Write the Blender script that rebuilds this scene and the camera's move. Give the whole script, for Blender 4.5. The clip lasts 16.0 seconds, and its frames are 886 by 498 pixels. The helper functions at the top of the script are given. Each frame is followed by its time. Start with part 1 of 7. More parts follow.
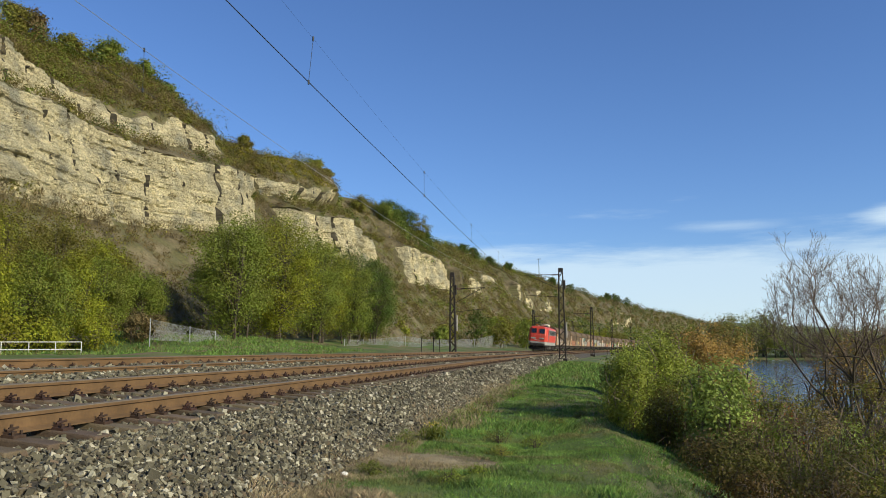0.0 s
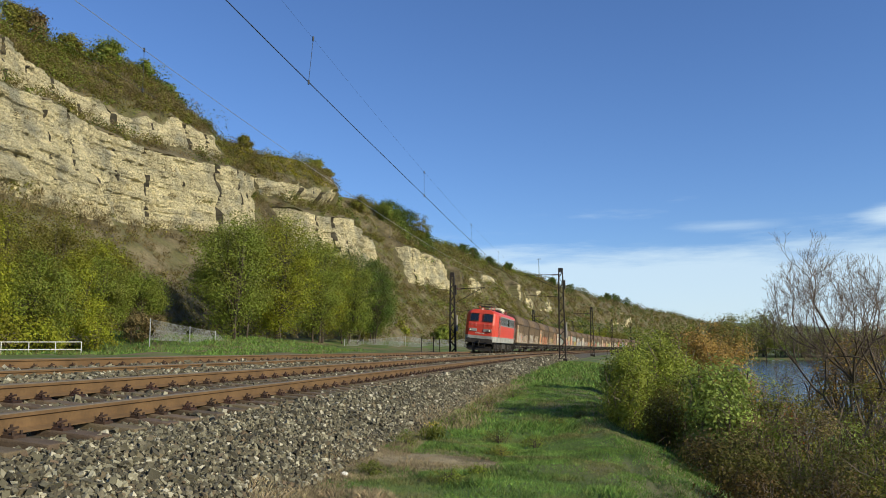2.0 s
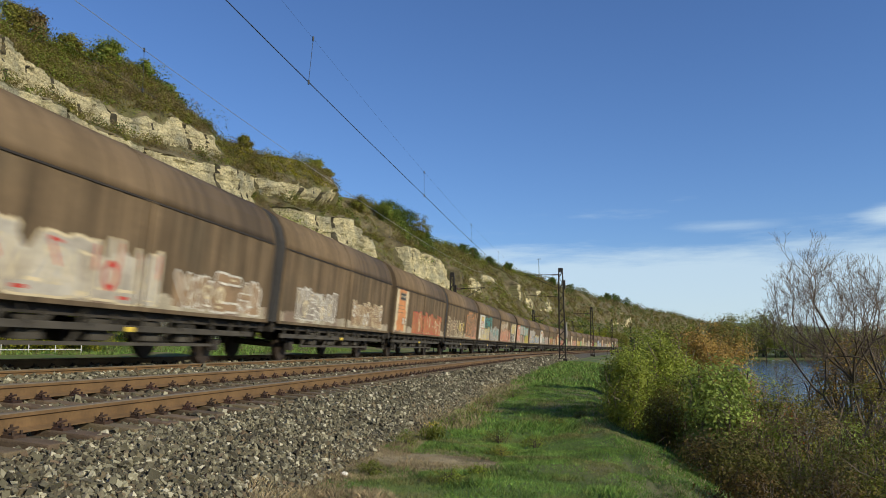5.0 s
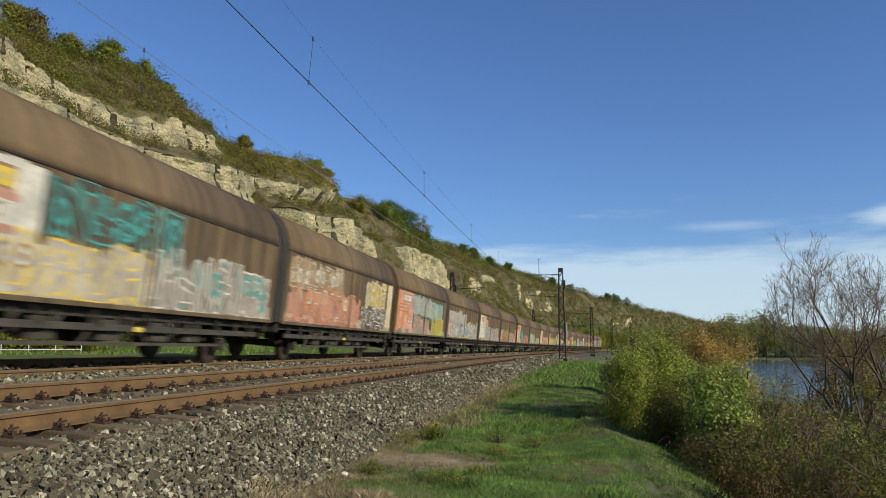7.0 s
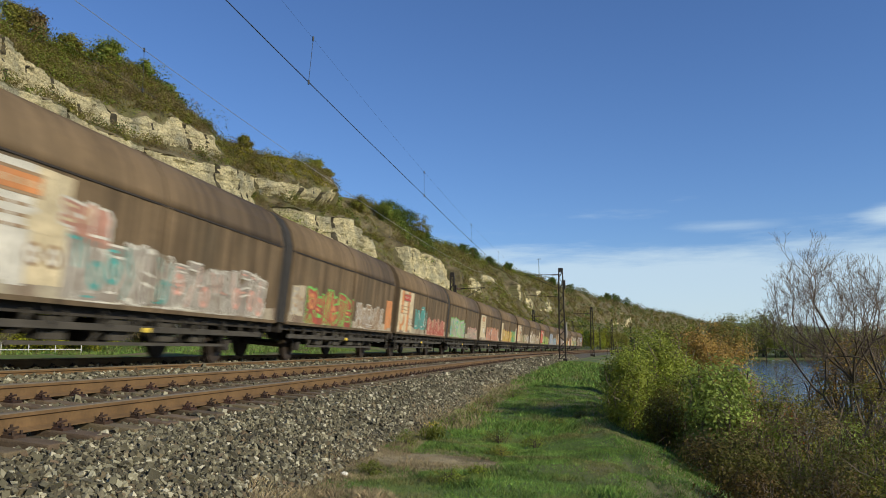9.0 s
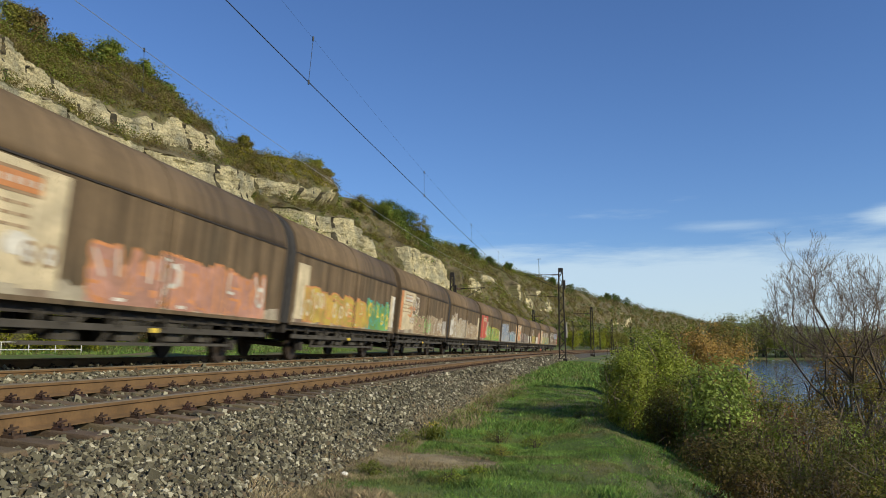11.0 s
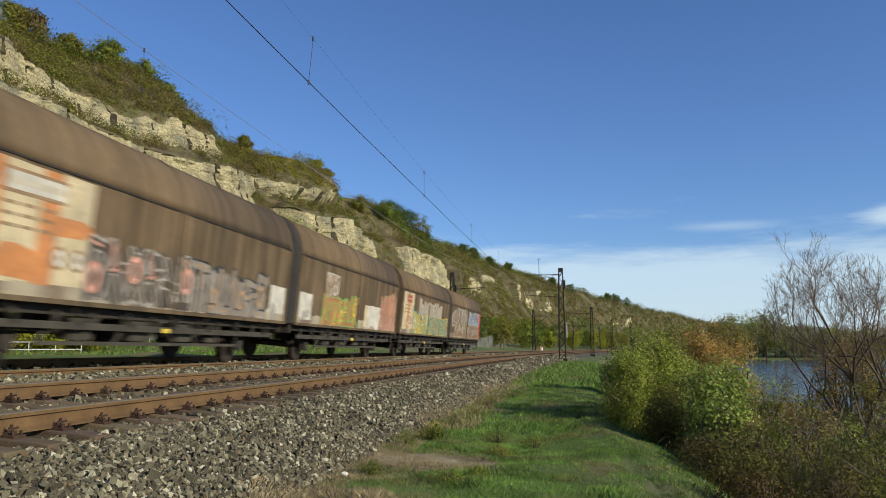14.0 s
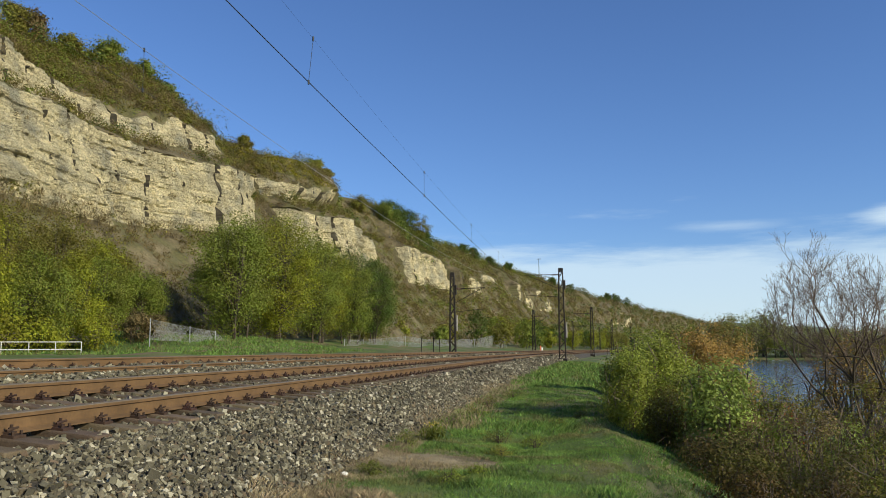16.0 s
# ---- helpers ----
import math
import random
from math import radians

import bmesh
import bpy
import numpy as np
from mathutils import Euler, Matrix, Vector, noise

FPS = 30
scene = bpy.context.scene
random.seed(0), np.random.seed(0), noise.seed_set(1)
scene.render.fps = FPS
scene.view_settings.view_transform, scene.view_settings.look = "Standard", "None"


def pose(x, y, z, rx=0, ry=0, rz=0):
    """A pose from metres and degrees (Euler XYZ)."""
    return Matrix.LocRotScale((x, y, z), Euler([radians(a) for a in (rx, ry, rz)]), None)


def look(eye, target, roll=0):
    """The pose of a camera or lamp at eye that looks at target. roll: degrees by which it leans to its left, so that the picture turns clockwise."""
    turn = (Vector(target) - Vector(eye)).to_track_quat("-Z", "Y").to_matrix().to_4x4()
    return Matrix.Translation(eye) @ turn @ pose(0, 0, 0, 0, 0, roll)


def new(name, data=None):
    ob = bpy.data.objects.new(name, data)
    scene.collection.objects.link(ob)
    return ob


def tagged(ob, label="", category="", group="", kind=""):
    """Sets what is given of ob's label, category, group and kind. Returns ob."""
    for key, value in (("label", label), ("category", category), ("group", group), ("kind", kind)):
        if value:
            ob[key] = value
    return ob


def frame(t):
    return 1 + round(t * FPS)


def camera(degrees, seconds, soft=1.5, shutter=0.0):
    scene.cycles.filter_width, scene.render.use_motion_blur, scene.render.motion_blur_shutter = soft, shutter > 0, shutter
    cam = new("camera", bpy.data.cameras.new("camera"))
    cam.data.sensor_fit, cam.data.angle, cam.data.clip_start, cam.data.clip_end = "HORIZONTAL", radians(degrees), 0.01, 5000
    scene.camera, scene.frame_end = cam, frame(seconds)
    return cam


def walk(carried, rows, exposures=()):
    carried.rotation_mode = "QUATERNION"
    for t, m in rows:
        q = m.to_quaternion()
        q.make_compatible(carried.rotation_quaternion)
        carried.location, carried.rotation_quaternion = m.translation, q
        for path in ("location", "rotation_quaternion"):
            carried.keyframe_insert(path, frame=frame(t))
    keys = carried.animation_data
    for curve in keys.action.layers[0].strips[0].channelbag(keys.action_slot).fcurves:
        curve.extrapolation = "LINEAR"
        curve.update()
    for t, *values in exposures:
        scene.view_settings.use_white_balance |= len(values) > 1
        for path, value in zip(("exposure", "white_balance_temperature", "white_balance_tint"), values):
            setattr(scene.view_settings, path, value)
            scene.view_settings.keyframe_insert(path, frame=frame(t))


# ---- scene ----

# ---- camera: a tripod beside the line, low above the grass ----
EYE_Z = 0.412
cam = camera(57.0, 16.0, soft=0.95, shutter=0.34)
CAM_POSE = pose(0, 0, EYE_Z, 90 + 7.106, 0, 8.414) @ pose(0, 0, 0, 0, 0, -0.462)
walk(cam, [(0.0, CAM_POSE), (16.0, CAM_POSE)], exposures=[(0.0, -0.04), (3.2, -0.05), (4.2, -0.14), (6.4, -0.22), (9.2, -0.22), (12.5, -0.19), (14.2, -0.16), (15.4, -0.15), (16.0, -0.09)])

# ---- light: low autumn sun from behind the right shoulder, clear sky with a band of thin cloud ----
SUN_ELEV, SUN_AZ = 23.0, 113.0      # degrees above the horizon; clockwise from +y
sun_dir = Vector((math.sin(radians(SUN_AZ)) * math.cos(radians(SUN_ELEV)),
                  math.cos(radians(SUN_AZ)) * math.cos(radians(SUN_ELEV)), math.sin(radians(SUN_ELEV))))
sun = new("sun", bpy.data.lights.new("sun", "SUN"))
sun.data.energy, sun.data.angle, sun.data.color = 5.25, radians(0.55), (1.0, 0.895, 0.65)
sun.matrix_world = look(sun_dir * 50, (0, 0, 0))

world = bpy.data.worlds.new("world")
scene.world = world
world.use_nodes = True


def build_sky():
    nt = world.node_tree
    nt.nodes.clear()
    N, L = nt.nodes.new, nt.links.new
    out, bg = N("ShaderNodeOutputWorld"), N("ShaderNodeBackground")
    sky = N("ShaderNodeTexSky")
    sky.sky_type, sky.sun_disc = "NISHITA", False
    sky.sun_elevation, sky.sun_rotation = radians(SUN_ELEV), radians(SUN_AZ)
    sky.altitude, sky.air_density, sky.dust_density, sky.ozone_density = 200, 1.0, 0.15, 5.0
    bg.inputs["Strength"].default_value = 0.126
    tc = N("ShaderNodeTexCoord")
    sep = N("ShaderNodeSeparateXYZ")
    L(tc.outputs["Generated"], sep.inputs[0])
    mp = N("ShaderNodeMapping")
    mp.inputs["Scale"].default_value = (2.6, 2.6, 20.0)
    mp.inputs["Location"].default_value = (0.4, 0.0, 0.3)
    L(tc.outputs["Generated"], mp.inputs[0])
    no = N("ShaderNodeTexNoise")
    no.inputs["Scale"].default_value, no.inputs["Detail"].default_value, no.inputs["Roughness"].default_value = 1.7, 8, 0.62
    L(mp.outputs[0], no.inputs["Vector"])
    # cloud band between one and eight degrees above the horizon
    band = N("ShaderNodeValToRGB")
    cr = band.color_ramp
    cr.elements[0].position, cr.elements[0].color = 0.0, (0.75, 0.75, 0.75, 1)
    cr.elements[1].position, cr.elements[1].color = 0.22, (0.0, 0.0, 0.0, 1)
    for pos, v in ((0.06, 0.82), (0.092, 0.78), (0.114, 0.56), (0.132, 0.34), (0.165, 0.28)):
        e = cr.elements.new(pos)
        e.color = (v, v, v, 1)
    L(sep.outputs["Z"], band.inputs[0])
    add = N("ShaderNodeMath")
    add.operation = "ADD"
    L(no.outputs["Fac"], add.inputs[0])
    L(band.outputs[0], add.inputs[1])
    rmp = N("ShaderNodeMapRange")
    rmp.interpolation_type = "SMOOTHSTEP"
    for i, v in ((1, 0.84), (2, 1.24), (3, 0.0), (4, 0.66)):
        rmp.inputs[i].default_value = v
    L(add.outputs[0], rmp.inputs[0])
    # two small clouds above the band
    cover = rmp.outputs[0]
    for az, el, wide, high, much in ((21.6, 8.2, 0.045, 0.013, 0.8), (10.6, 8.1, 0.07, 0.008, 0.34)):
        c = (math.sin(radians(az)) * math.cos(radians(el)), 0.0, math.sin(radians(el)))
        m2 = N("ShaderNodeMapping")
        m2.inputs["Scale"].default_value = (1 / wide, 0.0, 1 / high)
        m2.inputs["Location"].default_value = (-c[0] / wide, 0.0, -c[2] / high)
        L(tc.outputs["Generated"], m2.inputs[0])
        ln = N("ShaderNodeVectorMath")
        ln.operation = "LENGTH"
        L(m2.outputs[0], ln.inputs[0])
        ragged = N("ShaderNodeMath")
        ragged.operation, ragged.inputs[1].default_value = "MULTIPLY_ADD", -2.6
        L(no.outputs["Fac"], ragged.inputs[0])
        L(ln.outputs["Value"], ragged.inputs[2])
        sm = N("ShaderNodeMapRange")
        sm.interpolation_type = "SMOOTHSTEP"
        for i, v in ((1, -0.1), (2, -1.35), (3, 0.0), (4, much)):
            sm.inputs[i].default_value = v
        L(ragged.outputs[0], sm.inputs[0])
        mx = N("ShaderNodeMath")
        mx.operation = "MAXIMUM"
        L(cover, mx.inputs[0])
        L(sm.outputs[0], mx.inputs[1])
        cover = mx.outputs[0]
    mix = N("ShaderNodeMix")
    mix.data_type = "RGBA"
    L(cover, mix.inputs["Factor"])
    tint = N("ShaderNodeMix")
    tint.data_type, tint.blend_type = "RGBA", "MULTIPLY"
    tint.inputs["Factor"].default_value = 1.0
    tint.inputs[7].default_value = (0.90, 0.99, 1.20, 1)
    L(sky.outputs[0], tint.inputs[6])
    L(tint.outputs[2], mix.inputs[6])
    mix.inputs[7].default_value = (6.1, 7.4, 8.1, 1)
    L(mix.outputs[2], bg.inputs["Color"])
    L(bg.outputs[0], out.inputs[0])


build_sky()

# ---- the line of the track: arc length s (0 beside the camera), offset o to the right of the near track's middle ----
OFF0, K0, C0 = 5.45, 0.0006366, -1.131e-7
TRACK_GAP, CANT, FAR_LIFT = 3.90, radians(6.087), 0.2456
_S = np.arange(-700.0, 3000.0, 0.5)
_curv = np.where(_S < 0, K0, np.where(_S < 520, K0 + 6 * C0 * _S, K0 + 6 * C0 * 520))
_head = np.cumsum(_curv) * 0.5
_head -= np.interp(0, _S, _head)
_X = np.cumsum(np.sin(_head)) * 0.5
_Y = np.cumsum(np.cos(_head)) * 0.5
_X += -OFF0 - np.interp(0, _S, _X)
_Y -= np.interp(0, _S, _Y)


def on_line(s, o):
    """Plan position of arc length s and offset o, as arrays x, y."""
    h = np.interp(s, _S, _head)
    return np.interp(s, _S, _X) + o * np.cos(h), np.interp(s, _S, _Y) - o * np.sin(h)


def heading(s):
    return float(np.interp(s, _S, _head))


def place(s, o, z, turn=0.0):
    """A pose on the line whose +y runs along it."""
    x, y = on_line(s, o)
    return pose(float(x), float(y), z, 0, 0, -math.degrees(heading(s)) + turn)


def track_pose(s, far, back=False):
    """A pose on the middle of a track at rail-top height, leaning with the cant. back: +y against the way forward."""
    m = place(s, -TRACK_GAP if far else 0.0, FAR_LIFT if far else 0.0)
    m = m @ Matrix.Rotation(CANT, 4, "Y")
    return m @ Matrix.Rotation(math.pi, 4, "Z") if back else m


# ---- mesh helpers ----
def mesh_from(name, verts, faces, mats=(), smooth=False, idx=None):
    me = bpy.data.meshes.new(name)
    v = np.asarray(verts, dtype=np.float32).reshape(-1, 3)
    f = np.asarray(faces, dtype=np.int32)
    me.vertices.add(len(v))
    me.vertices.foreach_set("co", v.ravel())
    n = f.shape[1]
    me.loops.add(f.size)
    me.loops.foreach_set("vertex_index", f.ravel())
    me.polygons.add(len(f))
    me.polygons.foreach_set("loop_start", np.arange(0, f.size, n, dtype=np.int32))
    if idx is not None:
        me.polygons.foreach_set("material_index", np.asarray(idx, dtype=np.int32))
    me.update(calc_edges=True)
    me.polygons.foreach_set("use_smooth", np.full(len(f), smooth))
    for m in mats:
        me.materials.append(m)
    return me


def grid_faces(nu, nv):
    a = (np.arange(nu - 1)[:, None] * nv + np.arange(nv - 1)[None, :]).ravel()
    return np.stack([a, a + nv, a + nv + 1, a + 1], 1)


def bm_mesh(name, bm, mats, smooth=False):
    me = bpy.data.meshes.new(name)
    bm.normal_update()
    bm.to_mesh(me)
    bm.free()
    for m in (mats if isinstance(mats, (list, tuple)) else [mats]):
        me.materials.append(m)
    if smooth:
        me.polygons.foreach_set("use_smooth", np.full(len(me.polygons), True))
    return me


def part(name, bm, material, parent, label="", m=None, smooth=False):
    me = bm if isinstance(bm, bpy.types.Mesh) else bm_mesh(name, bm, material, smooth)
    ob = new(name, me)
    ob.parent = parent
    if m is not None:
        ob.matrix_local = m
    return tagged(ob, label)


def empty(name, m, label, category, group="", kind=""):
    ob = new(name)
    ob.empty_display_size = 0.2
    ob.matrix_world = m
    return tagged(ob, label, category, group, kind)


def box(bm, x0, x1, y0, y1, z0, z1, bevel=0.0, mat=0):
    r = bmesh.ops.create_cube(bm, size=1.0)["verts"]
    for v in r:
        v.co = Vector((x0 + (v.co.x + .5) * (x1 - x0), y0 + (v.co.y + .5) * (y1 - y0), z0 + (v.co.z + .5) * (z1 - z0)))
    fs = set(f for v in r for f in v.link_faces)
    for f in fs:
        f.material_index = mat
    if bevel:
        es = set(e for v in r for e in v.link_edges)
        out = bmesh.ops.bevel(bm, geom=list(es), offset=bevel, segments=2, affect="EDGES", profile=0.6)
        for f in out["faces"]:
            f.material_index = mat
    return r


def rod(bm, a, b, r0, r1=None, n=8, mat=0):
    a, b = Vector(a), Vector(b)
    d = b - a
    q = d.to_track_quat("Z", "Y").to_matrix().to_4x4()
    out = bmesh.ops.create_cone(bm, cap_ends=True, segments=n, radius1=r0, radius2=r0 if r1 is None else r1, depth=d.length,
                                matrix=Matrix.Translation((a + b) / 2) @ q)["verts"]
    for f in set(f for v in out for f in v.link_faces):
        f.material_index = mat
    return out


def pipe(bm, pts, r, n=6):
    """One bent pipe through the points."""
    pts = [Vector(p) for p in pts]
    rings = []
    for i, p in enumerate(pts):
        d = (pts[min(i + 1, len(pts) - 1)] - pts[max(i - 1, 0)]).normalized()
        u = d.orthogonal().normalized()
        if rings:
            u = (last - d * last.dot(d)).normalized()
        last = u
        w = d.cross(u)
        rings.append([bm.verts.new(p + r * (math.cos(2 * math.pi * k / n) * u + math.sin(2 * math.pi * k / n) * w)) for k in range(n)])
    for a, b in zip(rings, rings[1:]):
        for k in range(n):
            bm.faces.new((a[k], a[(k + 1) % n], b[(k + 1) % n], b[k]))
    bm.faces.new(rings[0][::-1])
    bm.faces.new(rings[-1])


def extrude_profile(bm, pts, y0, y1, mat=0, closed=True):
    """Sweep an x-z outline along y."""
    rings = [[bm.verts.new((x, y, z)) for x, z in pts] for y in (y0, y1)]
    n = len(pts)
    for i in range(n if closed else n - 1):
        j = (i + 1) % n
        f = bm.faces.new((rings[0][i], rings[1][i], rings[1][j], rings[0][j]))
        f.material_index = mat
    if closed:
        bm.faces.new(rings[0]).material_index = mat
        bm.faces.new(rings[1][::-1]).material_index = mat
    bmesh.ops.recalc_face_normals(bm, faces=bm.faces[:])


# ---- materials ----
def material(name, color, rough=0.7, metal=0.0, var=0.25, scale=3.0, fine=40.0, bump=0.0, second=None, mask=(0.45, 0.65), spec=0.4,
             rnd="", spread=0.0, translucent=0.0, coords="Object"):
    """A surface with two scales of variation; second: a colour that shows through in patches; rnd: 'object' or 'island' variation."""
    mt = bpy.data.materials.new(name)
    mt.use_nodes = True
    nt = mt.node_tree
    N, L = nt.nodes.new, nt.links.new
    bs = nt.nodes["Principled BSDF"]
    bs.inputs["Roughness"].default_value, bs.inputs["Metallic"].default_value = rough, metal
    bs.inputs["Specular IOR Level"].default_value = spec
    tc = N("ShaderNodeTexCoord")
    geo = N("ShaderNodeNewGeometry")
    vec = geo.outputs["Position"] if coords == "World" else tc.outputs["Object"]

    def tex(sc, detail=5):
        n = N("ShaderNodeTexNoise")
        n.inputs["Scale"].default_value, n.inputs["Detail"].default_value = sc, detail
        L(vec, n.inputs["Vector"])
        return n.outputs["Fac"]

    def mixc(fac, a, b, kind="MIX"):
        m = N("ShaderNodeMix")
        m.data_type, m.blend_type = "RGBA", kind
        for sock, v in ((m.inputs["Factor"], fac), (m.inputs[6], a), (m.inputs[7], b)):
            if isinstance(v, (int, float)):
                sock.default_value = v
            elif isinstance(v, tuple):
                sock.default_value = (*v, 1)
            else:
                L(v, sock)
        return m.outputs[2]

    def rng(v, a, b, c, d):
        r = N("ShaderNodeMapRange")
        L(v, r.inputs[0])
        for i, x in ((1, a), (2, b), (3, c), (4, d)):
            r.inputs[i].default_value = x
        return r.outputs[0]

    big, small = tex(scale), tex(fine, 4)
    col = mixc(rng(big, 0.3, 0.7, 0, 1), tuple(c * (1 - var) for c in color), tuple(min(1, c * (1 + var)) for c in color))
    if second:
        col = mixc(rng(tex(scale * 0.6 + 0.05, 6), mask[0], mask[1], 0, 1), col, second)
    g = rng(small, 0.25, 0.75, 1 - var * 0.8, 1 + var * 0.8)
    hs = N("ShaderNodeHueSaturation")
    L(col, hs.inputs["Color"])
    L(g, hs.inputs["Value"])
    col = hs.outputs[0]
    if rnd:
        src = N("ShaderNodeObjectInfo").outputs["Random"] if rnd == "object" else geo.outputs["Random Per Island"]
        h2 = N("ShaderNodeHueSaturation")
        L(col, h2.inputs["Color"])
        L(rng(src, 0, 1, 1 - spread, 1 + spread), h2.inputs["Value"])
        mul = N("ShaderNodeMath")
        mul.operation = "MULTIPLY"
        L(src, mul.inputs[0])
        mul.inputs[1].default_value = 7.31
        fr = N("ShaderNodeMath")
        fr.operation = "FRACT"
        L(mul.outputs[0], fr.inputs[0])
        L(rng(fr.outputs[0], 0, 1, 0.5 - spread * 0.06, 0.5 + spread * 0.06), h2.inputs["Hue"])
        col = h2.outputs[0]
    L(col, bs.inputs["Base Color"])
    L(rng(small, 0.2, 0.8, max(0.02, rough - 0.12), min(1, rough + 0.12)), bs.inputs["Roughness"])
    if bump:
        b = N("ShaderNodeBump")
        b.inputs["Strength"].default_value, b.inputs["Distance"].default_value = bump, 0.02
        L(small, b.inputs["Height"])
        L(b.outputs[0], bs.inputs["Normal"])
    if translucent:
        tr = N("ShaderNodeBsdfTranslucent")
        L(col, tr.inputs["Color"])
        ms = N("ShaderNodeMixShader")
        ms.inputs[0].default_value = translucent
        L(bs.outputs[0], ms.inputs[1])
        L(tr.outputs[0], ms.inputs[2])
        L(ms.outputs[0], nt.nodes["Material Output"].inputs["Surface"])
    return mt

# ---- materials of the land ----
M_SOIL = material("soil", (0.135, 0.112, 0.062), 0.95, var=0.5, scale=0.35, fine=3.5, bump=1.0, second=(0.105, 0.10, 0.04), mask=(0.42, 0.6), coords="World")
M_GRASS = material("grass_ground", (0.085, 0.135, 0.026), 0.95, var=0.35, scale=0.5, fine=14, bump=0.6, second=(0.17, 0.14, 0.07), mask=(0.46, 0.62), coords="World")
M_BARE = material("bare_earth", (0.27, 0.225, 0.13), 0.95, var=0.4, scale=3.0, fine=30, bump=0.8, second=(0.13, 0.12, 0.06), mask=(0.5, 0.62), coords="World")
M_STONE_BED = material("ballast_bed", (0.070, 0.060, 0.042), 0.9, var=0.5, scale=2.0, fine=16, bump=1.0, coords="World")


def material_rock():
    mt = material("limestone", (0.70, 0.635, 0.40), 0.92, var=0.26, scale=0.35, fine=5.0, bump=0.0, second=(0.40, 0.385, 0.28), mask=(0.48, 0.66), coords="World")
    nt = mt.node_tree
    N, L = nt.nodes.new, nt.links.new
    bs = nt.nodes["Principled BSDF"]
    old = bs.inputs["Base Color"].links[0].from_socket
    geo = N("ShaderNodeNewGeometry")
    mp = N("ShaderNodeMapping")
    mp.inputs["Scale"].default_value = (0.12, 0.12, 2.2)
    L(geo.outputs["Position"], mp.inputs[0])
    no = N("ShaderNodeTexNoise")
    no.inputs["Scale"].default_value, no.inputs["Detail"].default_value = 1.3, 6
    L(mp.outputs[0], no.inputs["Vector"])
    cr = N("ShaderNodeValToRGB")
    cr.color_ramp.elements[0].position, cr.color_ramp.elements[0].color = 0.32, (0.72, 0.7, 0.66, 1)
    cr.color_ramp.elements[1].position, cr.color_ramp.elements[1].color = 0.62, (1.1, 1.07, 1.0, 1)
    L(no.outputs["Fac"], cr.inputs[0])
    m = N("ShaderNodeMix")
    m.data_type, m.blend_type = "RGBA", "MULTIPLY"
    m.inputs["Factor"].default_value = 0.85
    L(old, m.inputs[6])
    L(cr.outputs[0], m.inputs[7])
    L(m.outputs[2], bs.inputs["Base Color"])
    # darker lines along the narrow joints between blocks
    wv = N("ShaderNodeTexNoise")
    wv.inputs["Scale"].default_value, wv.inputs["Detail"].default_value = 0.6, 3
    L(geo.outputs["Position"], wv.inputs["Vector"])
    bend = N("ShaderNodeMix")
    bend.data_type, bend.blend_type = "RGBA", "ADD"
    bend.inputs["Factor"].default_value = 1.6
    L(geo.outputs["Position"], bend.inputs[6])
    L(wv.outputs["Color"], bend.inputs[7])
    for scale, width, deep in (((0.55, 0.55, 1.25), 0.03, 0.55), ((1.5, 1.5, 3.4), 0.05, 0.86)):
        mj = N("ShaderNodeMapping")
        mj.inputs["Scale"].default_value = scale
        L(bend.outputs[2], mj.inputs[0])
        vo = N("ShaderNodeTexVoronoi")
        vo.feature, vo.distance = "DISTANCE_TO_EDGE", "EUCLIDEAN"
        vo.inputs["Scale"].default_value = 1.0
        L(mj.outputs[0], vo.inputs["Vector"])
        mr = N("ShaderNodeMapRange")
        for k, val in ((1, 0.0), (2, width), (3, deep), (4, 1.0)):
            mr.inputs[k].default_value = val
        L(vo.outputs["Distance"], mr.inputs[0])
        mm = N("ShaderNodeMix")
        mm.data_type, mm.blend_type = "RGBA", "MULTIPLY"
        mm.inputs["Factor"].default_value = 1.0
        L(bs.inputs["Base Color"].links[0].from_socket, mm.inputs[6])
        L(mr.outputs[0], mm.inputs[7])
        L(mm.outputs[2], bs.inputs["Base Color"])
    heights = []
    for scale, sc, det in (((0.25, 0.25, 5.0), 1.2, 5), ((1.6, 1.6, 0.35), 1.0, 4), ((1.0, 1.0, 1.3), 2.6, 9)):
        mp2 = N("ShaderNodeMapping")
        mp2.inputs["Scale"].default_value = scale
        L(geo.outputs["Position"], mp2.inputs[0])
        w = N("ShaderNodeTexNoise")
        w.inputs["Scale"].default_value, w.inputs["Detail"].default_value, w.inputs["Roughness"].default_value = sc, det, 0.6
        L(mp2.outputs[0], w.inputs["Vector"])
        heights.append(w.outputs["Fac"])
    last = None
    for h, dist in zip(heights, (0.42, 0.36, 0.85)):
        bp = N("ShaderNodeBump")
        bp.inputs["Strength"].default_value, bp.inputs["Distance"].default_value = 1.0, dist
        L(h, bp.inputs["Height"])
        if last:
            L(last, bp.inputs["Normal"])
        last = bp.outputs[0]
    L(last, bs.inputs["Normal"])
    return mt


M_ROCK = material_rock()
# near-black brown for the faces deep inside the cracks
M_CLEFT = material("dark_cleft", (0.06, 0.052, 0.034), 0.95, var=0.4, scale=1.5, fine=8, bump=0.8, coords="World")


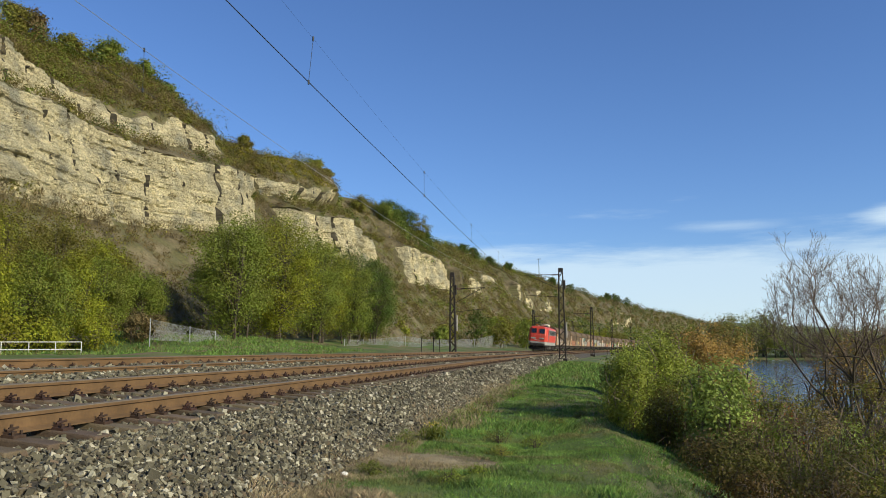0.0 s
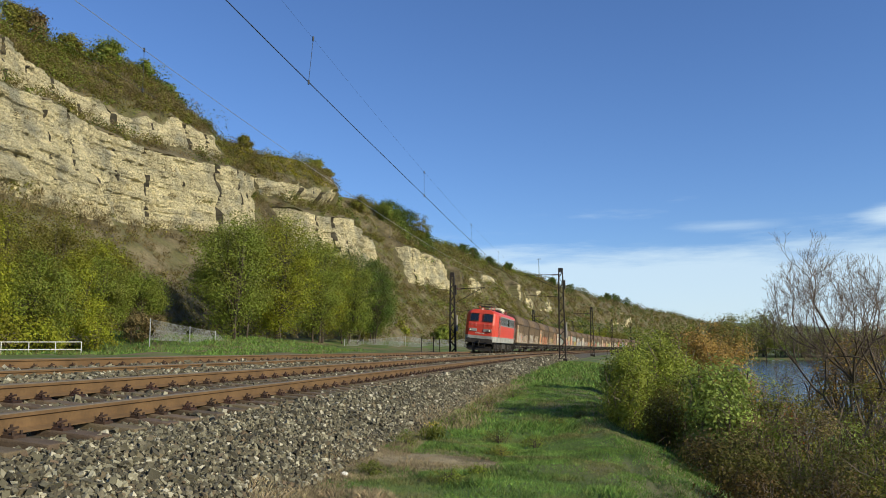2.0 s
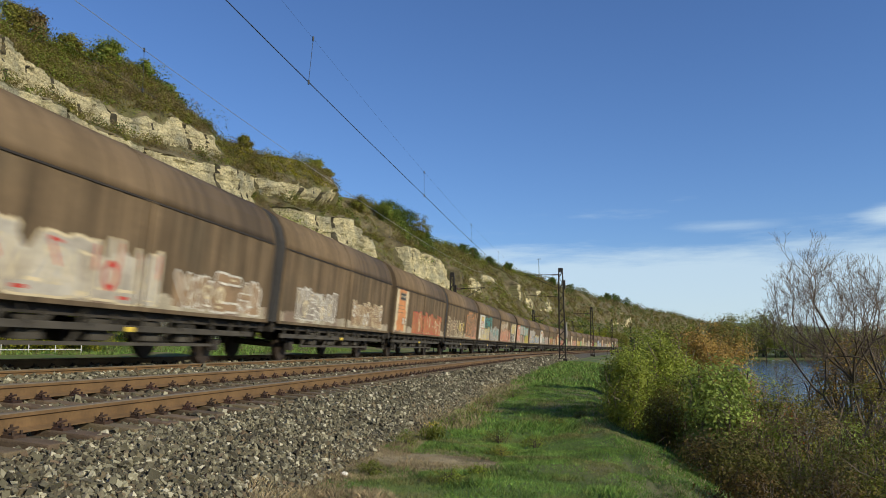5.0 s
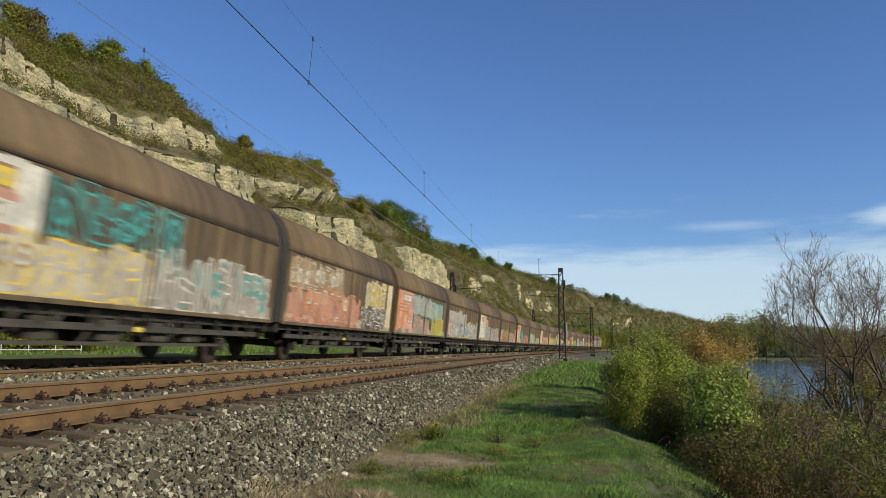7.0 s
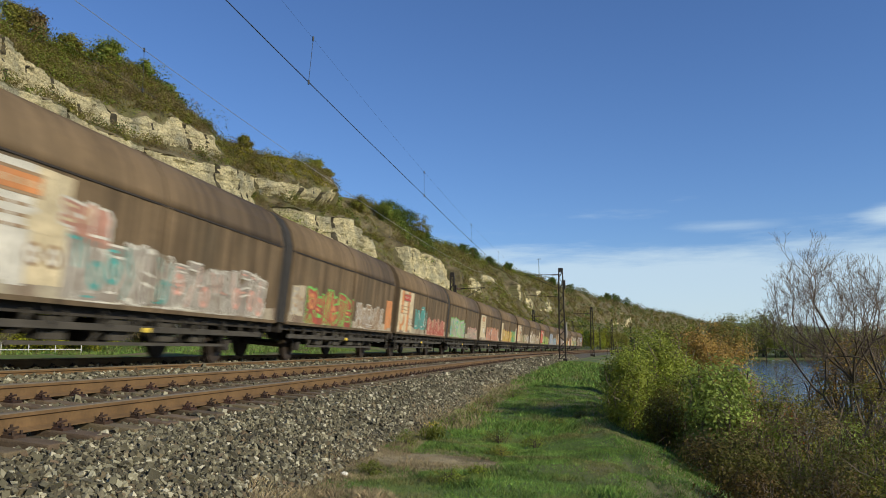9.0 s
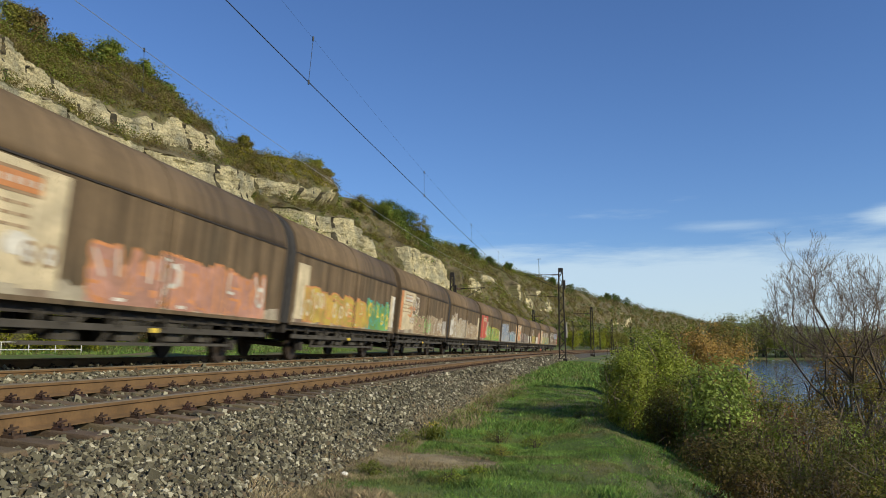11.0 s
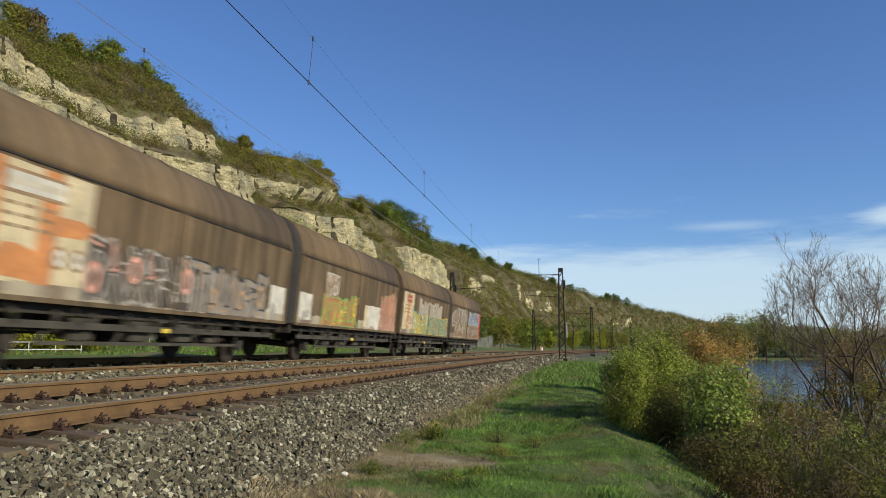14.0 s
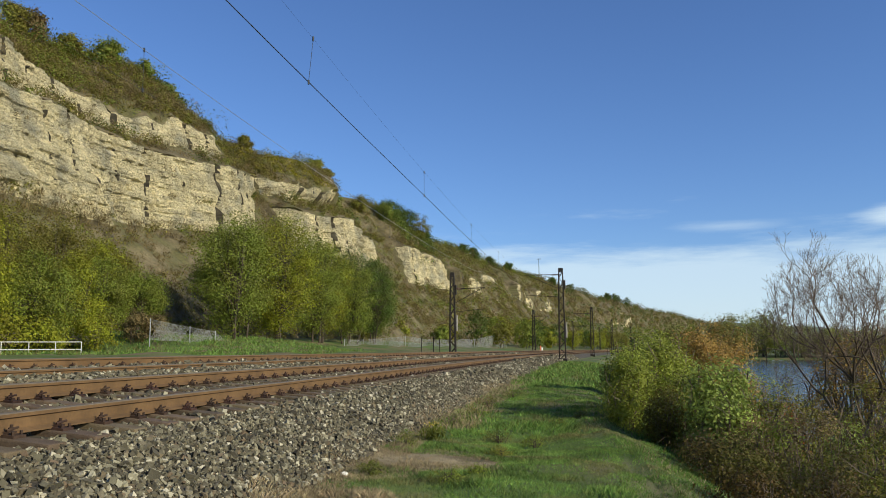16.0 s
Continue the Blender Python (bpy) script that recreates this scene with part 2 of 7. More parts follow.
def material_water():
    mt = bpy.data.materials.new("river_water")
    mt.use_nodes = True
    nt = mt.node_tree
    bs = nt.nodes["Principled BSDF"]
    bs.inputs["Base Color"].default_value = (0.02, 0.035, 0.04, 1)
    bs.inputs["Roughness"].default_value = 0.08
    bs.inputs["IOR"].default_value = 1.33
    tc, no, bu = nt.nodes.new("ShaderNodeNewGeometry"), nt.nodes.new("ShaderNodeTexNoise"), nt.nodes.new("ShaderNodeBump")
    no.inputs["Scale"].default_value, no.inputs["Detail"].default_value = 0.9, 6
    bu.inputs["Strength"].default_value, bu.inputs["Distance"].default_value = 0.9, 0.25
    nt.links.new(tc.outputs["Position"], no.inputs["Vector"])
    nt.links.new(no.outputs["Fac"], bu.inputs["Height"])
    nt.links.new(bu.outputs[0], bs.inputs["Normal"])
    return mt


M_WATER = material_water()


def nz(x, y, z=0.0):
    return noise.noise(Vector((x, y, z)))


def vnoise(x, y, scale, seed=0):
    """Smooth value noise on arrays, -1 to 1."""
    x, y = np.asarray(x) / scale + seed * 17.3, np.asarray(y) / scale + seed * 9.1
    xi, yi = np.floor(x).astype(np.int64), np.floor(y).astype(np.int64)
    fx, fy = x - xi, y - yi
    fx, fy = fx * fx * (3 - 2 * fx), fy * fy * (3 - 2 * fy)

    def h(a, b):
        n = (a * 374761393 + b * 668265263 + seed * 144665) & 0x7FFFFFFF
        n = ((n ^ (n >> 13)) * 1274126177) & 0x7FFFFFFF
        return (n ^ (n >> 16)) % 10007 / 5003.5 - 1
    return (h(xi, yi) * (1 - fx) + h(xi + 1, yi) * fx) * (1 - fy) + (h(xi, yi + 1) * (1 - fx) + h(xi + 1, yi + 1) * fx) * fy


RIVER_Z = -5.5
RIGHT_O = (1.75, 2.35, 2.9, 3.3, 6.0, 8.0, 12.0, 16.0, 19.0, 23.0, 118.0, 130.0, 160.0, 400.0, 1200.0)
RIGHT_Z = (-0.43, -0.62, -0.86, -0.93, -1.02, -1.75, -3.7, -4.9, -5.6, -6.6, -6.8, -4.6, -3.8, -2.0, 6.0)
LEFT_O = (-80.0, -34.0, -28.0, -23.0, -16.0, -9.0, -7.2, -6.3, -5.7, -5.2)
LEFT_Z = (2.4, 2.4, 1.75, 1.2, 0.35, 0.05, -0.2, -0.1, 0.12, 0.15)


def ground_z(s, o):
    """Height of the land at arrays s, o."""
    s, o = np.broadcast_arrays(np.asarray(s, float), np.asarray(o, float))
    oo = np.concatenate([LEFT_O, (-2.9, -2.4, -1.8, -1.3, 1.3), RIGHT_O])
    zz = np.concatenate([LEFT_Z, (0.02, 0.04, 0.0, -0.10, -0.385), RIGHT_Z])
    z = np.interp(o, oo, zz)
    # the river turns away to the right: land closes the view beyond the bend
    shore = np.clip((s - 452 - 0.02 * np.abs(o - 40)) / 10, 0, 1) * np.clip((o - 14) / 10, 0, 1)
    z = z * (1 - shore) + shore * np.maximum(z, -4.2 + 0.012 * np.clip(s - 460, 0, 400))
    grass = np.clip((o - 3.1) / 1.5, 0, 1) * np.clip((14 - o) / 4, 0, 1)
    z = z + grass * (0.10 * vnoise(s, o, 2.3, 1) + 0.05 * vnoise(s, o, 0.7, 2))
    lip = np.interp(s, (6, 9, 12, 16.4, 20), (6.5, 6.34, 6.08, 5.25, 4.5))
    z = z + 0.11 * np.clip((18 - s) / 8, 0, 1) * np.clip((o - lip) / 0.20, 0, 1) * np.clip((lip + 1.6 - o) / 1.2, 0, 1)
    left = np.clip((-8 - o) / 6, 0, 1)
    low = left * (1 - np.clip((s - 50) / 9, 0, 1)) * np.clip((o + 33) / 4, 0, 1)
    z = z * (1 - low) + low * np.minimum(z, 0.25)
    return z + left * (0.18 * vnoise(s, o, 4, 3) + 0.08 * vnoise(s, o, 1.3, 4))


def bare_patch(s, o):
    """Above zero on the worn patch of earth beside the ballast."""
    a, b = (s - 10.1) * -0.62 + (o - 3.72) * 0.78, (s - 10.1) * 0.78 + (o - 3.72) * 0.62
    return 1 - (a / 1.05) ** 2 - (b / 0.80) ** 2 + 0.45 * vnoise(s, o, 0.5, 74)


def build_ground():
    s = np.concatenate([np.arange(-600, -12, 25), np.arange(-12, 4, 1.0), np.arange(4, 40, 0.35), np.arange(40, 130, 1.0), np.arange(130, 480, 5.0), np.arange(480, 2500, 60)])
    o = np.concatenate([[-80, -50, -38, -34], np.arange(-32, -8, 0.8), np.arange(-8, 3, 0.25), np.arange(3, 8, 0.14), np.arange(8, 24, 0.8), [26, 32, 40, 52, 70, 90, 110, 118, 124, 130, 145, 160, 250, 400, 700, 1200]])
    S, O = np.meshgrid(s, o, indexing="ij")
    X, Y = on_line(S, O)
    Z = ground_z(S, O)
    f = grid_faces(len(s), len(o))
    oc = O.ravel()[f].mean(1)
    edge = 2.95 + 0.25 * vnoise(S.ravel()[f[:, 0]], oc * 0, 1.7, 5)
    idx = np.where((oc > -6.4) & (oc < edge), 1, 0)
    bare = bare_patch(S.ravel()[f].mean(1), oc) > 0
    idx = np.where(bare & (idx == 0), 2, idx)
    me = mesh_from("ground", np.stack([X, Y, Z], -1), f, (M_GRASS, M_STONE_BED, M_BARE), True, idx)
    tagged(new("ground", me), "grassy railway embankment sloping to a river", "ground", kind="structure")
    # water
    s = np.arange(-600, 1500, 30.0)
    o = np.array([15.0, 40, 80, 125, 150])
    S, O = np.meshgrid(s, o, indexing="ij")
    X, Y = on_line(S, O)
    me = mesh_from("water", np.stack([X, Y, np.full_like(X, RIVER_Z)], -1), grid_faces(len(s), len(o)), (M_WATER,), True)
    tagged(new("water", me), "calm blue river reflecting the sky", "river", kind="structure")


build_ground()

# ---- the hill with its quarried limestone bands ----
OUTCROPS = ((10, 122), (132, 183), (196, 243), (252, 306), (338, 402), (560, 640))
UPPER = ((10, 112), (122, 160))
SPURS = ((104, 12, 2.2), (60, 12, 1.2), (84, 9, -1.0), (150, 12, 1.2), (196, 12, 1.4))
NOSES = ((113.0, 5.2, 12.0), (162.0, 3.6, 9.0), (171.0, 2.8, 6.0), (213.0, 4.6, 12.0))
CRACKS = ((88.1, 1.5, 0.35), (100.6, 1.9, 0.42), (94.5, 0.5, 0.25), (106.5, 0.8, 0.25), (110, 0.7, 0.25), (82.5, 0.6, 0.25), (73.5, 0.8, 0.3), (69.0, 0.6, 0.25), (78, 0.5, 0.2),
          (148.2, 2.4, 0.8), (141, 0.8, 0.35), (156, 0.9, 0.4), (163.5, 0.7, 0.35), (182.5, 1.8, 0.8), (192, 0.9, 0.4), (201, 0.8, 0.4), (208, 0.6, 0.4), (296, 1.2, 0.8))


def inside(s, spans, soft=2.0):
    m = np.zeros_like(s)
    for a, b in spans:
        m = np.maximum(m, np.clip((s - a) / soft, 0, 1) * np.clip((b - s) / soft, 0, 1))
    return m


def strata(s, z, seed):
    """How far each block of each rock layer stands out."""
    rs = np.random.RandomState(seed)
    lay = np.cumsum(rs.uniform(0.22, 0.95, 94)) - 2
    li = np.searchsorted(lay, z + 0.25 * vnoise(s, z * 0, 14, 8))
    length = rs.uniform(0.8, 4.2, 95)[li]
    shift = rs.uniform(0, 9, 95)[li]
    bi = np.floor((s + shift) / length).astype(np.int64)
    n = (bi * 374761393 + li * 668265263) & 0x7FFFFFFF
    n = ((n ^ (n >> 13)) * 1274126177) & 0x7FFFFFFF
    r = (n ^ (n >> 16)) % 1000 / 1000.0
    per = rs.uniform(-0.14, 0.14, 95)[li]
    # beds are cut back at their joints, above and below and at the ends of each block
    under = np.clip(1 - np.abs(z + 0.25 * vnoise(s, z * 0, 14, 8) - lay[np.clip(li, 0, 93)]) / 0.10, 0, 1)
    end = np.clip(1 - ((s + shift) - bi * length) / 0.16, 0, 1)
    strong = rs.uniform(0, 1, 95)[li] ** 2
    return per + 0.30 * r + 0.34 * (r > 0.95) - 0.24 * under * strong - 0.34 * end * (r > 0.45)


def hill_point(s, z):
    """Offset of the hill's face at height z, and how rocky it is there."""
    m, u = inside(s, OUTCROPS), inside(s, UPPER)
    zb = 15.3 + 0.012 * np.clip(s - 60, 0, 160) + 1.2 * vnoise(s, s * 0, 16, 11)
    drop = -2.3 * np.clip((112 - s) / 45, 0, 1)
    zb = zb + drop
    zt = 25.6 + 0.5 * drop + 1.2 * vnoise(s, s * 0, 22, 12) + 1.4 * np.clip((s - 140) / 80, 0, 1)
    wob = 1.4 * vnoise(s, z * 0.3, 26, 13) + 0.9 * vnoise(s, z * 0.5, 9, 14)
    zz = np.asarray(z)
    soft = np.interp(zz, (1.5, 15.5, 25.5, 27.5, 31.5, 38.5), (-31, -45.5, -52.0, -53.3, -56, -63))
    # rocky: foot, lower face, ledge, upper face, crown
    foot = -31 - (zz - 1.5) / (zb - 1.5) * 14.2
    face = -45.2 - (zz - zb) / (zt - zb) * 1.6
    ledge = -46.8 - (zz - zt) / 2.2 * 4.2
    zu0 = zt + 2.2
    zu1 = zu0 + 3.7 + 0.9 * vnoise(s, s * 0, 12, 15) + 0.8 * vnoise(s, s * 0, 2.6, 32) + 2.0 * np.clip((76 - s) / 6, 0, 1)
    zu0 = zu0 - 1.8 * np.clip((76 - s) / 5, 0, 1)
    uface = np.where(u > 0.5, -51.0 - (zz - zu0) / 4.6 * 1.5, -51.0 - (zz - zu0) / 4.6 * 3.5)
    crown = np.where(u > 0.5, -52.5, -54.5) - (zz - zu1) / np.maximum(38.5 - zu1, 0.5) * 9.5
    rock = np.select([zz < zb, zz < zt, zz < zu0, zz < zu1], [foot, face, ledge, uface], crown)
    o = soft + (rock - soft) * m
    bare = np.clip((s - 246) / 8, 0, 1) * 1.2 - 1.0 < vnoise(s, zz * 1.6, 8.0, 26) + 0.35 * vnoise(s, zz, 2.2, 27)
    low = (zz > zb) & (zz < zt) & (m > 0.35) & bare
    up = (zz > zu0) & (zz < zu1) & (u > 0.4) & (m > 0.35)
    rough = 0.55 + 0.45 * np.clip(vnoise(s, zz * 1.5, 11.0, 31) * 2, -1, 1)
    d = strata(s, zz, 5) * (0.35 + 0.9 * rough) + 0.7 * vnoise(s, zz * 0.6, 5.0, 20) + 0.22 * vnoise(s, zz * 1.4, 1.3, 21) + 0.12 * vnoise(s, zz, 0.5, 22)
    d = d - 0.85 * rough * np.clip(1 - np.abs(vnoise(s, zz * 0.10, 3.0, 28)) * 14, 0, 1) - 0.4 * np.clip(1 - np.abs(vnoise(s, zz * 0.3, 1.2, 29)) * 9, 0, 1)
    cleft_cut = np.zeros_like(zz)
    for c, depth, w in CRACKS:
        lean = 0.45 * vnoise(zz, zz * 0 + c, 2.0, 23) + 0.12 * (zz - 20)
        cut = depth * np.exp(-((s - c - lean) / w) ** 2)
        cleft_cut = np.maximum(cleft_cut, cut * (0.75 + 0.6 * vnoise(zz, zz * 0 + c, 1.1, 33)))
        d = d - cut
    spur = sum(a * np.exp(-((s - c) / w) ** 2) for c, w, a in SPURS) * np.clip((zz - 8) / 8, 0, 1)
    head = 6.5 * np.clip((s - 134) / 16, 0, 1) * np.clip((168 + 0.25 * (zz - 34) - s) / 2.2, 0, 1) * np.clip((zz - 29) / 6, 0, 1)
    head = head + 4.0 * np.clip((s - 190) / 8, 0, 1) * np.clip((238 - s) / 10, 0, 1) * np.clip((zz - 28) / 8, 0, 1)
    nose = head + sum(-a * np.clip((s - c - 0.12 * (zz - 20)) / 1.6, 0, 1) * np.exp(-np.clip(s - c - 1.6, 0, 200) / w) for c, a, w in NOSES) * np.clip((zz - 9) / 6, 0, 1) * np.clip((37 - zz) / 4, 0, 1)
    o = o + wob + spur + nose + np.where(low, d, 0) + np.where(up, 0.8 * d, 0)
    o = o + np.where(low | up, 0, 0.5 * vnoise(s, zz, 3.0, 24) + 0.25 * vnoise(s, zz, 1.0, 25))
    return o, np.where(low | up, np.where(cleft_cut > 0.42, 2, 1), 0)


def hill_crest(s):
    return 39.2 - 0.006 * np.clip(s - 500, 0, 800) + 1.0 * vnoise(s, s * 0, 30, 16) + 1.9 * np.exp(-((s - 108) / 16) ** 2) + 1.2 * np.exp(-((s - 166) / 9) ** 2) - 1.3 * np.exp(-((s - 142) / 10) ** 2) + 1.2 * np.exp(-((s - 208) / 14) ** 2) - 14 * np.clip((s - 900) / 600, 0, 1)


def build_hill():
    s = np.concatenate([np.arange(-80, 52, 6.0), np.arange(52, 130, 0.2), np.arange(130, 225, 0.36), np.arange(225, 250, 0.6), np.arange(250, 420, 1.3), np.arange(420, 1500, 6.0)])
    v = np.concatenate([np.linspace(0, 0.36, 20)[:-1], np.linspace(0.36, 0.70, 82)[:-1], np.linspace(0.70, 0.85, 36)[:-1], np.linspace(0.83, 1.0, 14)])
    S, V = np.meshgrid(s, v, indexing="ij")
    C = hill_crest(S)
    Z = 1.0 + V * (C - 1.0)
    O, rocky = hill_point(S, Z * 38.5 / C)
    # plateau behind the crest
    ext = np.array([4.0, 12.0, 60.0, 400.0])
    S = np.concatenate([S, np.repeat(s[:, None], 4, 1)], 1)
    O = np.concatenate([O, O[:, -1:] - ext[None, :]], 1)
    Z = np.concatenate([Z, Z[:, -1:] + np.array([0.8, 1.2, 2.0, 4.0])[None, :]], 1)
    X, Y = on_line(S, O)
    f = grid_faces(len(s), S.shape[1])
    rk = np.concatenate([rocky, np.zeros((len(s), 4), int)], 1).ravel()[f]
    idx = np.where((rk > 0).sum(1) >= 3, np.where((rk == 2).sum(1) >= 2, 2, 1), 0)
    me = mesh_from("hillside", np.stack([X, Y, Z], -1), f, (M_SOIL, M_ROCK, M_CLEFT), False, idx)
    tagged(new("hillside", me), "steep scrubby hillside with pale layered limestone cliffs", "hillside", kind="structure")


build_hill()
_HS, _HZ = np.arange(50.0, 1160.0, 0.5), np.arange(0.0, 43.0, 0.5)
_HO, _HR = hill_point(*np.meshgrid(_HS, _HZ, indexing="ij"))


def hill_at(s, z):
    """Offset of the hill's face, and whether it is rock, at one place."""
    a, b = min(max((s - 50) / 0.5, 0), len(_HS) - 1.001), min(max(z / 0.5, 0), len(_HZ) - 1.001)
    i, j = int(a), int(b)
    u, v = a - i, b - j
    o = (_HO[i, j] * (1 - u) + _HO[i + 1, j] * u) * (1 - v) + (_HO[i, j + 1] * (1 - u) + _HO[i + 1, j + 1] * u) * v
    return float(o), bool(_HR[int(round(a)), int(round(b))])



# ---- the double track ----
M_RUST = material("rusty_rail", (0.138, 0.082, 0.036), 0.85, 0.0, var=0.22, scale=2.5, fine=30, coords="World")
M_RAILTOP = material("worn_rail_top", (0.145, 0.118, 0.085), 0.75, 0.0, var=0.15, scale=4, coords="World")
M_SLEEPER = material("weathered_sleeper", (0.125, 0.094, 0.058), 0.9, var=0.3, scale=5, fine=60, bump=0.4, rnd="object", spread=0.25)
M_IRON = material("dark_iron", (0.055, 0.032, 0.022), 0.8, 0.3, var=0.3, scale=12, rnd="object", spread=0.3)
M_STONE = material("ballast_stone", (0.168, 0.148, 0.098), 0.88, var=0.3, scale=9, fine=60, bump=0.3, rnd="island", spread=0.52, coords="World")
M_STONE_ONE = material("ballast_stone_single", (0.168, 0.148, 0.098), 0.88, var=0.3, scale=9, fine=60, bump=0.3, rnd="object", spread=0.52)



def stone_colours(mt, which):
    """Mostly dull grey-brown stones, some dark, a few pale."""
    nt = mt.node_tree
    bs = nt.nodes["Principled BSDF"]
    src = (nt.nodes.new("ShaderNodeNewGeometry").outputs["Random Per Island"] if which == "island" else nt.nodes.new("ShaderNodeObjectInfo").outputs["Random"])
    cr = nt.nodes.new("ShaderNodeValToRGB")
    e = cr.color_ramp.elements
    e[0].color, e[1].color = (0.042, 0.038, 0.024, 1), (0.56, 0.53, 0.40, 1)
    for pos, c in ((0.3, (0.085, 0.078, 0.05)), (0.62, (0.142, 0.13, 0.084)), (0.70, (0.135, 0.09, 0.05)), (0.74, (0.17, 0.158, 0.105)), (0.9, (0.26, 0.245, 0.165))):
        x = e.new(pos)
        x.color = (*c, 1)
    nt.links.new(src, cr.inputs[0])
    m = nt.nodes.new("ShaderNodeMix")
    m.data_type = "RGBA"
    m.inputs["Factor"].default_value = 0.78
    nt.links.new(bs.inputs["Base Color"].links[0].from_socket, m.inputs[6])
    nt.links.new(cr.outputs[0], m.inputs[7])
    nt.links.new(m.outputs[2], bs.inputs["Base Color"])


stone_colours(M_STONE, "island")
stone_colours(M_STONE_ONE, "object")
RAIL = ((-0.075, -0.172), (-0.075, -0.160), (-0.012, -0.140), (-0.010, -0.050), (-0.036, -0.038), (-0.036, -0.008), (-0.028, 0.0),
        (0.028, 0.0), (0.036, -0.008), (0.036, -0.038), (0.010, -0.050), (0.012, -0.140), (0.075, -0.160), (0.075, -0.172))
SLEEPER_STEP = 0.63


def build_rail(parent, far, sx):
    s = np.concatenate([np.arange(-330, 0, 6.0), np.arange(0, 300, 2.0), np.arange(300, 900, 6.0)])
    rings = []
    for a in s:
        m = track_pose(float(a), far)
        rings.append([m @ Vector((sx + x, 0, z)) for x, z in RAIL])
    n = len(RAIL)
    f, idx = [], []
    for i in range(len(s) - 1):
        for j in range(n - 1):
            f.append((i * n + j, (i + 1) * n + j, (i + 1) * n + j + 1, i * n + j + 1))
            idx.append(1 if j in (5, 6, 7) else 0)
    me = mesh_from("rail", np.array(rings), np.array(f), (M_RUST, M_RAILTOP), False, idx)
    part("rail", me, None, parent)


def sleeper_mesh():
    bm = bmesh.new()
    box(bm, -1.3, 1.3, -0.125, 0.125, -0.34, -0.185, 0.015)
    return bm_mesh("sleeper", bm, M_SLEEPER)


def fastening_bm():
    """Ribbed plate, two clips and their screws on one rail seat."""
    bm = bmesh.new()
    box(bm, -0.19, 0.19, -0.08, 0.08, -0.186, -0.160)
    for sx in (-1, 1):
        box(bm, sx * 0.095 - 0.026, sx * 0.095 + 0.026, -0.05, 0.05, -0.165, -0.138)
        rod(bm, (sx * 0.10, 0, -0.14), (sx * 0.10, 0, -0.082), 0.013, n=6)
        rod(bm, (sx * 0.10, 0, -0.128), (sx * 0.10, 0, -0.108), 0.024, n=6)
        for sy in (-1, 1):
            rod(bm, (sx * 0.16, sy * 0.055, -0.165), (sx * 0.158, sy * 0.055, -0.128), 0.014, n=5)
        rod(bm, (sx * 0.10, -0.055, -0.128), (sx * 0.13, 0.05, -0.104), 0.011, n=5)
    return bm


def arrays_of(bm):
    bmesh.ops.triangulate(bm, faces=bm.faces[:])
    bm.verts.index_update()
    v = np.array([x.co[:] for x in bm.verts])
    f = np.array([[q.index for q in fc.verts] for fc in bm.faces])
    bm.free()
    return v, f


def scatter(v, f, mats):
    """One mesh's vertices and faces from a template at many 4x4 matrices."""
    m = np.asarray(mats, float)
    vv = np.einsum("nij,vj->nvi", m[:, :3, :3], v) + m[:, None, :3, 3]
    ff = f[None] + (np.arange(len(m)) * len(v))[:, None, None]
    return vv.reshape(-1, 3), ff.reshape(-1, f.shape[1])


def build_track(far):
    top = empty("railway_track", Matrix(), "rusty railway track on weathered sleepers in stone ballast" if not far else "rusty second track on the outside of the curve", "railway track", "double track", "structure")
    for sx in (-0.7535, 0.7535):
        build_rail(top, far, sx)
    sl = sleeper_mesh()
    fb = fastening_bm()
    fm = bm_mesh("rail_fastening", fb, M_IRON)
    plain = bmesh.new()
    box(plain, -0.19, 0.19, -0.08, 0.08, -0.186, -0.160)
    for sx in (-1, 1):
        box(plain, sx * 0.10 - 0.04, sx * 0.10 + 0.04, -0.045, 0.045, -0.165, -0.085)
    tv, tf = arrays_of(plain)
    near_n = 150 if not far else 120
    start = 2.0 if not far else 6.0
    rest_s, rest_f = [], []
    for i in range(-60, 420):
        s = start + i * SLEEPER_STEP + (0.02 * ((i * 37) % 7 - 3))
        m = track_pose(s, far)
        lone = 0 <= i < near_n
        if lone:
            ob = part("sleeper", sl, None, top)
            ob.matrix_world = m
        else:
            rest_s.append(m)
        for sx in (-0.7535, 0.7535):
            mm = m @ Matrix.Translation((sx, 0, 0))
            if lone and i < 140:
                ob = part("rail_fastening", fm, None, top)
                ob.matrix_world = mm
            else:
                rest_f.append(mm)
    b = bmesh.new()
    box(b, -1.3, 1.3, -0.125, 0.125, -0.34, -0.185)
    v, f = scatter(*arrays_of(b), rest_s)
    tagged(part("sleeper_row", mesh_from("sleeper_row", v, f, (M_SLEEPER,)), None, top), kind="stuff")
    v, f = scatter(tv, tf, rest_f)
    tagged(part("fastening_row", mesh_from("fastening_row", v, f, (M_IRON,)), None, top), kind="stuff")


build_track(False)
build_track(True)


def stone_templates(n=7):
    rs = np.random.RandomState(4)
    out = []
    for _ in range(n):
        bm = bmesh.new()
        bmesh.ops.create_cube(bm, size=1.35)
        v, f = arrays_of(bm)
        v = v * rs.uniform(0.62, 1.2, (len(v), 1)) * rs.uniform(0.65, 1.2, 3) + rs.normal(0, 0.12, v.shape)
        out.append((v, f))
    return out


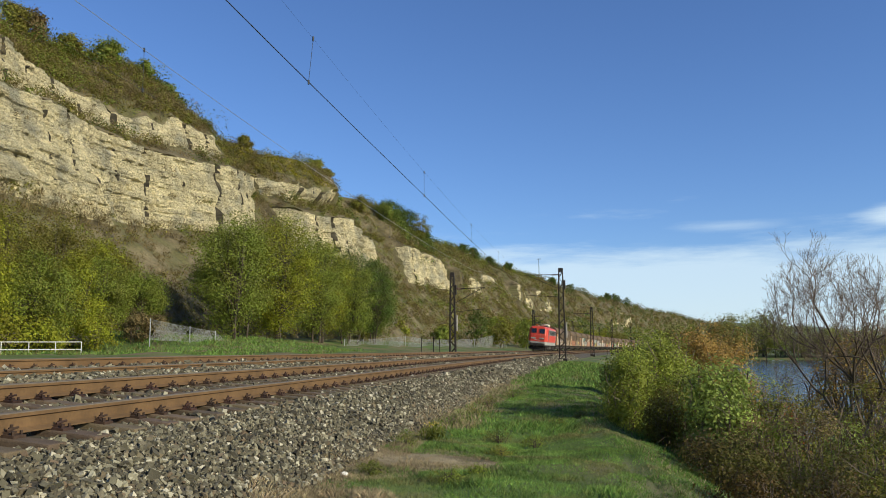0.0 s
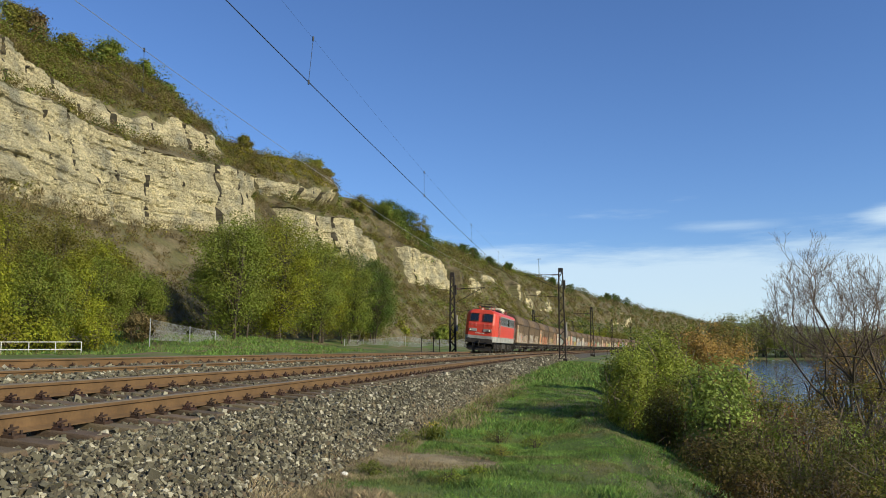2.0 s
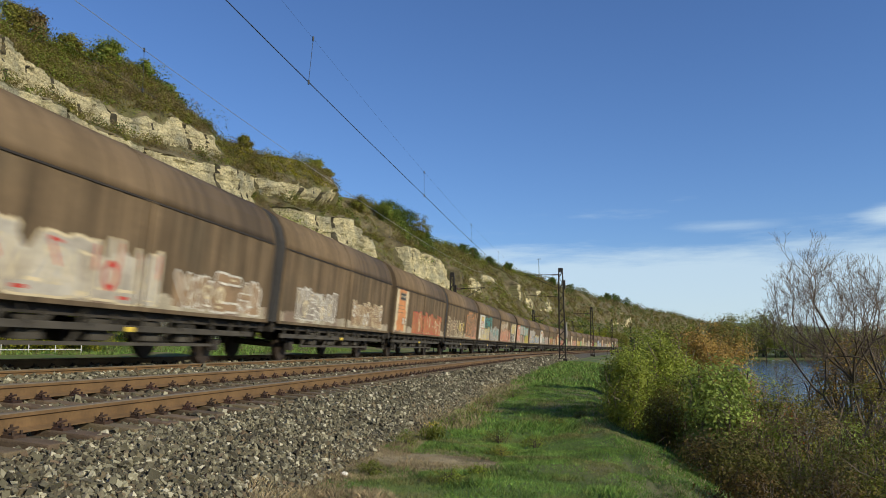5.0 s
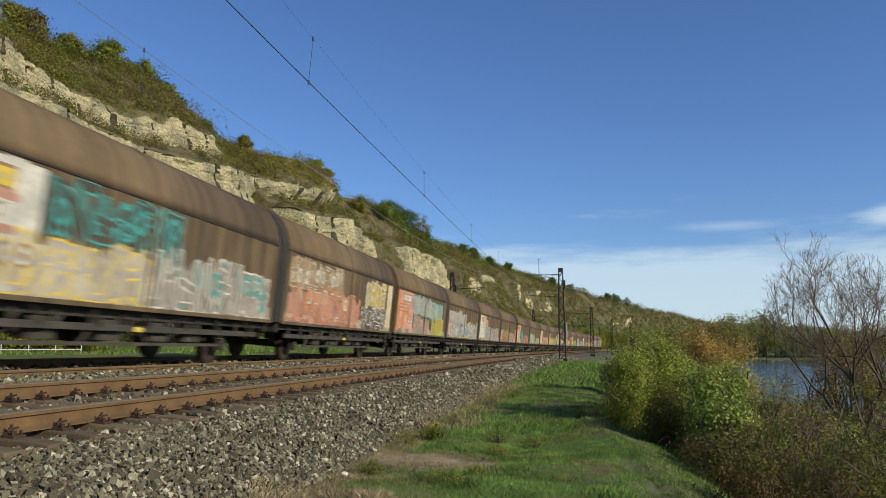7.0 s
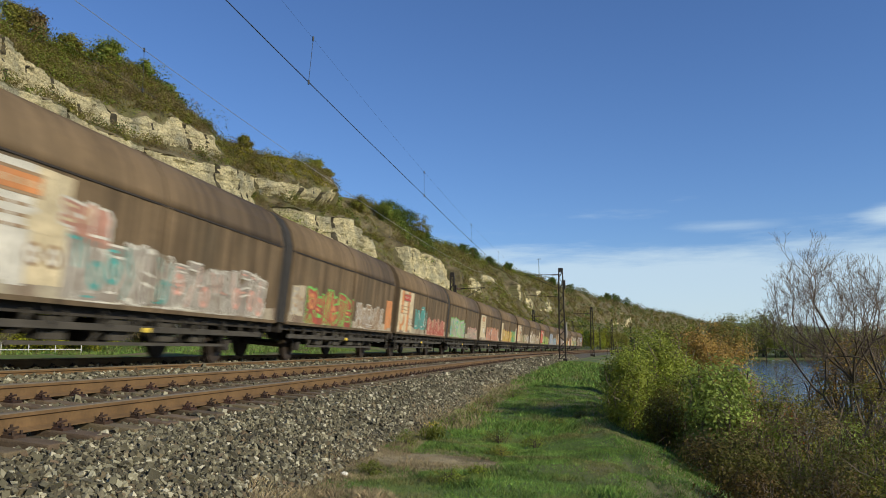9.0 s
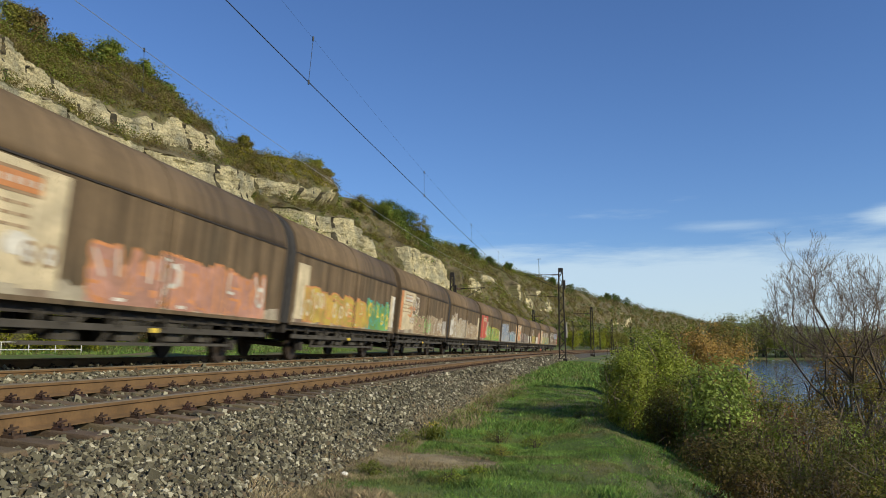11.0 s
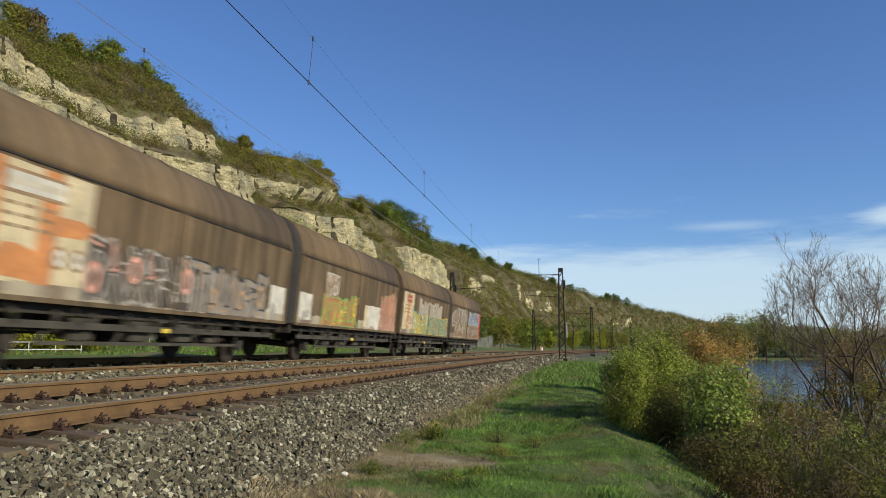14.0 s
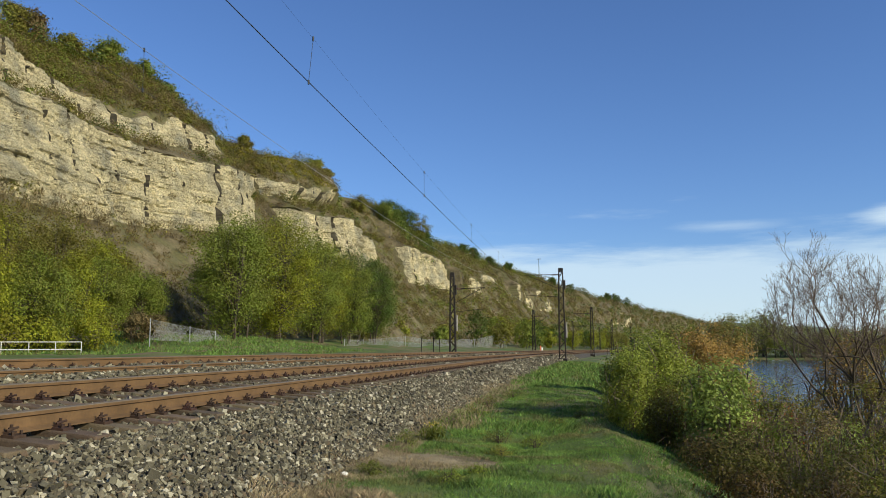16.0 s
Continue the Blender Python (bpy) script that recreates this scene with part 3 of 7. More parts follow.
def rand_rot(rs, n):
    q = rs.normal(size=(n, 4))
    q /= np.linalg.norm(q, axis=1)[:, None]
    w, x, y, z = q.T
    return np.stack([1 - 2 * (y * y + z * z), 2 * (x * y - z * w), 2 * (x * z + y * w), 2 * (x * y + z * w), 1 - 2 * (x * x + z * z), 2 * (y * z - x * w),
                     2 * (x * z - y * w), 2 * (y * z + x * w), 1 - 2 * (x * x + y * y)], 1).reshape(-1, 3, 3)


def build_ballast():
    rs = np.random.RandomState(9)
    spans = ((3.5, 12, 1.2, 3.2, 900, 0.0245), (12, 26, 1.2, 3.0, 440, 0.029), (26, 55, 1.2, 2.95, 120, 0.045), (3.5, 40, 0.86, 1.25, 120, 0.030), (55, 120, 1.1, 2.9, 30, 0.095),
             (3.5, 22, -2.75, -0.86, 300, 0.034), (22, 45, -2.75, -0.86, 70, 0.042), (3.5, 16, -0.65, 0.65, 200, 0.034), (16, 40, -0.65, 0.65, 70, 0.042), (40, 90, -2.7, -1.1, 25, 0.06),
             (-9, 3.5, 0.86, 3.0, 130, 0.036), (-9, 3.5, -0.65, 0.65, 70, 0.036), (-9, 3.5, -2.75, -0.86, 70, 0.036), (8, 60, -6.3, -5.1, 25, 0.05), (6, 40, -4.55, -3.25, 60, 0.042))
    temps = stone_templates()
    V, F, n0, mats = [], [], 0, []
    for s0, s1, o0, o1, dens, r in spans:
        n = int((s1 - s0) * (o1 - o0) * dens)
        s, o = rs.uniform(s0, s1, n), rs.uniform(o0, o1, n)
        if o1 > 2:
            keep = o < 3.02 + 0.25 * vnoise(s, s * 0, 1.7, 5) - rs.exponential(0.06, n)
            s, o = s[keep], o[keep]
            n = len(s)
        x, y = on_line(s, o)
        size = r * rs.lognormal(0, 0.22, n)
        z = ground_z(s, o) + size * rs.uniform(-0.2, 0.95, n)
        M = np.zeros((n, 4, 4))
        M[:, :3, :3] = rand_rot(rs, n) * size[:, None, None]
        M[:, 0, 3], M[:, 1, 3], M[:, 2, 3], M[:, 3, 3] = x, y, z, 1
        mats.append(M)
    M = np.concatenate(mats)
    kind = rs.randint(0, len(temps), len(M))
    near = np.zeros(len(M), bool)
    dist = np.hypot(M[:, 0, 3] + 1.9, M[:, 1, 3] - 6.2)
    near[np.argsort(dist)[:290]] = True
    for k, (v, f) in enumerate(temps):
        vv, ff = scatter(v, f, M[(kind == k) & ~near])
        V.append(vv)
        F.append(ff + n0)
        n0 += len(vv)
    bed = new("ballast", mesh_from("ballast", np.concatenate(V), np.concatenate(F), (M_STONE,)))
    tagged(bed, "grey crushed stone ballast along the tracks", "ballast", kind="stuff")
    meshes = [mesh_from("stone", v, f, (M_STONE_ONE,)) for v, f in temps]
    for i in np.nonzero(near)[0]:
        ob = new("stone", meshes[kind[i]])
        ob.parent = bed
        ob.matrix_world = Matrix(M[i].tolist())


build_ballast()


def build_white_stone():
    rs = np.random.RandomState(3)
    bm = bmesh.new()
    bmesh.ops.create_icosphere(bm, subdivisions=2, radius=0.046)
    for v in bm.verts:
        v.co *= rs.uniform(0.8, 1.15)
        v.co.z *= 0.65
    ob = new("pale_stone", bm_mesh("pale_stone", bm, material("pale_stone", (0.62, 0.60, 0.54), 0.85, var=0.15, scale=12)))
    x, y = on_line(8.6, 3.08)
    ob.matrix_world = pose(float(x), float(y), float(ground_z(8.6, 3.08)) + 0.02)
    tagged(ob, "pale rounded stone lying beside the ballast", "stone")


build_white_stone()

# ---- plants ----
def leaf_mat(name, c, second, spread=0.15, tr=0.42):
    return material(name, tuple(1.45 * v for v in c), 0.62, var=0.34, scale=1.1, fine=2.2, second=second, mask=(0.45, 0.62), rnd="island", spread=spread, translucent=tr, spec=0.25, coords="World")


LEAF = dict(
    yellowgreen=leaf_mat("leaves_yellowgreen", (0.205, 0.225, 0.02), (0.20, 0.195, 0.02)),
    green=leaf_mat("leaves_green", (0.15, 0.19, 0.03), (0.175, 0.195, 0.034)),
    dark=leaf_mat("leaves_dark", (0.056, 0.094, 0.016), (0.09, 0.12, 0.02)),
    olive=leaf_mat("leaves_olive", (0.15, 0.15, 0.026), (0.16, 0.135, 0.028)),
    brown=leaf_mat("leaves_brown", (0.155, 0.118, 0.050), (0.12, 0.10, 0.042)),
    orange=leaf_mat("leaves_orange", (0.30, 0.195, 0.055), (0.25, 0.195, 0.055)),
    willow=leaf_mat("leaves_willow", (0.21, 0.265, 0.06), (0.20, 0.26, 0.05)),
    lime=leaf_mat("leaves_lime", (0.215, 0.25, 0.042), (0.225, 0.265, 0.04)),
    # bramble leaves, darkened to paint in the shade that lies on the thicket
    bramble=leaf_mat("leaves_bramble_shade", (0.08, 0.088, 0.018), (0.105, 0.07, 0.02)),
    # lightened leaf colour: distance haze over the far bank is put into it
    hazy=leaf_mat("leaves_haze_tint", (0.235, 0.245, 0.07), (0.19, 0.215, 0.06)),
    red=leaf_mat("leaves_red", (0.24, 0.07, 0.022), (0.18, 0.09, 0.02)),
    vine=leaf_mat("leaves_vine", (0.24, 0.215, 0.015), (0.14, 0.165, 0.016)),
)
M_BARK = material("bark", (0.075, 0.058, 0.042), 0.95, var=0.35, scale=4, fine=30, bump=0.6)
M_TWIG = material("pale_twigs", (0.15, 0.115, 0.085), 0.9, var=0.3, scale=4, fine=30)
M_BLADE = material("grass_blades", (0.145, 0.245, 0.048), 0.7, var=0.45, scale=1.6, fine=5, second=(0.20, 0.20, 0.07), mask=(0.52, 0.66), rnd="island", spread=0.4, translucent=0.3, coords="World")
M_FLOWER = material("yellow_petals", (0.62, 0.50, 0.03), 0.6, var=0.15)
M_DRY = material("dry_grass", (0.31, 0.25, 0.145), 0.8, var=0.3, scale=1, fine=5, rnd="island", spread=0.35, translucent=0.2, coords="World")


def leaf_quads(rs, pts, size, droop=0.3, wide=0.34, face=None):
    """A small folded blade at each point: two triangles about a middle rib, as one quad; face: the way most of the blades turn."""
    n = len(pts)
    d = rs.normal(size=(n, 3))
    d[:, 2] -= droop
    d /= np.linalg.norm(d, axis=1)[:, None]
    if face is None:
        w = np.cross(d, rs.normal(size=(n, 3)))
    else:
        w = np.cross(d, face + rs.normal(0, 0.42, (n, 3)))
        w /= np.linalg.norm(w, axis=1)[:, None] + 1e-9
        d = np.cross(face + rs.normal(0, 0.30, (n, 3)), w)
        d /= np.linalg.norm(d, axis=1)[:, None] + 1e-9
    w /= np.linalg.norm(w, axis=1)[:, None] + 1e-9
    up = np.cross(w, d)
    L = size * rs.uniform(0.6, 1.35, n)[:, None]
    v = np.stack([pts - d * L * 0.5, pts + w * L * wide + up * L * 0.10, pts + d * L * 0.55, pts - w * L * wide + up * L * 0.10], 1)
    return v.reshape(-1, 3), np.arange(4 * n).reshape(-1, 4)


def tubes(segs, sides=5):
    """Tapered tubes for rows of ax ay az bx by bz ra rb."""
    s = np.asarray(segs, float)
    a, b, ra, rb = s[:, :3], s[:, 3:6], s[:, 6], s[:, 7]
    d = b - a
    d /= np.linalg.norm(d, axis=1)[:, None] + 1e-9
    ref = np.where(np.abs(d[:, 2:3]) > 0.9, np.array([[1.0, 0, 0]]), np.array([[0, 0, 1.0]]))
    u = np.cross(d, ref)
    u /= np.linalg.norm(u, axis=1)[:, None]
    w = np.cross(d, u)
    ang = np.arange(sides) * 2 * math.pi / sides
    ring = np.cos(ang)[None, :, None] * u[:, None] + np.sin(ang)[None, :, None] * w[:, None]
    v = np.concatenate([a[:, None] + ring * ra[:, None, None], b[:, None] + ring * rb[:, None, None]], 1)
    k = np.arange(sides)
    f = np.stack([k, (k + 1) % sides, (k + 1) % sides + sides, k + sides], 1)
    ff = f[None] + (np.arange(len(s)) * 2 * sides)[:, None, None]
    return v.reshape(-1, 3), ff.reshape(-1, 4)


def crown_points(rs, n, height, radius, low, squash=1.0):
    """Clump centres that fill an uneven crown, more of them near its skin."""
    out = []
    lob = rs.uniform(0.72, 1.12, 9)
    while len(out) < n:
        p = rs.uniform(-1, 1, 3)
        r = np.linalg.norm(p)
        if r > 1 or r < 0.35:
            continue
        a = (math.atan2(p[1], p[0]) + math.pi) / (2 * math.pi) * 8
        k = lob[int(a)] * (1 - (a - int(a))) + lob[int(a) + 1] * (a - int(a))
        z = low + (height - low) * (p[2] * 0.5 + 0.5)
        tap = 1.0 - 0.35 * max(0.0, p[2]) ** 2
        out.append((p[0] * radius * k * tap, p[1] * radius * k * tap, z))
    return np.array(out)


def grow(name, m, label, category, height, radius, leaf, size, count, clumps=40, low=0.2, stems=1, seed=0, group="", sigma=None, bark=None, twigs=0):
    """A tree or shrub: tapered stems, limbs that run to each clump, and a crown of many small leaves."""
    rs = np.random.RandomState(seed)
    C = crown_points(rs, clumps, height, radius, low * height)
    segs = []
    feet = [(rs.normal(0, 0.12 * radius) if stems > 1 else 0, rs.normal(0, 0.12 * radius) if stems > 1 else 0) for _ in range(stems)]
    r0 = 0.018 * height + 0.01 if stems == 1 else 0.010 * height + 0.006
    tops = []
    for fx, fy in feet:
        tip = np.array([fx * 2.5 + rs.normal(0, 0.06 * height), fy * 2.5 + rs.normal(0, 0.06 * height), height * rs.uniform(0.7, 0.92)])
        pts = [np.array([fx, fy, -0.25])]
        for k in range(1, 6):
            pts.append(np.array([fx, fy, 0]) * (1 - k / 5) + tip * (k / 5) + rs.normal(0, 0.012 * height, 3) * (k < 5))
        for k in range(5):
            segs.append((*pts[k], *pts[k + 1], r0 * (1 - k / 5.5), r0 * (1 - (k + 1) / 5.5)))
        tops.append(pts)
    for c in C:
        pts = tops[rs.randint(len(tops))]
        zt = np.clip(c[2] * rs.uniform(0.35, 0.75), 0.05, height * 0.8)
        k = int(np.clip(np.searchsorted([p[2] for p in pts], zt), 1, 5))
        f = (zt - pts[k - 1][2]) / max(1e-3, pts[k][2] - pts[k - 1][2])
        a = pts[k - 1] + (pts[k] - pts[k - 1]) * f
        mid = (a + c) / 2 + rs.normal(0, 0.05 * radius, 3) + np.array([0, 0, 0.06 * height])
        rr = r0 * 0.34
        segs.append((*a, *mid, rr, rr * 0.6))
        segs.append((*mid, *c, rr * 0.6, rr * 0.2))
        for _ in range(2):
            e = c + rs.normal(0, 0.16 * radius, 3)
            segs.append((*((mid + c) / 2), *e, rr * 0.3, rr * 0.12))
    top = empty(name, m, label, category, group)
    v, f = tubes(segs, 4 if height > 3 else 3)
    part("trunk", mesh_from("trunk", v, f, (bark or M_BARK,), True), None, top)
    sg = sigma or 0.135 * radius + 0.1
    per = max(4, count // clumps)
    wts = rs.uniform(0.5, 1.5, clumps)
    spread = [rs.normal(0, 1, (int(per * w), 3)) for w in wts]
    pts = np.concatenate([c + q * sg * np.array([1, 1, 0.8]) for c, q in zip(C, spread)])
    face = np.concatenate([0.55 * q + (c - np.array([0, 0, 0.45 * height])) / radius * 0.55 + np.array([0, 0, 0.35]) for c, q in zip(C, spread)])
    face /= np.linalg.norm(face, axis=1)[:, None] + 1e-6
    up = pts[:, 2] > 0.03
    v, f = leaf_quads(rs, pts[up], size, face=face[up])
    part("crown", mesh_from("crown", v, f, (LEAF[leaf],)), None, top)
    if twigs:
        q = np.stack([rs.normal(0, 0.55 * radius, twigs), rs.normal(0, 0.55 * radius, twigs), height * rs.uniform(0.1, 0.95, twigs)], 1)
        v, f = leaf_quads(rs, q, 0.22 * height, -2.2, 0.018)
        tagged(part("twig_tangle", mesh_from("twig_tangle", v, f, (M_TWIG,)), None, top), kind="stuff")
    return top


def at_ground(s, o, sink=0.0):
    m = place(s, o, float(ground_z(s, o)) - sink)
    return m @ Matrix.Rotation(s * 1.7 + o, 4, "Z")


def build_trees():
    # thicket at the foot of the cliff
    left = ((27, -29, 9.5, 3.6, "olive"), (31, -26, 8.2, 3.2, "yellowgreen"), (35.5, -29.5, 9.5, 3.5, "olive"), (38, -26.5, 7.6, 2.9, "yellowgreen"), (41.5, -30, 9.0, 3.3, "yellowgreen"), (44.5, -27, 6.6, 2.7, "green"),
            (47, -31.5, 8.9, 3.3, "olive"), (49, -28, 6.4, 2.5, "yellowgreen"), (52.5, -31.5, 8.6, 3.0, "olive"), (53.5, -28.5, 6.0, 2.3, "green"), (56.5, -31, 7.6, 2.7, "yellowgreen"), (58, -28.5, 5.8, 2.2, "green"), (61, -31.5, 6.0, 2.3, "olive"))
    for i, (s, o, h, r, c) in enumerate(left):
        s, o, h = s * 1.08, o * 1.08 - 0.4, h * (1.06 if c == "olive" else 1.0)
        grow("deciduous_tree", at_ground(s, o, 0.1), "bushy %s tree below the cliff" % {"olive": "olive-green autumn", "yellowgreen": "yellow-green autumn", "green": "leafy green"}[c], "tree", h, r, c, 0.135, 15500 if s > 37 else 5000, 80, 0.05, 3, 200 + i, "trees below the cliff")
    for i, (s, o, h, r) in enumerate(((55.5, -26.8, 2.4, 1.2), (57.0, -26.2, 2.0, 1.0), (34.0, -27.5, 3.0, 1.8), (38.5, -28.0, 3.2, 1.9), (43.0, -27.6, 3.0, 1.8), (47.5, -28.2, 3.2, 1.9), (51.5, -27.6, 2.8, 1.6))):
        grow("shrub", at_ground(s, o, 0.05), "low reddish-brown shrub at the wood's edge" if i < 2 else "low yellow-green shrub at the wood's edge", "shrub", h, r, "brown" if i < 2 else "yellowgreen", 0.15, 2200, 28, 0.05, 4, 240 + i, "shrubs at the wood's edge")
    tall = ((68, -25.5, 10.6, 3.6, "green"), (72.5, -26.5, 12.2, 4.0, "green"), (78, -25, 13.0, 4.0, "yellowgreen"), (83.5, -27, 14.2, 4.2, "green"), (89, -25, 12.0, 3.6, "green"), (94, -26, 13.0, 3.6, "yellowgreen"),
            (99.5, -24.5, 11.2, 3.2, "green"), (105, -26.5, 13.2, 3.8, "dark"), (111.5, -25, 12.6, 3.4, "dark"), (116.5, -26.5, 12.2, 3.0, "green"))
    for i, (s, o, h, r, c) in enumerate(tall):
        grow("deciduous_tree", at_ground(s, o, 0.1), "tall %s tree in full leaf" % {"dark": "dark green", "yellowgreen": "yellow-green", "green": "green"}[c], "tree", h, r, c, 0.165, 18500, 110, 0.09, 2, 260 + i, "tall trees by the line")
    # wood along the foot of the hill further on
    rs = np.random.RandomState(31)
    k = 0
    for s in np.arange(124, 470, 7.5):
        o = -17 - rs.uniform(0, 12) - (10 if s < 185 else 0) + (4 if s > 300 else 0)
        h = rs.uniform(3.5, 6.5) if s < 190 else rs.uniform(6, 10)
        c = ["olive", "brown", "olive", "green", "yellowgreen"][rs.randint(5)] if s < 190 else ["green", "olive", "dark", "yellowgreen"][rs.randint(4)]
        grow("deciduous_tree", at_ground(float(s), float(o), 0.1), "distant %s tree beside the line" % {"olive": "olive", "brown": "brownish", "green": "green", "dark": "dark green", "yellowgreen": "yellow-green"}[c], "tree", float(h), float(h * 0.42), c, 0.46, 1150, 26, 0.08, 2, 300 + k, "distant trees beside the line")
        k += 1
    # bank of the river
    lime, green = "yellow-green leafy shrub on the embankment edge", "green leafy shrub on the embankment edge"
    willow, orange, olive = "pale green willow shrub on the bank", "orange-brown autumn shrub on the bank", "olive autumn shrub on the bank"
    water = "autumn shrub with orange leaves by the water"
    bank = ((lime, 16.6, 6.5, 1.5, 0.46, "lime", 0.05, 5200), (lime, 17.4, 6.75, 1.95, 0.5, "lime", 0.05, 6200), (lime, 18.2, 7.25, 2.3, 0.52, "lime", 0.052, 6200), (green, 19.4, 7.3, 2.25, 0.58, "lime", 0.055, 5800),
            (green, 18.6, 6.55, 1.75, 0.46, "green", 0.052, 5000), (green, 20.6, 7.9, 2.45, 0.55, "lime", 0.055, 5200), (green, 17.2, 7.5, 1.6, 0.5, "green", 0.05, 4200), (green, 15.6, 7.15, 1.2, 0.45, "olive", 0.045, 3600),
            (green, 23.0, 8.2, 1.9, 0.85, "green", 0.06, 9000),
            (willow, 14.4, 7.75, 1.85, 0.42, "willow", 0.062, 3600), (willow, 14.8, 8.15, 2.1, 0.42, "willow", 0.062, 3600), (willow, 13.9, 7.9, 1.5, 0.4, "willow", 0.058, 3000), (lime, 14.8, 8.75, 2.15, 0.2, "lime", 0.05, 1800),
            (olive, 15.6, 8.2, 1.5, 0.5, "olive", 0.05, 3600), (olive, 16.4, 8.6, 1.9, 0.55, "orange", 0.045, 3000),
            (orange, 36.0, 10.3, 4.4, 1.7, "orange", 0.10, 14000), (orange, 41.0, 11.9, 5.3, 1.9, "orange", 0.11, 11500), (olive, 32.0, 9.4, 2.5, 1.2, "olive", 0.11, 6000),
            (green, 29.0, 7.6, 2.2, 1.0, "green", 0.08, 7000), ("green shrub beside the line", 45.0, 9.4, 3.2, 1.3, "green", 0.12, 4500), ("green shrub beside the line", 56.0, 9.4, 3.0, 1.4, "green", 0.14, 4000), ("olive shrub beside the line", 70.0, 9.6, 3.4, 1.6, "olive", 0.16, 3500),
            ("red autumn shrub by the water", 15.4, 9.15, 1.85, 0.35, "red", 0.05, 1500),
            (water, 24.6, 12.9, 4.9, 1.0, "orange", 0.075, 5200), (water, 25.4, 13.9, 5.3, 1.1, "olive", 0.075, 5200), (water, 26.2, 15.2, 5.8, 1.3, "orange", 0.08, 6000), (water, 24.2, 14.6, 4.9, 1.0, "olive", 0.075, 5000), (water, 27.5, 16.6, 6.2, 1.4, "orange", 0.08, 5200))
    for i, (lab, s, o, h, r, c, ls, n) in enumerate(bank):
        grow("shrub", at_ground(s, o, 0.05), lab, "shrub", h, r, c, ls, n, 46, 0.04, 6, 400 + i, "shrubs on the river bank", sigma=0.17 * r + 0.05, bark=M_TWIG, twigs=60)
    # bramble thicket that fills the slope in front
    k = 0
    for s in np.arange(5.0, 17.0, 1.15):
        for o in np.arange(7.4, 14.2, 1.0):
            ss, oo = s + rs.uniform(-0.45, 0.45), o + rs.uniform(-0.4, 0.4)
            if oo < 7.2 + 0.10 * max(0, 10 - ss) or oo > 5.6 + 0.62 * ss + 1.5:
                continue
            gz = float(ground_z(ss, oo))
            want = -0.42 - 0.045 * max(0, 12 - ss) + rs.uniform(-0.3, 0.22) - (0.40 if oo < 8.2 else 0.0) + 0.12 * min(2, max(0, oo - 9))
            h = float(np.clip(want - gz, 0.7, 3.0))
            c = ["bramble", "green", "olive", "brown", "willow", "olive", "green"][rs.randint(7)]
            # the near edge lies in deep shadow, imitated by the darkened leaves
            c = "bramble" if oo < 8.3 and ss < 13 else c
            grow("shrub", at_ground(float(ss), float(oo), 0.05), "tangled %s thicket on the river bank" % {"olive": "olive", "bramble": "shade-dark bramble", "green": "green", "brown": "brown", "willow": "pale green"}[c], "shrub", h, 0.7, c, 0.037 if ss < 11 else 0.045, 3000, 24, 0.05, 12, 500 + k, "thicket on the river bank", sigma=0.13, bark=M_TWIG, twigs=50)
            k += 1


build_trees()


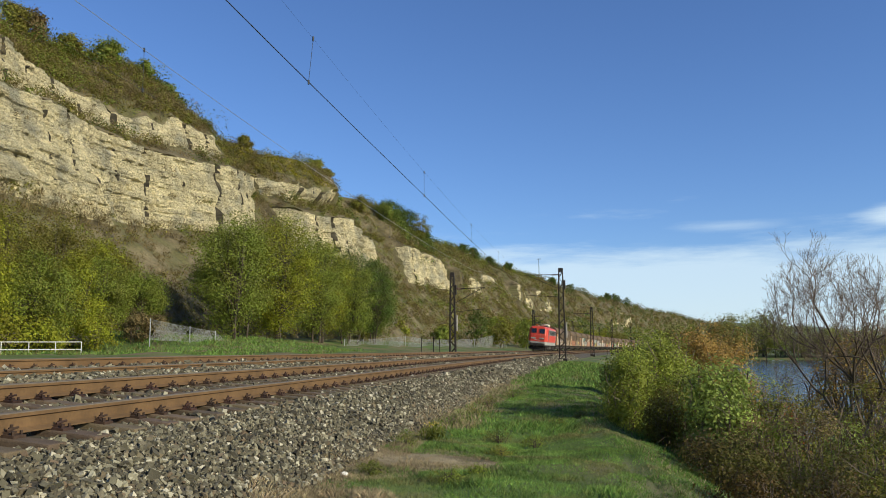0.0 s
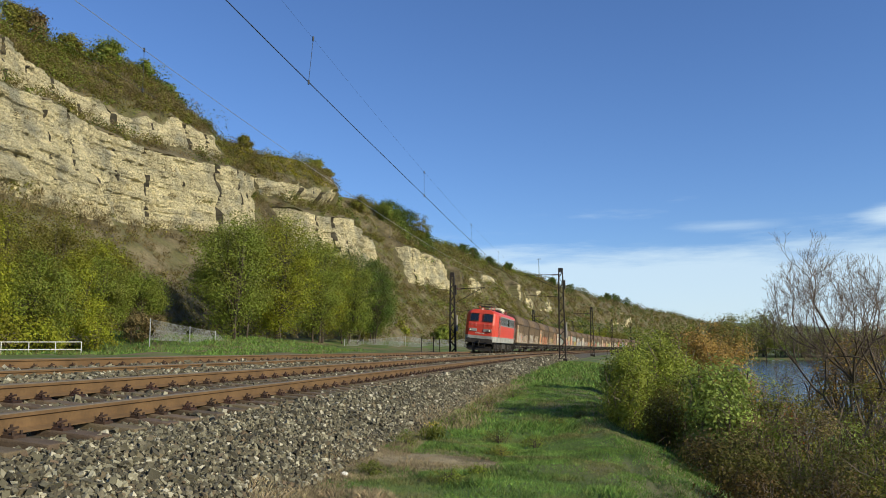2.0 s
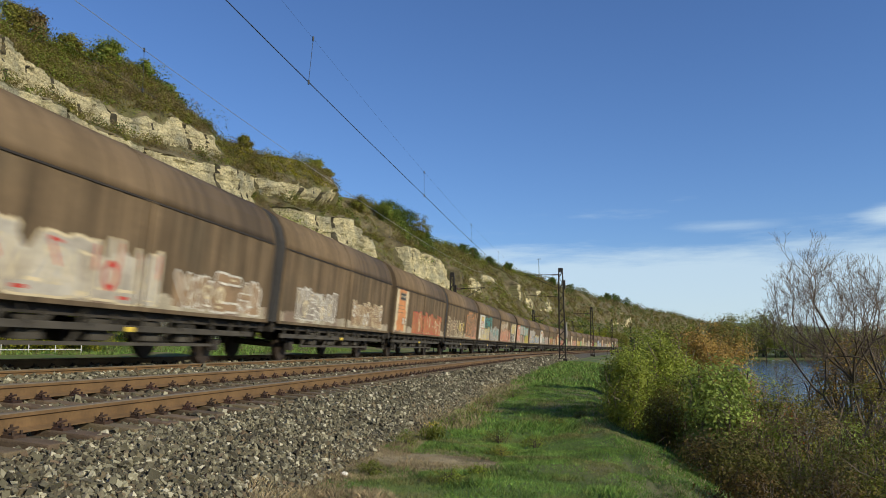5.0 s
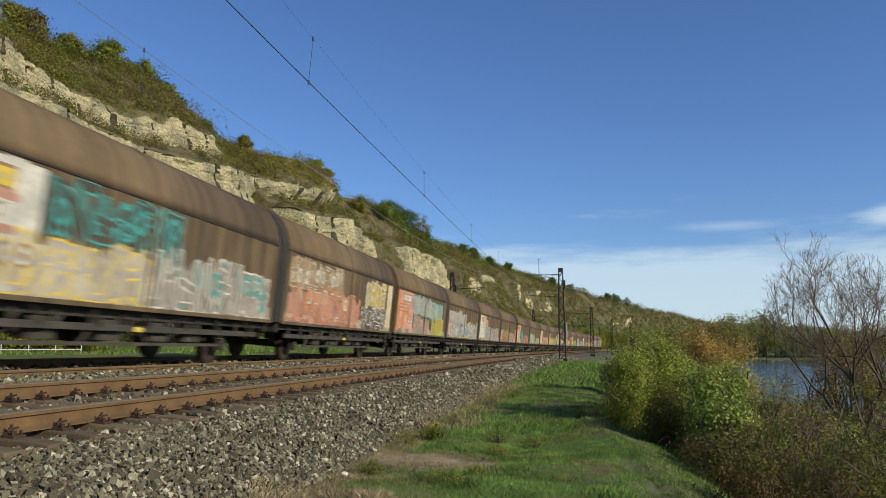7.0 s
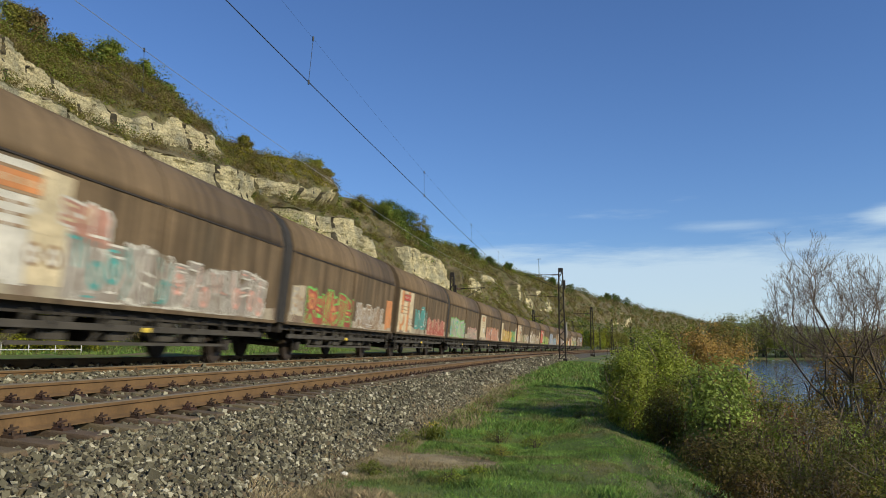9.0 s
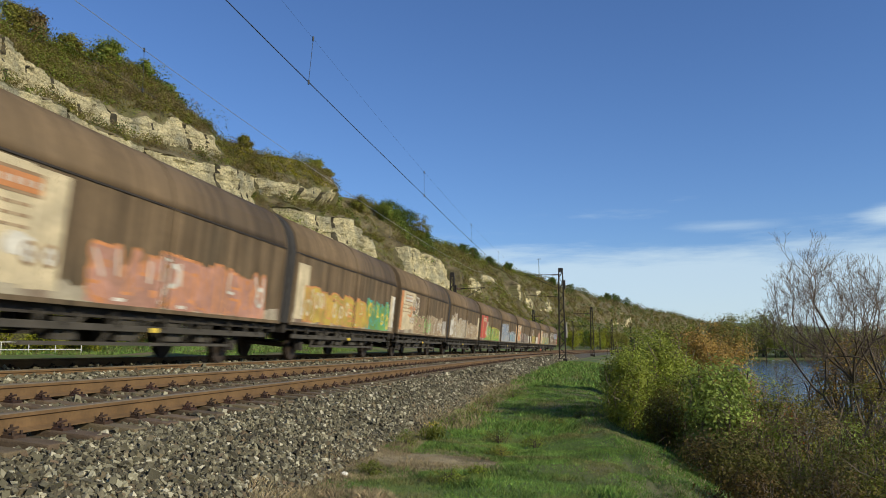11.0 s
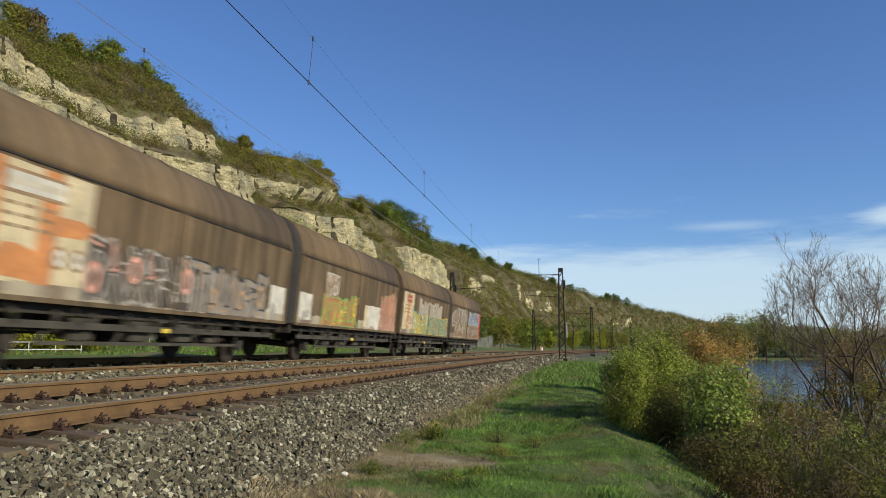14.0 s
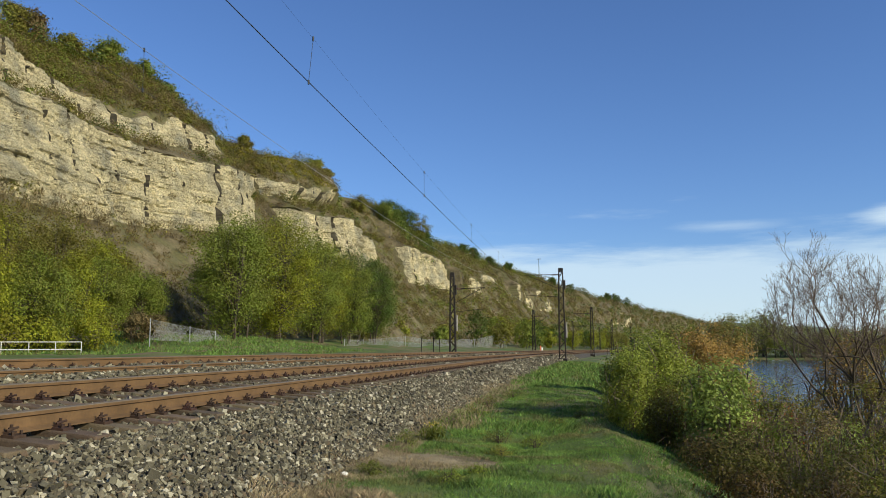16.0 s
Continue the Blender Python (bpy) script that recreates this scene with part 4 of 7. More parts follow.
def build_bare_tree(m, height, seed, label):
    """A leafless tree: a few dark limbs that curve out and fork down to a haze of fine pale twigs."""
    rs = np.random.RandomState(seed)
    top = empty("bare_tree", m, label, "tree")

    def fork(p, d, length, r, depth, thick, thin):
        n = 3 if depth > 1 else 2
        curl = rs.normal(0, 0.16, 3)
        for k in range(n):
            d = d + curl + rs.normal(0, 0.09, 3) + np.array([0, 0, 0.05 if depth > 3 else 0.14])
            d /= np.linalg.norm(d)
            q = p + d * length / n
            (thick if r > 0.016 else thin).append((*p, *q, r * (1 - 0.3 * k / n), r * (1 - 0.3 * (k + 1) / n)))
            p = q
            if 0 < depth < 6 and rs.rand() < 0.7:
                e = d + rs.normal(0, 0.55, 3)
                fork(p, e / np.linalg.norm(e), length * 0.6, max(0.0028, r * 0.42), max(0, depth - 2), thick, thin)
        if depth == 0:
            return
        for _ in range(3 if rs.rand() < 0.35 else 2):
            e = d + rs.normal(0, 0.45, 3) + np.array([0, 0, 0.10])
            fork(p, e / np.linalg.norm(e), length * rs.uniform(0.64, 0.80), max(0.0028, r * 0.62), depth - 1, thick, thin)
    # a short trunk under the fork
    v, f = tubes([(0.05, 0, -0.3, 0.0, 0.02, 1.0, 0.17, 0.14), (0.0, 0.02, 1.0, -0.05, 0, 0.31 * height, 0.14, 0.11)], 8)
    part("trunk", mesh_from("trunk", v, f, (M_BARK,), True), None, top)
    limbs = []
    for lean, long in ((-1.5, 0.17), (-0.9, 0.19), (-0.35, 0.21), (0.15, 0.22), (0.6, 0.20), (1.2, 0.18)):
        thick, thin = [], []
        d = np.array([lean, rs.normal(0, 0.35), 0.8])
        fork(np.array([-0.05, 0, 0.30 * height]), d / np.linalg.norm(d), height * long, 0.0078 * height, 7, thick, thin)
        limbs.append((np.array(thick), np.array(thin)))
    both = np.concatenate([np.concatenate(q) for q in limbs])
    k = np.array([0.31 * height / np.percentile(np.abs(both[:, 3]), 95), 0.30 * height / np.percentile(np.abs(both[:, 4]), 96), 0.70 * height / (np.percentile(both[:, 5], 99.5) - 0.30 * height)])
    for q in (q for pair in limbs for q in pair):
        q[:, 2] = q[:, 2] * k[2] + 0.30 * height * (1 - k[2])
        q[:, 5] = q[:, 5] * k[2] + 0.30 * height * (1 - k[2])
    k[2] = 1.0
    for thick, thin in limbs:
        for q in (thick, thin):
            q[:, :3] *= k
            q[:, 3:6] *= k
        v, f = tubes(thick, 5)
        limb = part("limb", mesh_from("limb", v, f, (M_BARK,), True), None, top)
        v, f = tubes(thin, 3)
        tagged(part("twig_tangle", mesh_from("twig_tangle", v, f, (M_TWIG,), True), None, limb, "fine pale twigs"), kind="stuff")


build_bare_tree(place(22.8, 12.75, float(ground_z(22.8, 12.75)) - 0.1), 7.1, 5, "bare grey-brown tree on the river bank")


def build_crest_trees():
    """Dark trees that stand on the rock shelves and along the skyline."""
    for i, (s, z, h, r, c) in enumerate(((198, 33.5, 5.6, 2.6, "green"), (204, 34.5, 6.4, 3.0, "dark"), (210, 34.5, 7.0, 3.0, "dark"), (216, 34.0, 7.6, 3.2, "green"), (222, 34.0, 8.2, 3.2, "dark"), (228, 33.0, 8.4, 3.2, "olive"), (234, 31.5, 6.0, 2.4, "dark"), (193, 35.5, 4.2, 2.0, "olive"), (168, 37.5, 4.2, 1.6, "olive"), (172, 37.0, 3.8, 1.5, "green"), (174, 34.5, 4.4, 1.6, "olive"), (98, 40.2, 4.2, 2.0, "green"), (114, 39.6, 4.0, 2.0, "green"), (87, 40.5, 4.4, 2.0, "brown"),
                                         (138, 38.6, 3.4, 1.5, "olive"), (160, 38.4, 3.6, 1.6, "green"), (164, 37.6, 2.8, 1.3, "olive"), (128, 39.0, 3.0, 1.4, "dark"), (92, 39.5, 3.4, 1.7, "olive"), (104, 40.0, 3.2, 1.7, "green"), (84, 39.0, 4.6, 2.2, "olive"),
                                         (300, 36.5, 5.0, 2.4, "dark"), (318, 36.8, 5.2, 2.4, "dark"), (345, 37.0, 4.6, 2.2, "dark"), (372, 36.8, 5.0, 2.4, "dark"), (470, 37.0, 6.0, 2.8, "dark"), (520, 36.8, 6.0, 2.8, "dark"), (620, 36.0, 7.5, 3.2, "dark"), (640, 36.0, 8.0, 3.4, "dark"), (662, 36.0, 7.5, 3.2, "dark"), (690, 35.5, 8.0, 3.4, "dark"))):
        c38 = float(hill_crest(np.array([float(s)]))[0])
        z = min(z, c38 - 0.2)
        o, _ = hill_point(np.array([float(s)]), np.array([z * 38.5 / c38]))
        grow("hillside_tree", place(s, float(o[0]), z - 0.4), {"dark": "dark green tree on the rocky hilltop", "green": "green tree on the rocky hilltop", "olive": "olive thin-leaved tree on the hilltop", "brown": "nearly leafless brown tree on the hilltop"}[c], "tree", h, r, c, 0.28 if s < 240 else 0.5, 3600 if s < 240 else 1500, 40, 0.10, 2, 950 + i, "trees on the hilltop")


build_crest_trees()


def build_scrub():
    """Low scrub all over the hill's soil, a hedge along the crest, and vines on the shoulder."""
    rs = np.random.RandomState(77)
    buckets = {k: [] for k in ("brown", "olive", "green", "dark", "vine")}

    def put(kind, s, o, z, r, n, size):
        x, y = on_line(s, o)
        c = np.array([float(x), float(y), z])
        n, size = (int(n * 0.62), size * 1.5) if kind == "brown" else (int(n * 0.72), size * 0.98)
        p = rs.normal(0, 1, (n, 3))
        p /= np.linalg.norm(p, axis=1)[:, None]
        p *= (rs.uniform(0.3, 1.0, (n, 1)) ** 0.5) * np.array([r, r, r * 0.75])
        p[:, 2] += r * 0.55
        face = p + np.array([0, 0, 0.2 * r])
        buckets[kind].append((c + p, size, face / np.linalg.norm(face, axis=1)[:, None]))
    n = 7400
    S = 56 + 396 * rs.uniform(0, 1, n) ** 1.35
    V = rs.uniform(0.02, 1.0, n)
    C = hill_crest(S)
    Z = 1 + V * (C - 1)
    O, rocky = hill_point(S, Z * 38.5 / C)
    patch = vnoise(S, Z, 9, 41)
    for s, o, z, v, rk, pt in zip(S, O, Z, V, rocky, patch):
        if rk and rs.rand() > 0.05:
            continue
        scree = 0.22 < v < 0.36 and s < 125
        if scree and rs.rand() < 0.45 - 0.4 * pt:
            continue
        r = rs.uniform(0.5, 1.25) * (1.0 if v < 0.8 else 1.2)
        u = rs.rand() + 0.35 * pt
        kind = "brown" if u < (0.62 if v < 0.8 else 0.3) else ("olive" if u < 0.85 else "green")
        far = s > 200
        put(kind, s, o, z, r * (1.5 if far else 1), 40 if far else 90, 0.45 if far else 0.22)
    # brush that fills the slopes between the outcrops
    for _ in range(2300):
        s, v = 112 + 230 * rs.rand() ** 1.2, rs.uniform(0.12, 0.97)
        c = float(hill_crest(np.array([s]))[0])
        z = 1 + v * (c - 1)
        o, rk = hill_at(s, z * 38.5 / c)
        if rk:
            continue
        u = rs.rand() + 0.3 * float(vnoise(s, z, 8, 43))
        put("brown" if u < 0.55 else "olive" if u < 0.88 else "dark", s, o, z, rs.uniform(0.7, 1.6), 80, 0.26)
    # dense brush above the upper band
    for _ in range(1700):
        s = 60 + 78 * rs.rand()
        c = float(hill_crest(np.array([s]))[0])
        z = c - 8.5 * rs.rand() ** 1.2
        o, rk = hill_at(s, z * 38.5 / c)
        if rk:
            continue
        u = rs.rand() + 0.4 * float(vnoise(s, z, 7, 42))
        put("brown" if u < 0.42 else "olive" if u < 0.8 else "green", s, o, z, rs.uniform(0.7, 1.5), 95, 0.24)
    # the hill further off
    for _ in range(2600):
        s, v = rs.uniform(430, 1150), rs.uniform(0.02, 1.0)
        c = float(hill_crest(np.array([s]))[0])
        z = 1 + v * (c - 1)
        o, _ = hill_at(s, z * 38.5 / c)
        kind = ["olive", "dark", "green", "dark"][rs.randint(4)] if v < 0.4 else ["brown", "brown", "brown", "olive", "dark"][rs.randint(5)]
        put(kind, s, o, z, rs.uniform(1.4, 3.2), 56, 0.75)
    # the ledge between the two rock bands
    for s in np.arange(58, 245, 0.6):
        z = 26.7 - 1.15 * min(1, max(0, (112 - s) / 45)) + 1.2 * float(vnoise(s, 0.0, 22, 12)) + 1.4 * min(1, max(0, (s - 140) / 80)) + rs.uniform(-0.6, 0.8)
        o, _ = hill_at(s, z)
        put(["brown", "brown", "olive", "olive", "dark"][rs.randint(5)], s, o + 0.4, z + rs.uniform(-0.3, 1.3), rs.uniform(0.6, 1.5), 130, 0.22)
    # brush at the foot of the lower face
    for s in np.arange(58, 245, 0.7):
        z = 14.0 + rs.uniform(-1.5, 0.8) + 0.012 * max(0, s - 60)
        o, _ = hill_at(s, z)
        put("brown" if rs.rand() < 0.75 else "olive", s, o + 0.4, z, rs.uniform(0.5, 1.4), 110, 0.22)
    # crest
    for s in np.concatenate([np.arange(62, 140, 0.7), np.arange(140, 460, 1.2), np.arange(460, 1100, 3.0)]):
        z = float(hill_crest(np.array([s]))[0])
        o, _ = hill_at(s, 38.0)
        big = 1.15 + 1.5 * max(0, float(vnoise(s, 3.0, 13, 51)))
        vines = 128 < s < 195
        kind = "vine" if vines and rs.rand() < 0.7 else ["brown", "olive", "green", "dark"][rs.randint(4)]
        put(kind, s, o + rs.uniform(-2, 2.5), z - 0.5 - rs.uniform(0, 1.3), (rs.uniform(0.9, 1.8) * big * (0.7 if vines else 1)) * (1.6 if s > 460 else 1), 110 if s < 300 else 60, 0.30 if s < 200 else 0.5)
    # vine rows below the crest
    for row in range(7):
        z = 33.6 + row * 0.75
        for s in np.arange(126, 205, 0.55):
            o, _ = hill_at(s, z)
            put("vine", s, o + 0.2, z, 0.42, 26, 0.26)
    for s0, z0, n, r in ((206, 34, 16, 2.6), (216, 32.5, 18, 2.8), (228, 31, 18, 2.8), (176, 33.5, 10, 1.8), (184, 33, 12, 2.0), (244, 36.5, 16, 3.0), (254, 37.5, 16, 3.2), (325, 37.5, 10, 2.6), (352, 37.5, 10, 2.5), (410, 37.8, 8, 2.6), (222, 36.5, 12, 2.4), (112, 38, 7, 1.8), (188, 38, 6, 1.8), (84, 38, 5, 1.7)):
        for _ in range(n):
            s, z = s0 + rs.normal(0, 4), z0 + rs.uniform(-2.5, 1.0)
            o, _ = hill_at(s, z * 38.5 / float(hill_crest(np.array([s]))[0]))
            put("dark" if rs.rand() < 0.65 else "green", s, o, z, r * rs.uniform(0.6, 1.1), 170, 0.4)
    words = dict(brown="leafless brown scrub", olive="olive green scrub", green="green scrub", dark="dark green bushes", vine="yellow-green vines and hedge")
    for kind, items in buckets.items():
        vs, fs, n0 = [], [], 0
        for pts, size, face in items:
            v, f = leaf_quads(rs, pts, size * 1.5, -1.1, 0.055) if kind == "brown" else leaf_quads(rs, pts, size, 0.0, face=face)
            vs.append(v)
            fs.append(f + n0)
            n0 += len(v)
        tagged(new("hill_scrub", mesh_from("hill_scrub", np.concatenate(vs), np.concatenate(fs), (LEAF[kind],))), words[kind] + " covering the hillside", "scrub", kind="stuff")


build_scrub()


def build_far_woods():
    """The wooded far bank at the river's bend, and a hazy hill behind it."""
    rs = np.random.RandomState(12)
    # most trees take the leaf colour with haze mixed in
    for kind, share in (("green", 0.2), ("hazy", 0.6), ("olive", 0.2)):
        vs, fs, segs, n0 = [], [], [], 0
        for _ in range(int(185 * share)):
            o = rs.uniform(3, 190)
            s = 462 + rs.exponential(22)
            h = rs.uniform(11, 22) * (1.0 if o < 60 else 0.8) * (1.0 + 0.25 * vnoise(o, 0.0, 25, 61))
            x, y = on_line(s, o)
            g = float(ground_z(s, o))
            c = crown_points(rs, 24, h, h * 0.38, 0.03 * h)
            q = rs.normal(0, 1, (840, 3))
            pts = np.repeat(c, 35, 0) + q * 0.05 * h
            face = 0.5 * q + (np.repeat(c, 35, 0) - np.array([0, 0, 0.5 * h])) / (0.38 * h) * 0.6 + np.array([0, 0, 0.3])
            pts = pts + np.array([float(x), float(y), g])
            v, f = leaf_quads(rs, pts, 0.70, face=face / np.linalg.norm(face, axis=1)[:, None])
            vs.append(v)
            fs.append(f + n0)
            n0 += len(v)
            segs.append((float(x), float(y), g - 0.3, float(x), float(y), g + h * 0.7, 0.22, 0.08))
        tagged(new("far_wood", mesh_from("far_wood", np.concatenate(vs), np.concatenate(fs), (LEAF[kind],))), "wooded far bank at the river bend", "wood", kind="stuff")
        v, f = tubes(segs, 5)
        tagged(new("far_wood_trunks", mesh_from("far_wood_trunks", v, f, (M_BARK,), True)), "trunks of the wood on the far bank", "wood", kind="stuff")
    u = np.linspace(-1, 1, 60)
    X = 330 + 900 * u
    ridge = 60 * np.exp(-(u * 1.5) ** 2) + 5 * np.sin(u * 9) + 4 * np.sin(u * 23)
    V = np.stack([np.stack([X, 1900 + 0 * u, -10 + 0 * u], 1), np.stack([X, 2150 + 0 * u, ridge], 1), np.stack([X, 2500 + 0 * u, ridge * 0.3], 1)], 1)
    tagged(new("backdrop", mesh_from("backdrop", V, grid_faces(60, 3), (M_HAZE,), True)), "hazy wooded hill in the distance", "hill", kind="structure")


# bluish green: the air's haze before the distant hill is in this colour
M_HAZE = material("haze_tinted_wood", (0.10, 0.135, 0.12), 0.95, var=0.25, scale=0.02, fine=0.15, coords="World")
build_far_woods()


def build_grass():
    rs = np.random.RandomState(5)

    def blades(n, s0, s1, o0, o1, h, w, mat, name, label, keep=None):
        s, o = rs.uniform(s0, s1, n), rs.uniform(o0, o1, n)
        if keep is not None:
            k = keep(s, o)
            s, o = s[k], o[k]
        n = len(s)
        x, y = on_line(s, o)
        z = ground_z(s, o) - 0.01
        base = np.stack([x, y, z], 1)
        a = rs.uniform(0, 2 * math.pi, n)
        side = np.stack([np.cos(a), np.sin(a), 0 * a], 1)
        tuft = 0.65 + 1.1 * np.clip(vnoise(s, o, 0.45, 71), 0, 1) + 0.8 * np.clip(vnoise(s, o, 1.3, 76), 0, 1)
        hh = h * rs.uniform(0.5, 1.3, n) * tuft
        bend = rs.normal(0, 0.45, (n, 2)) * hh[:, None]
        tip = base + np.stack([bend[:, 0], bend[:, 1], hh], 1)
        mid = base * 0.5 + tip * 0.5 + np.stack([0 * hh, 0 * hh, hh * 0.12], 1)
        wd = w * rs.uniform(0.6, 1.3, n)[:, None]
        v = np.stack([base - side * wd, base + side * wd, mid + side * wd * 0.6, tip], 1)
        return v.reshape(-1, 3), np.arange(4 * n).reshape(-1, 4)

    def green(s, o):
        straw = o < 3.55 - 0.30 * (s - 7.5) + 0.40 * vnoise(s, o, 0.6, 77) + 0.2 * vnoise(s, o, 0.2, 79)
        return ~straw & (bare_patch(s, o) < 0.1) & (o > 2.95 + 0.25 * vnoise(s, s * 0, 1.7, 5)) & (vnoise(s, o, 1.6, 72) + 0.9 * np.clip((o - 3.6) / 1.0, -1, 1) > -0.75 - 0.8 * np.clip((s - 12) / 6, 0, 1))
    parts_ = [blades(26000, -7, 5, 2.8, 8.0, 0.045, 0.006, None, "", "", lambda s, o: o > 3.1 + 0.3 * vnoise(s, o, 0.9, 80)), blades(150000, 5, 14, 2.8, 7.2, 0.042, 0.0040, None, "", "", green), blades(72000, 14, 32, 2.8, 7.6, 0.062, 0.0064, None, "", "", green), blades(26000, 32, 90, 2.8, 8, 0.16, 0.024, None, "", "", green),
              blades(22000, 40, 80, -30, -15, 0.22, 0.028, None, "", "")]
    V, F, n0 = [], [], 0
    for v, f in parts_:
        V.append(v)
        F.append(f + n0)
        n0 += len(v)
    tagged(new("grass", mesh_from("grass", np.concatenate(V), np.concatenate(F), (M_BLADE,))), "short green grass on the embankment", "grass", kind="stuff")

    def dry(s, o):
        return (np.abs(o - 3.1 - 0.3 * vnoise(s, s * 0, 1.7, 5)) < 0.55 + 0.6 * vnoise(s, o, 0.9, 73)) & (o > 2.66)
    parts_ = [blades(17000, 5.6, 9.9, 2.75, 4.1, 0.070, 0.0030, None, "", "", lambda s, o: (o > 2.8 + 0.2 * vnoise(s, o, 0.5, 78)) & (o < 3.7 - 0.30 * (s - 7.5) + 0.40 * vnoise(s, o, 0.6, 77))), blades(52000, 5, 13, 2.4, 4.6, 0.055, 0.0028, None, "", "", dry), blades(24000, 8, 12.2, 2.6, 5.2, 0.042, 0.0026, None, "", "", lambda s, o: bare_patch(s, o) > -0.1), blades(14000, 13, 40, 2.4, 4.0, 0.10, 0.007, None, "", "", dry), blades(17000, 7, 22, 4.6, 7.4, 0.052, 0.0045, None, "", "", lambda s, o: np.abs(o - 0.5 - np.interp(s, (6, 9, 12, 16.4, 22), (6.5, 6.34, 6.08, 5.5, 5.6))) < 0.42 + 0.3 * vnoise(s, o, 0.8, 75))]
    V, F, n0 = [], [], 0
    for v, f in parts_:
        V.append(v)
        F.append(f + n0)
        n0 += len(v)
    tagged(new("dry_grass", mesh_from("dry_grass", np.concatenate(V), np.concatenate(F), (M_DRY,))), "dry straw-coloured grass beside the ballast", "grass", kind="stuff")
    yw = empty("weed", at_ground(12.3, 3.42, 0.02), "yellow-flowering weed beside the ballast", "weed", "weeds beside the ballast")
    q = rs.normal(0, 1, (34, 3)) * np.array([0.10, 0.10, 0.03]) + np.array([0, 0, 0.30])
    v, f = leaf_quads(rs, q, 0.022)
    tagged(part("flowers", mesh_from("flowers", v, f, (M_FLOWER,)), None, yw, "small yellow flowers"), kind="stuff")
    q = rs.normal(0, 1, (260, 3)) * np.array([0.09, 0.09, 0.05]) + np.array([0, 0, 0.15])
    v, f = leaf_quads(rs, q, 0.09, -2.0, 0.10)
    part("foliage", mesh_from("foliage", v, f, (LEAF["green"],)), None, yw)
    # taller weed tufts
    for i, (s, o, h, c) in enumerate(((14.6, 3.35, 0.34, "green"), (11.4, 3.2, 0.24, "green"), (16.5, 3.6, 0.26, "olive"), (19.5, 3.5, 0.3, "olive"), (13.2, 4.3, 0.24, "olive"), (23, 3.8, 0.3, "green"), (8.6, 4.2, 0.18, "green"), (9.0, 4.45, 0.13, "green"), (11.2, 4.5, 0.16, "olive"), (8.9, 3.3, 0.16, "green"), (12.6, 4.9, 0.2, "green"), (15, 5.2, 0.18, "green"), (17, 5.6, 0.2, "olive"))):
        grow("weed", at_ground(s, o, 0.02), "small %s weed in the grass" % ("green" if c == "green" else "olive"), "weed", h, h * 1.1, c, 0.02, 600, 18, 0.02, 8, 900 + i, "weeds beside the ballast", sigma=h * 0.22)


build_grass()

# ---- masts and overhead line ----
M_MAST = material("mast_steel", (0.034, 0.028, 0.024), 0.75, 0.3, var=0.35, scale=2, fine=15)
M_WIRE = material("wire_copper", (0.045, 0.05, 0.055), 0.5, 0.6, var=0.1)
# pale copy of the wire colour: sunlight on the wire, painted in
M_WIRE_SUNLIT = material("sunlit_wire", (0.55, 0.55, 0.53), 0.35, 0.7, var=0.1)
M_INSUL = material("insulator_brown", (0.10, 0.05, 0.03), 0.3, var=0.1)
M_CONCRETE = material("concrete", (0.30, 0.28, 0.25), 0.9, var=0.2, scale=4, fine=30, bump=0.3)
M_GALV = material("galvanised", (0.42, 0.43, 0.43), 0.5, 0.5, var=0.15)
M_WHITE = material("white_paint", (0.72, 0.72, 0.70), 0.6, var=0.12, scale=3)
WIRE_Z = 5.69


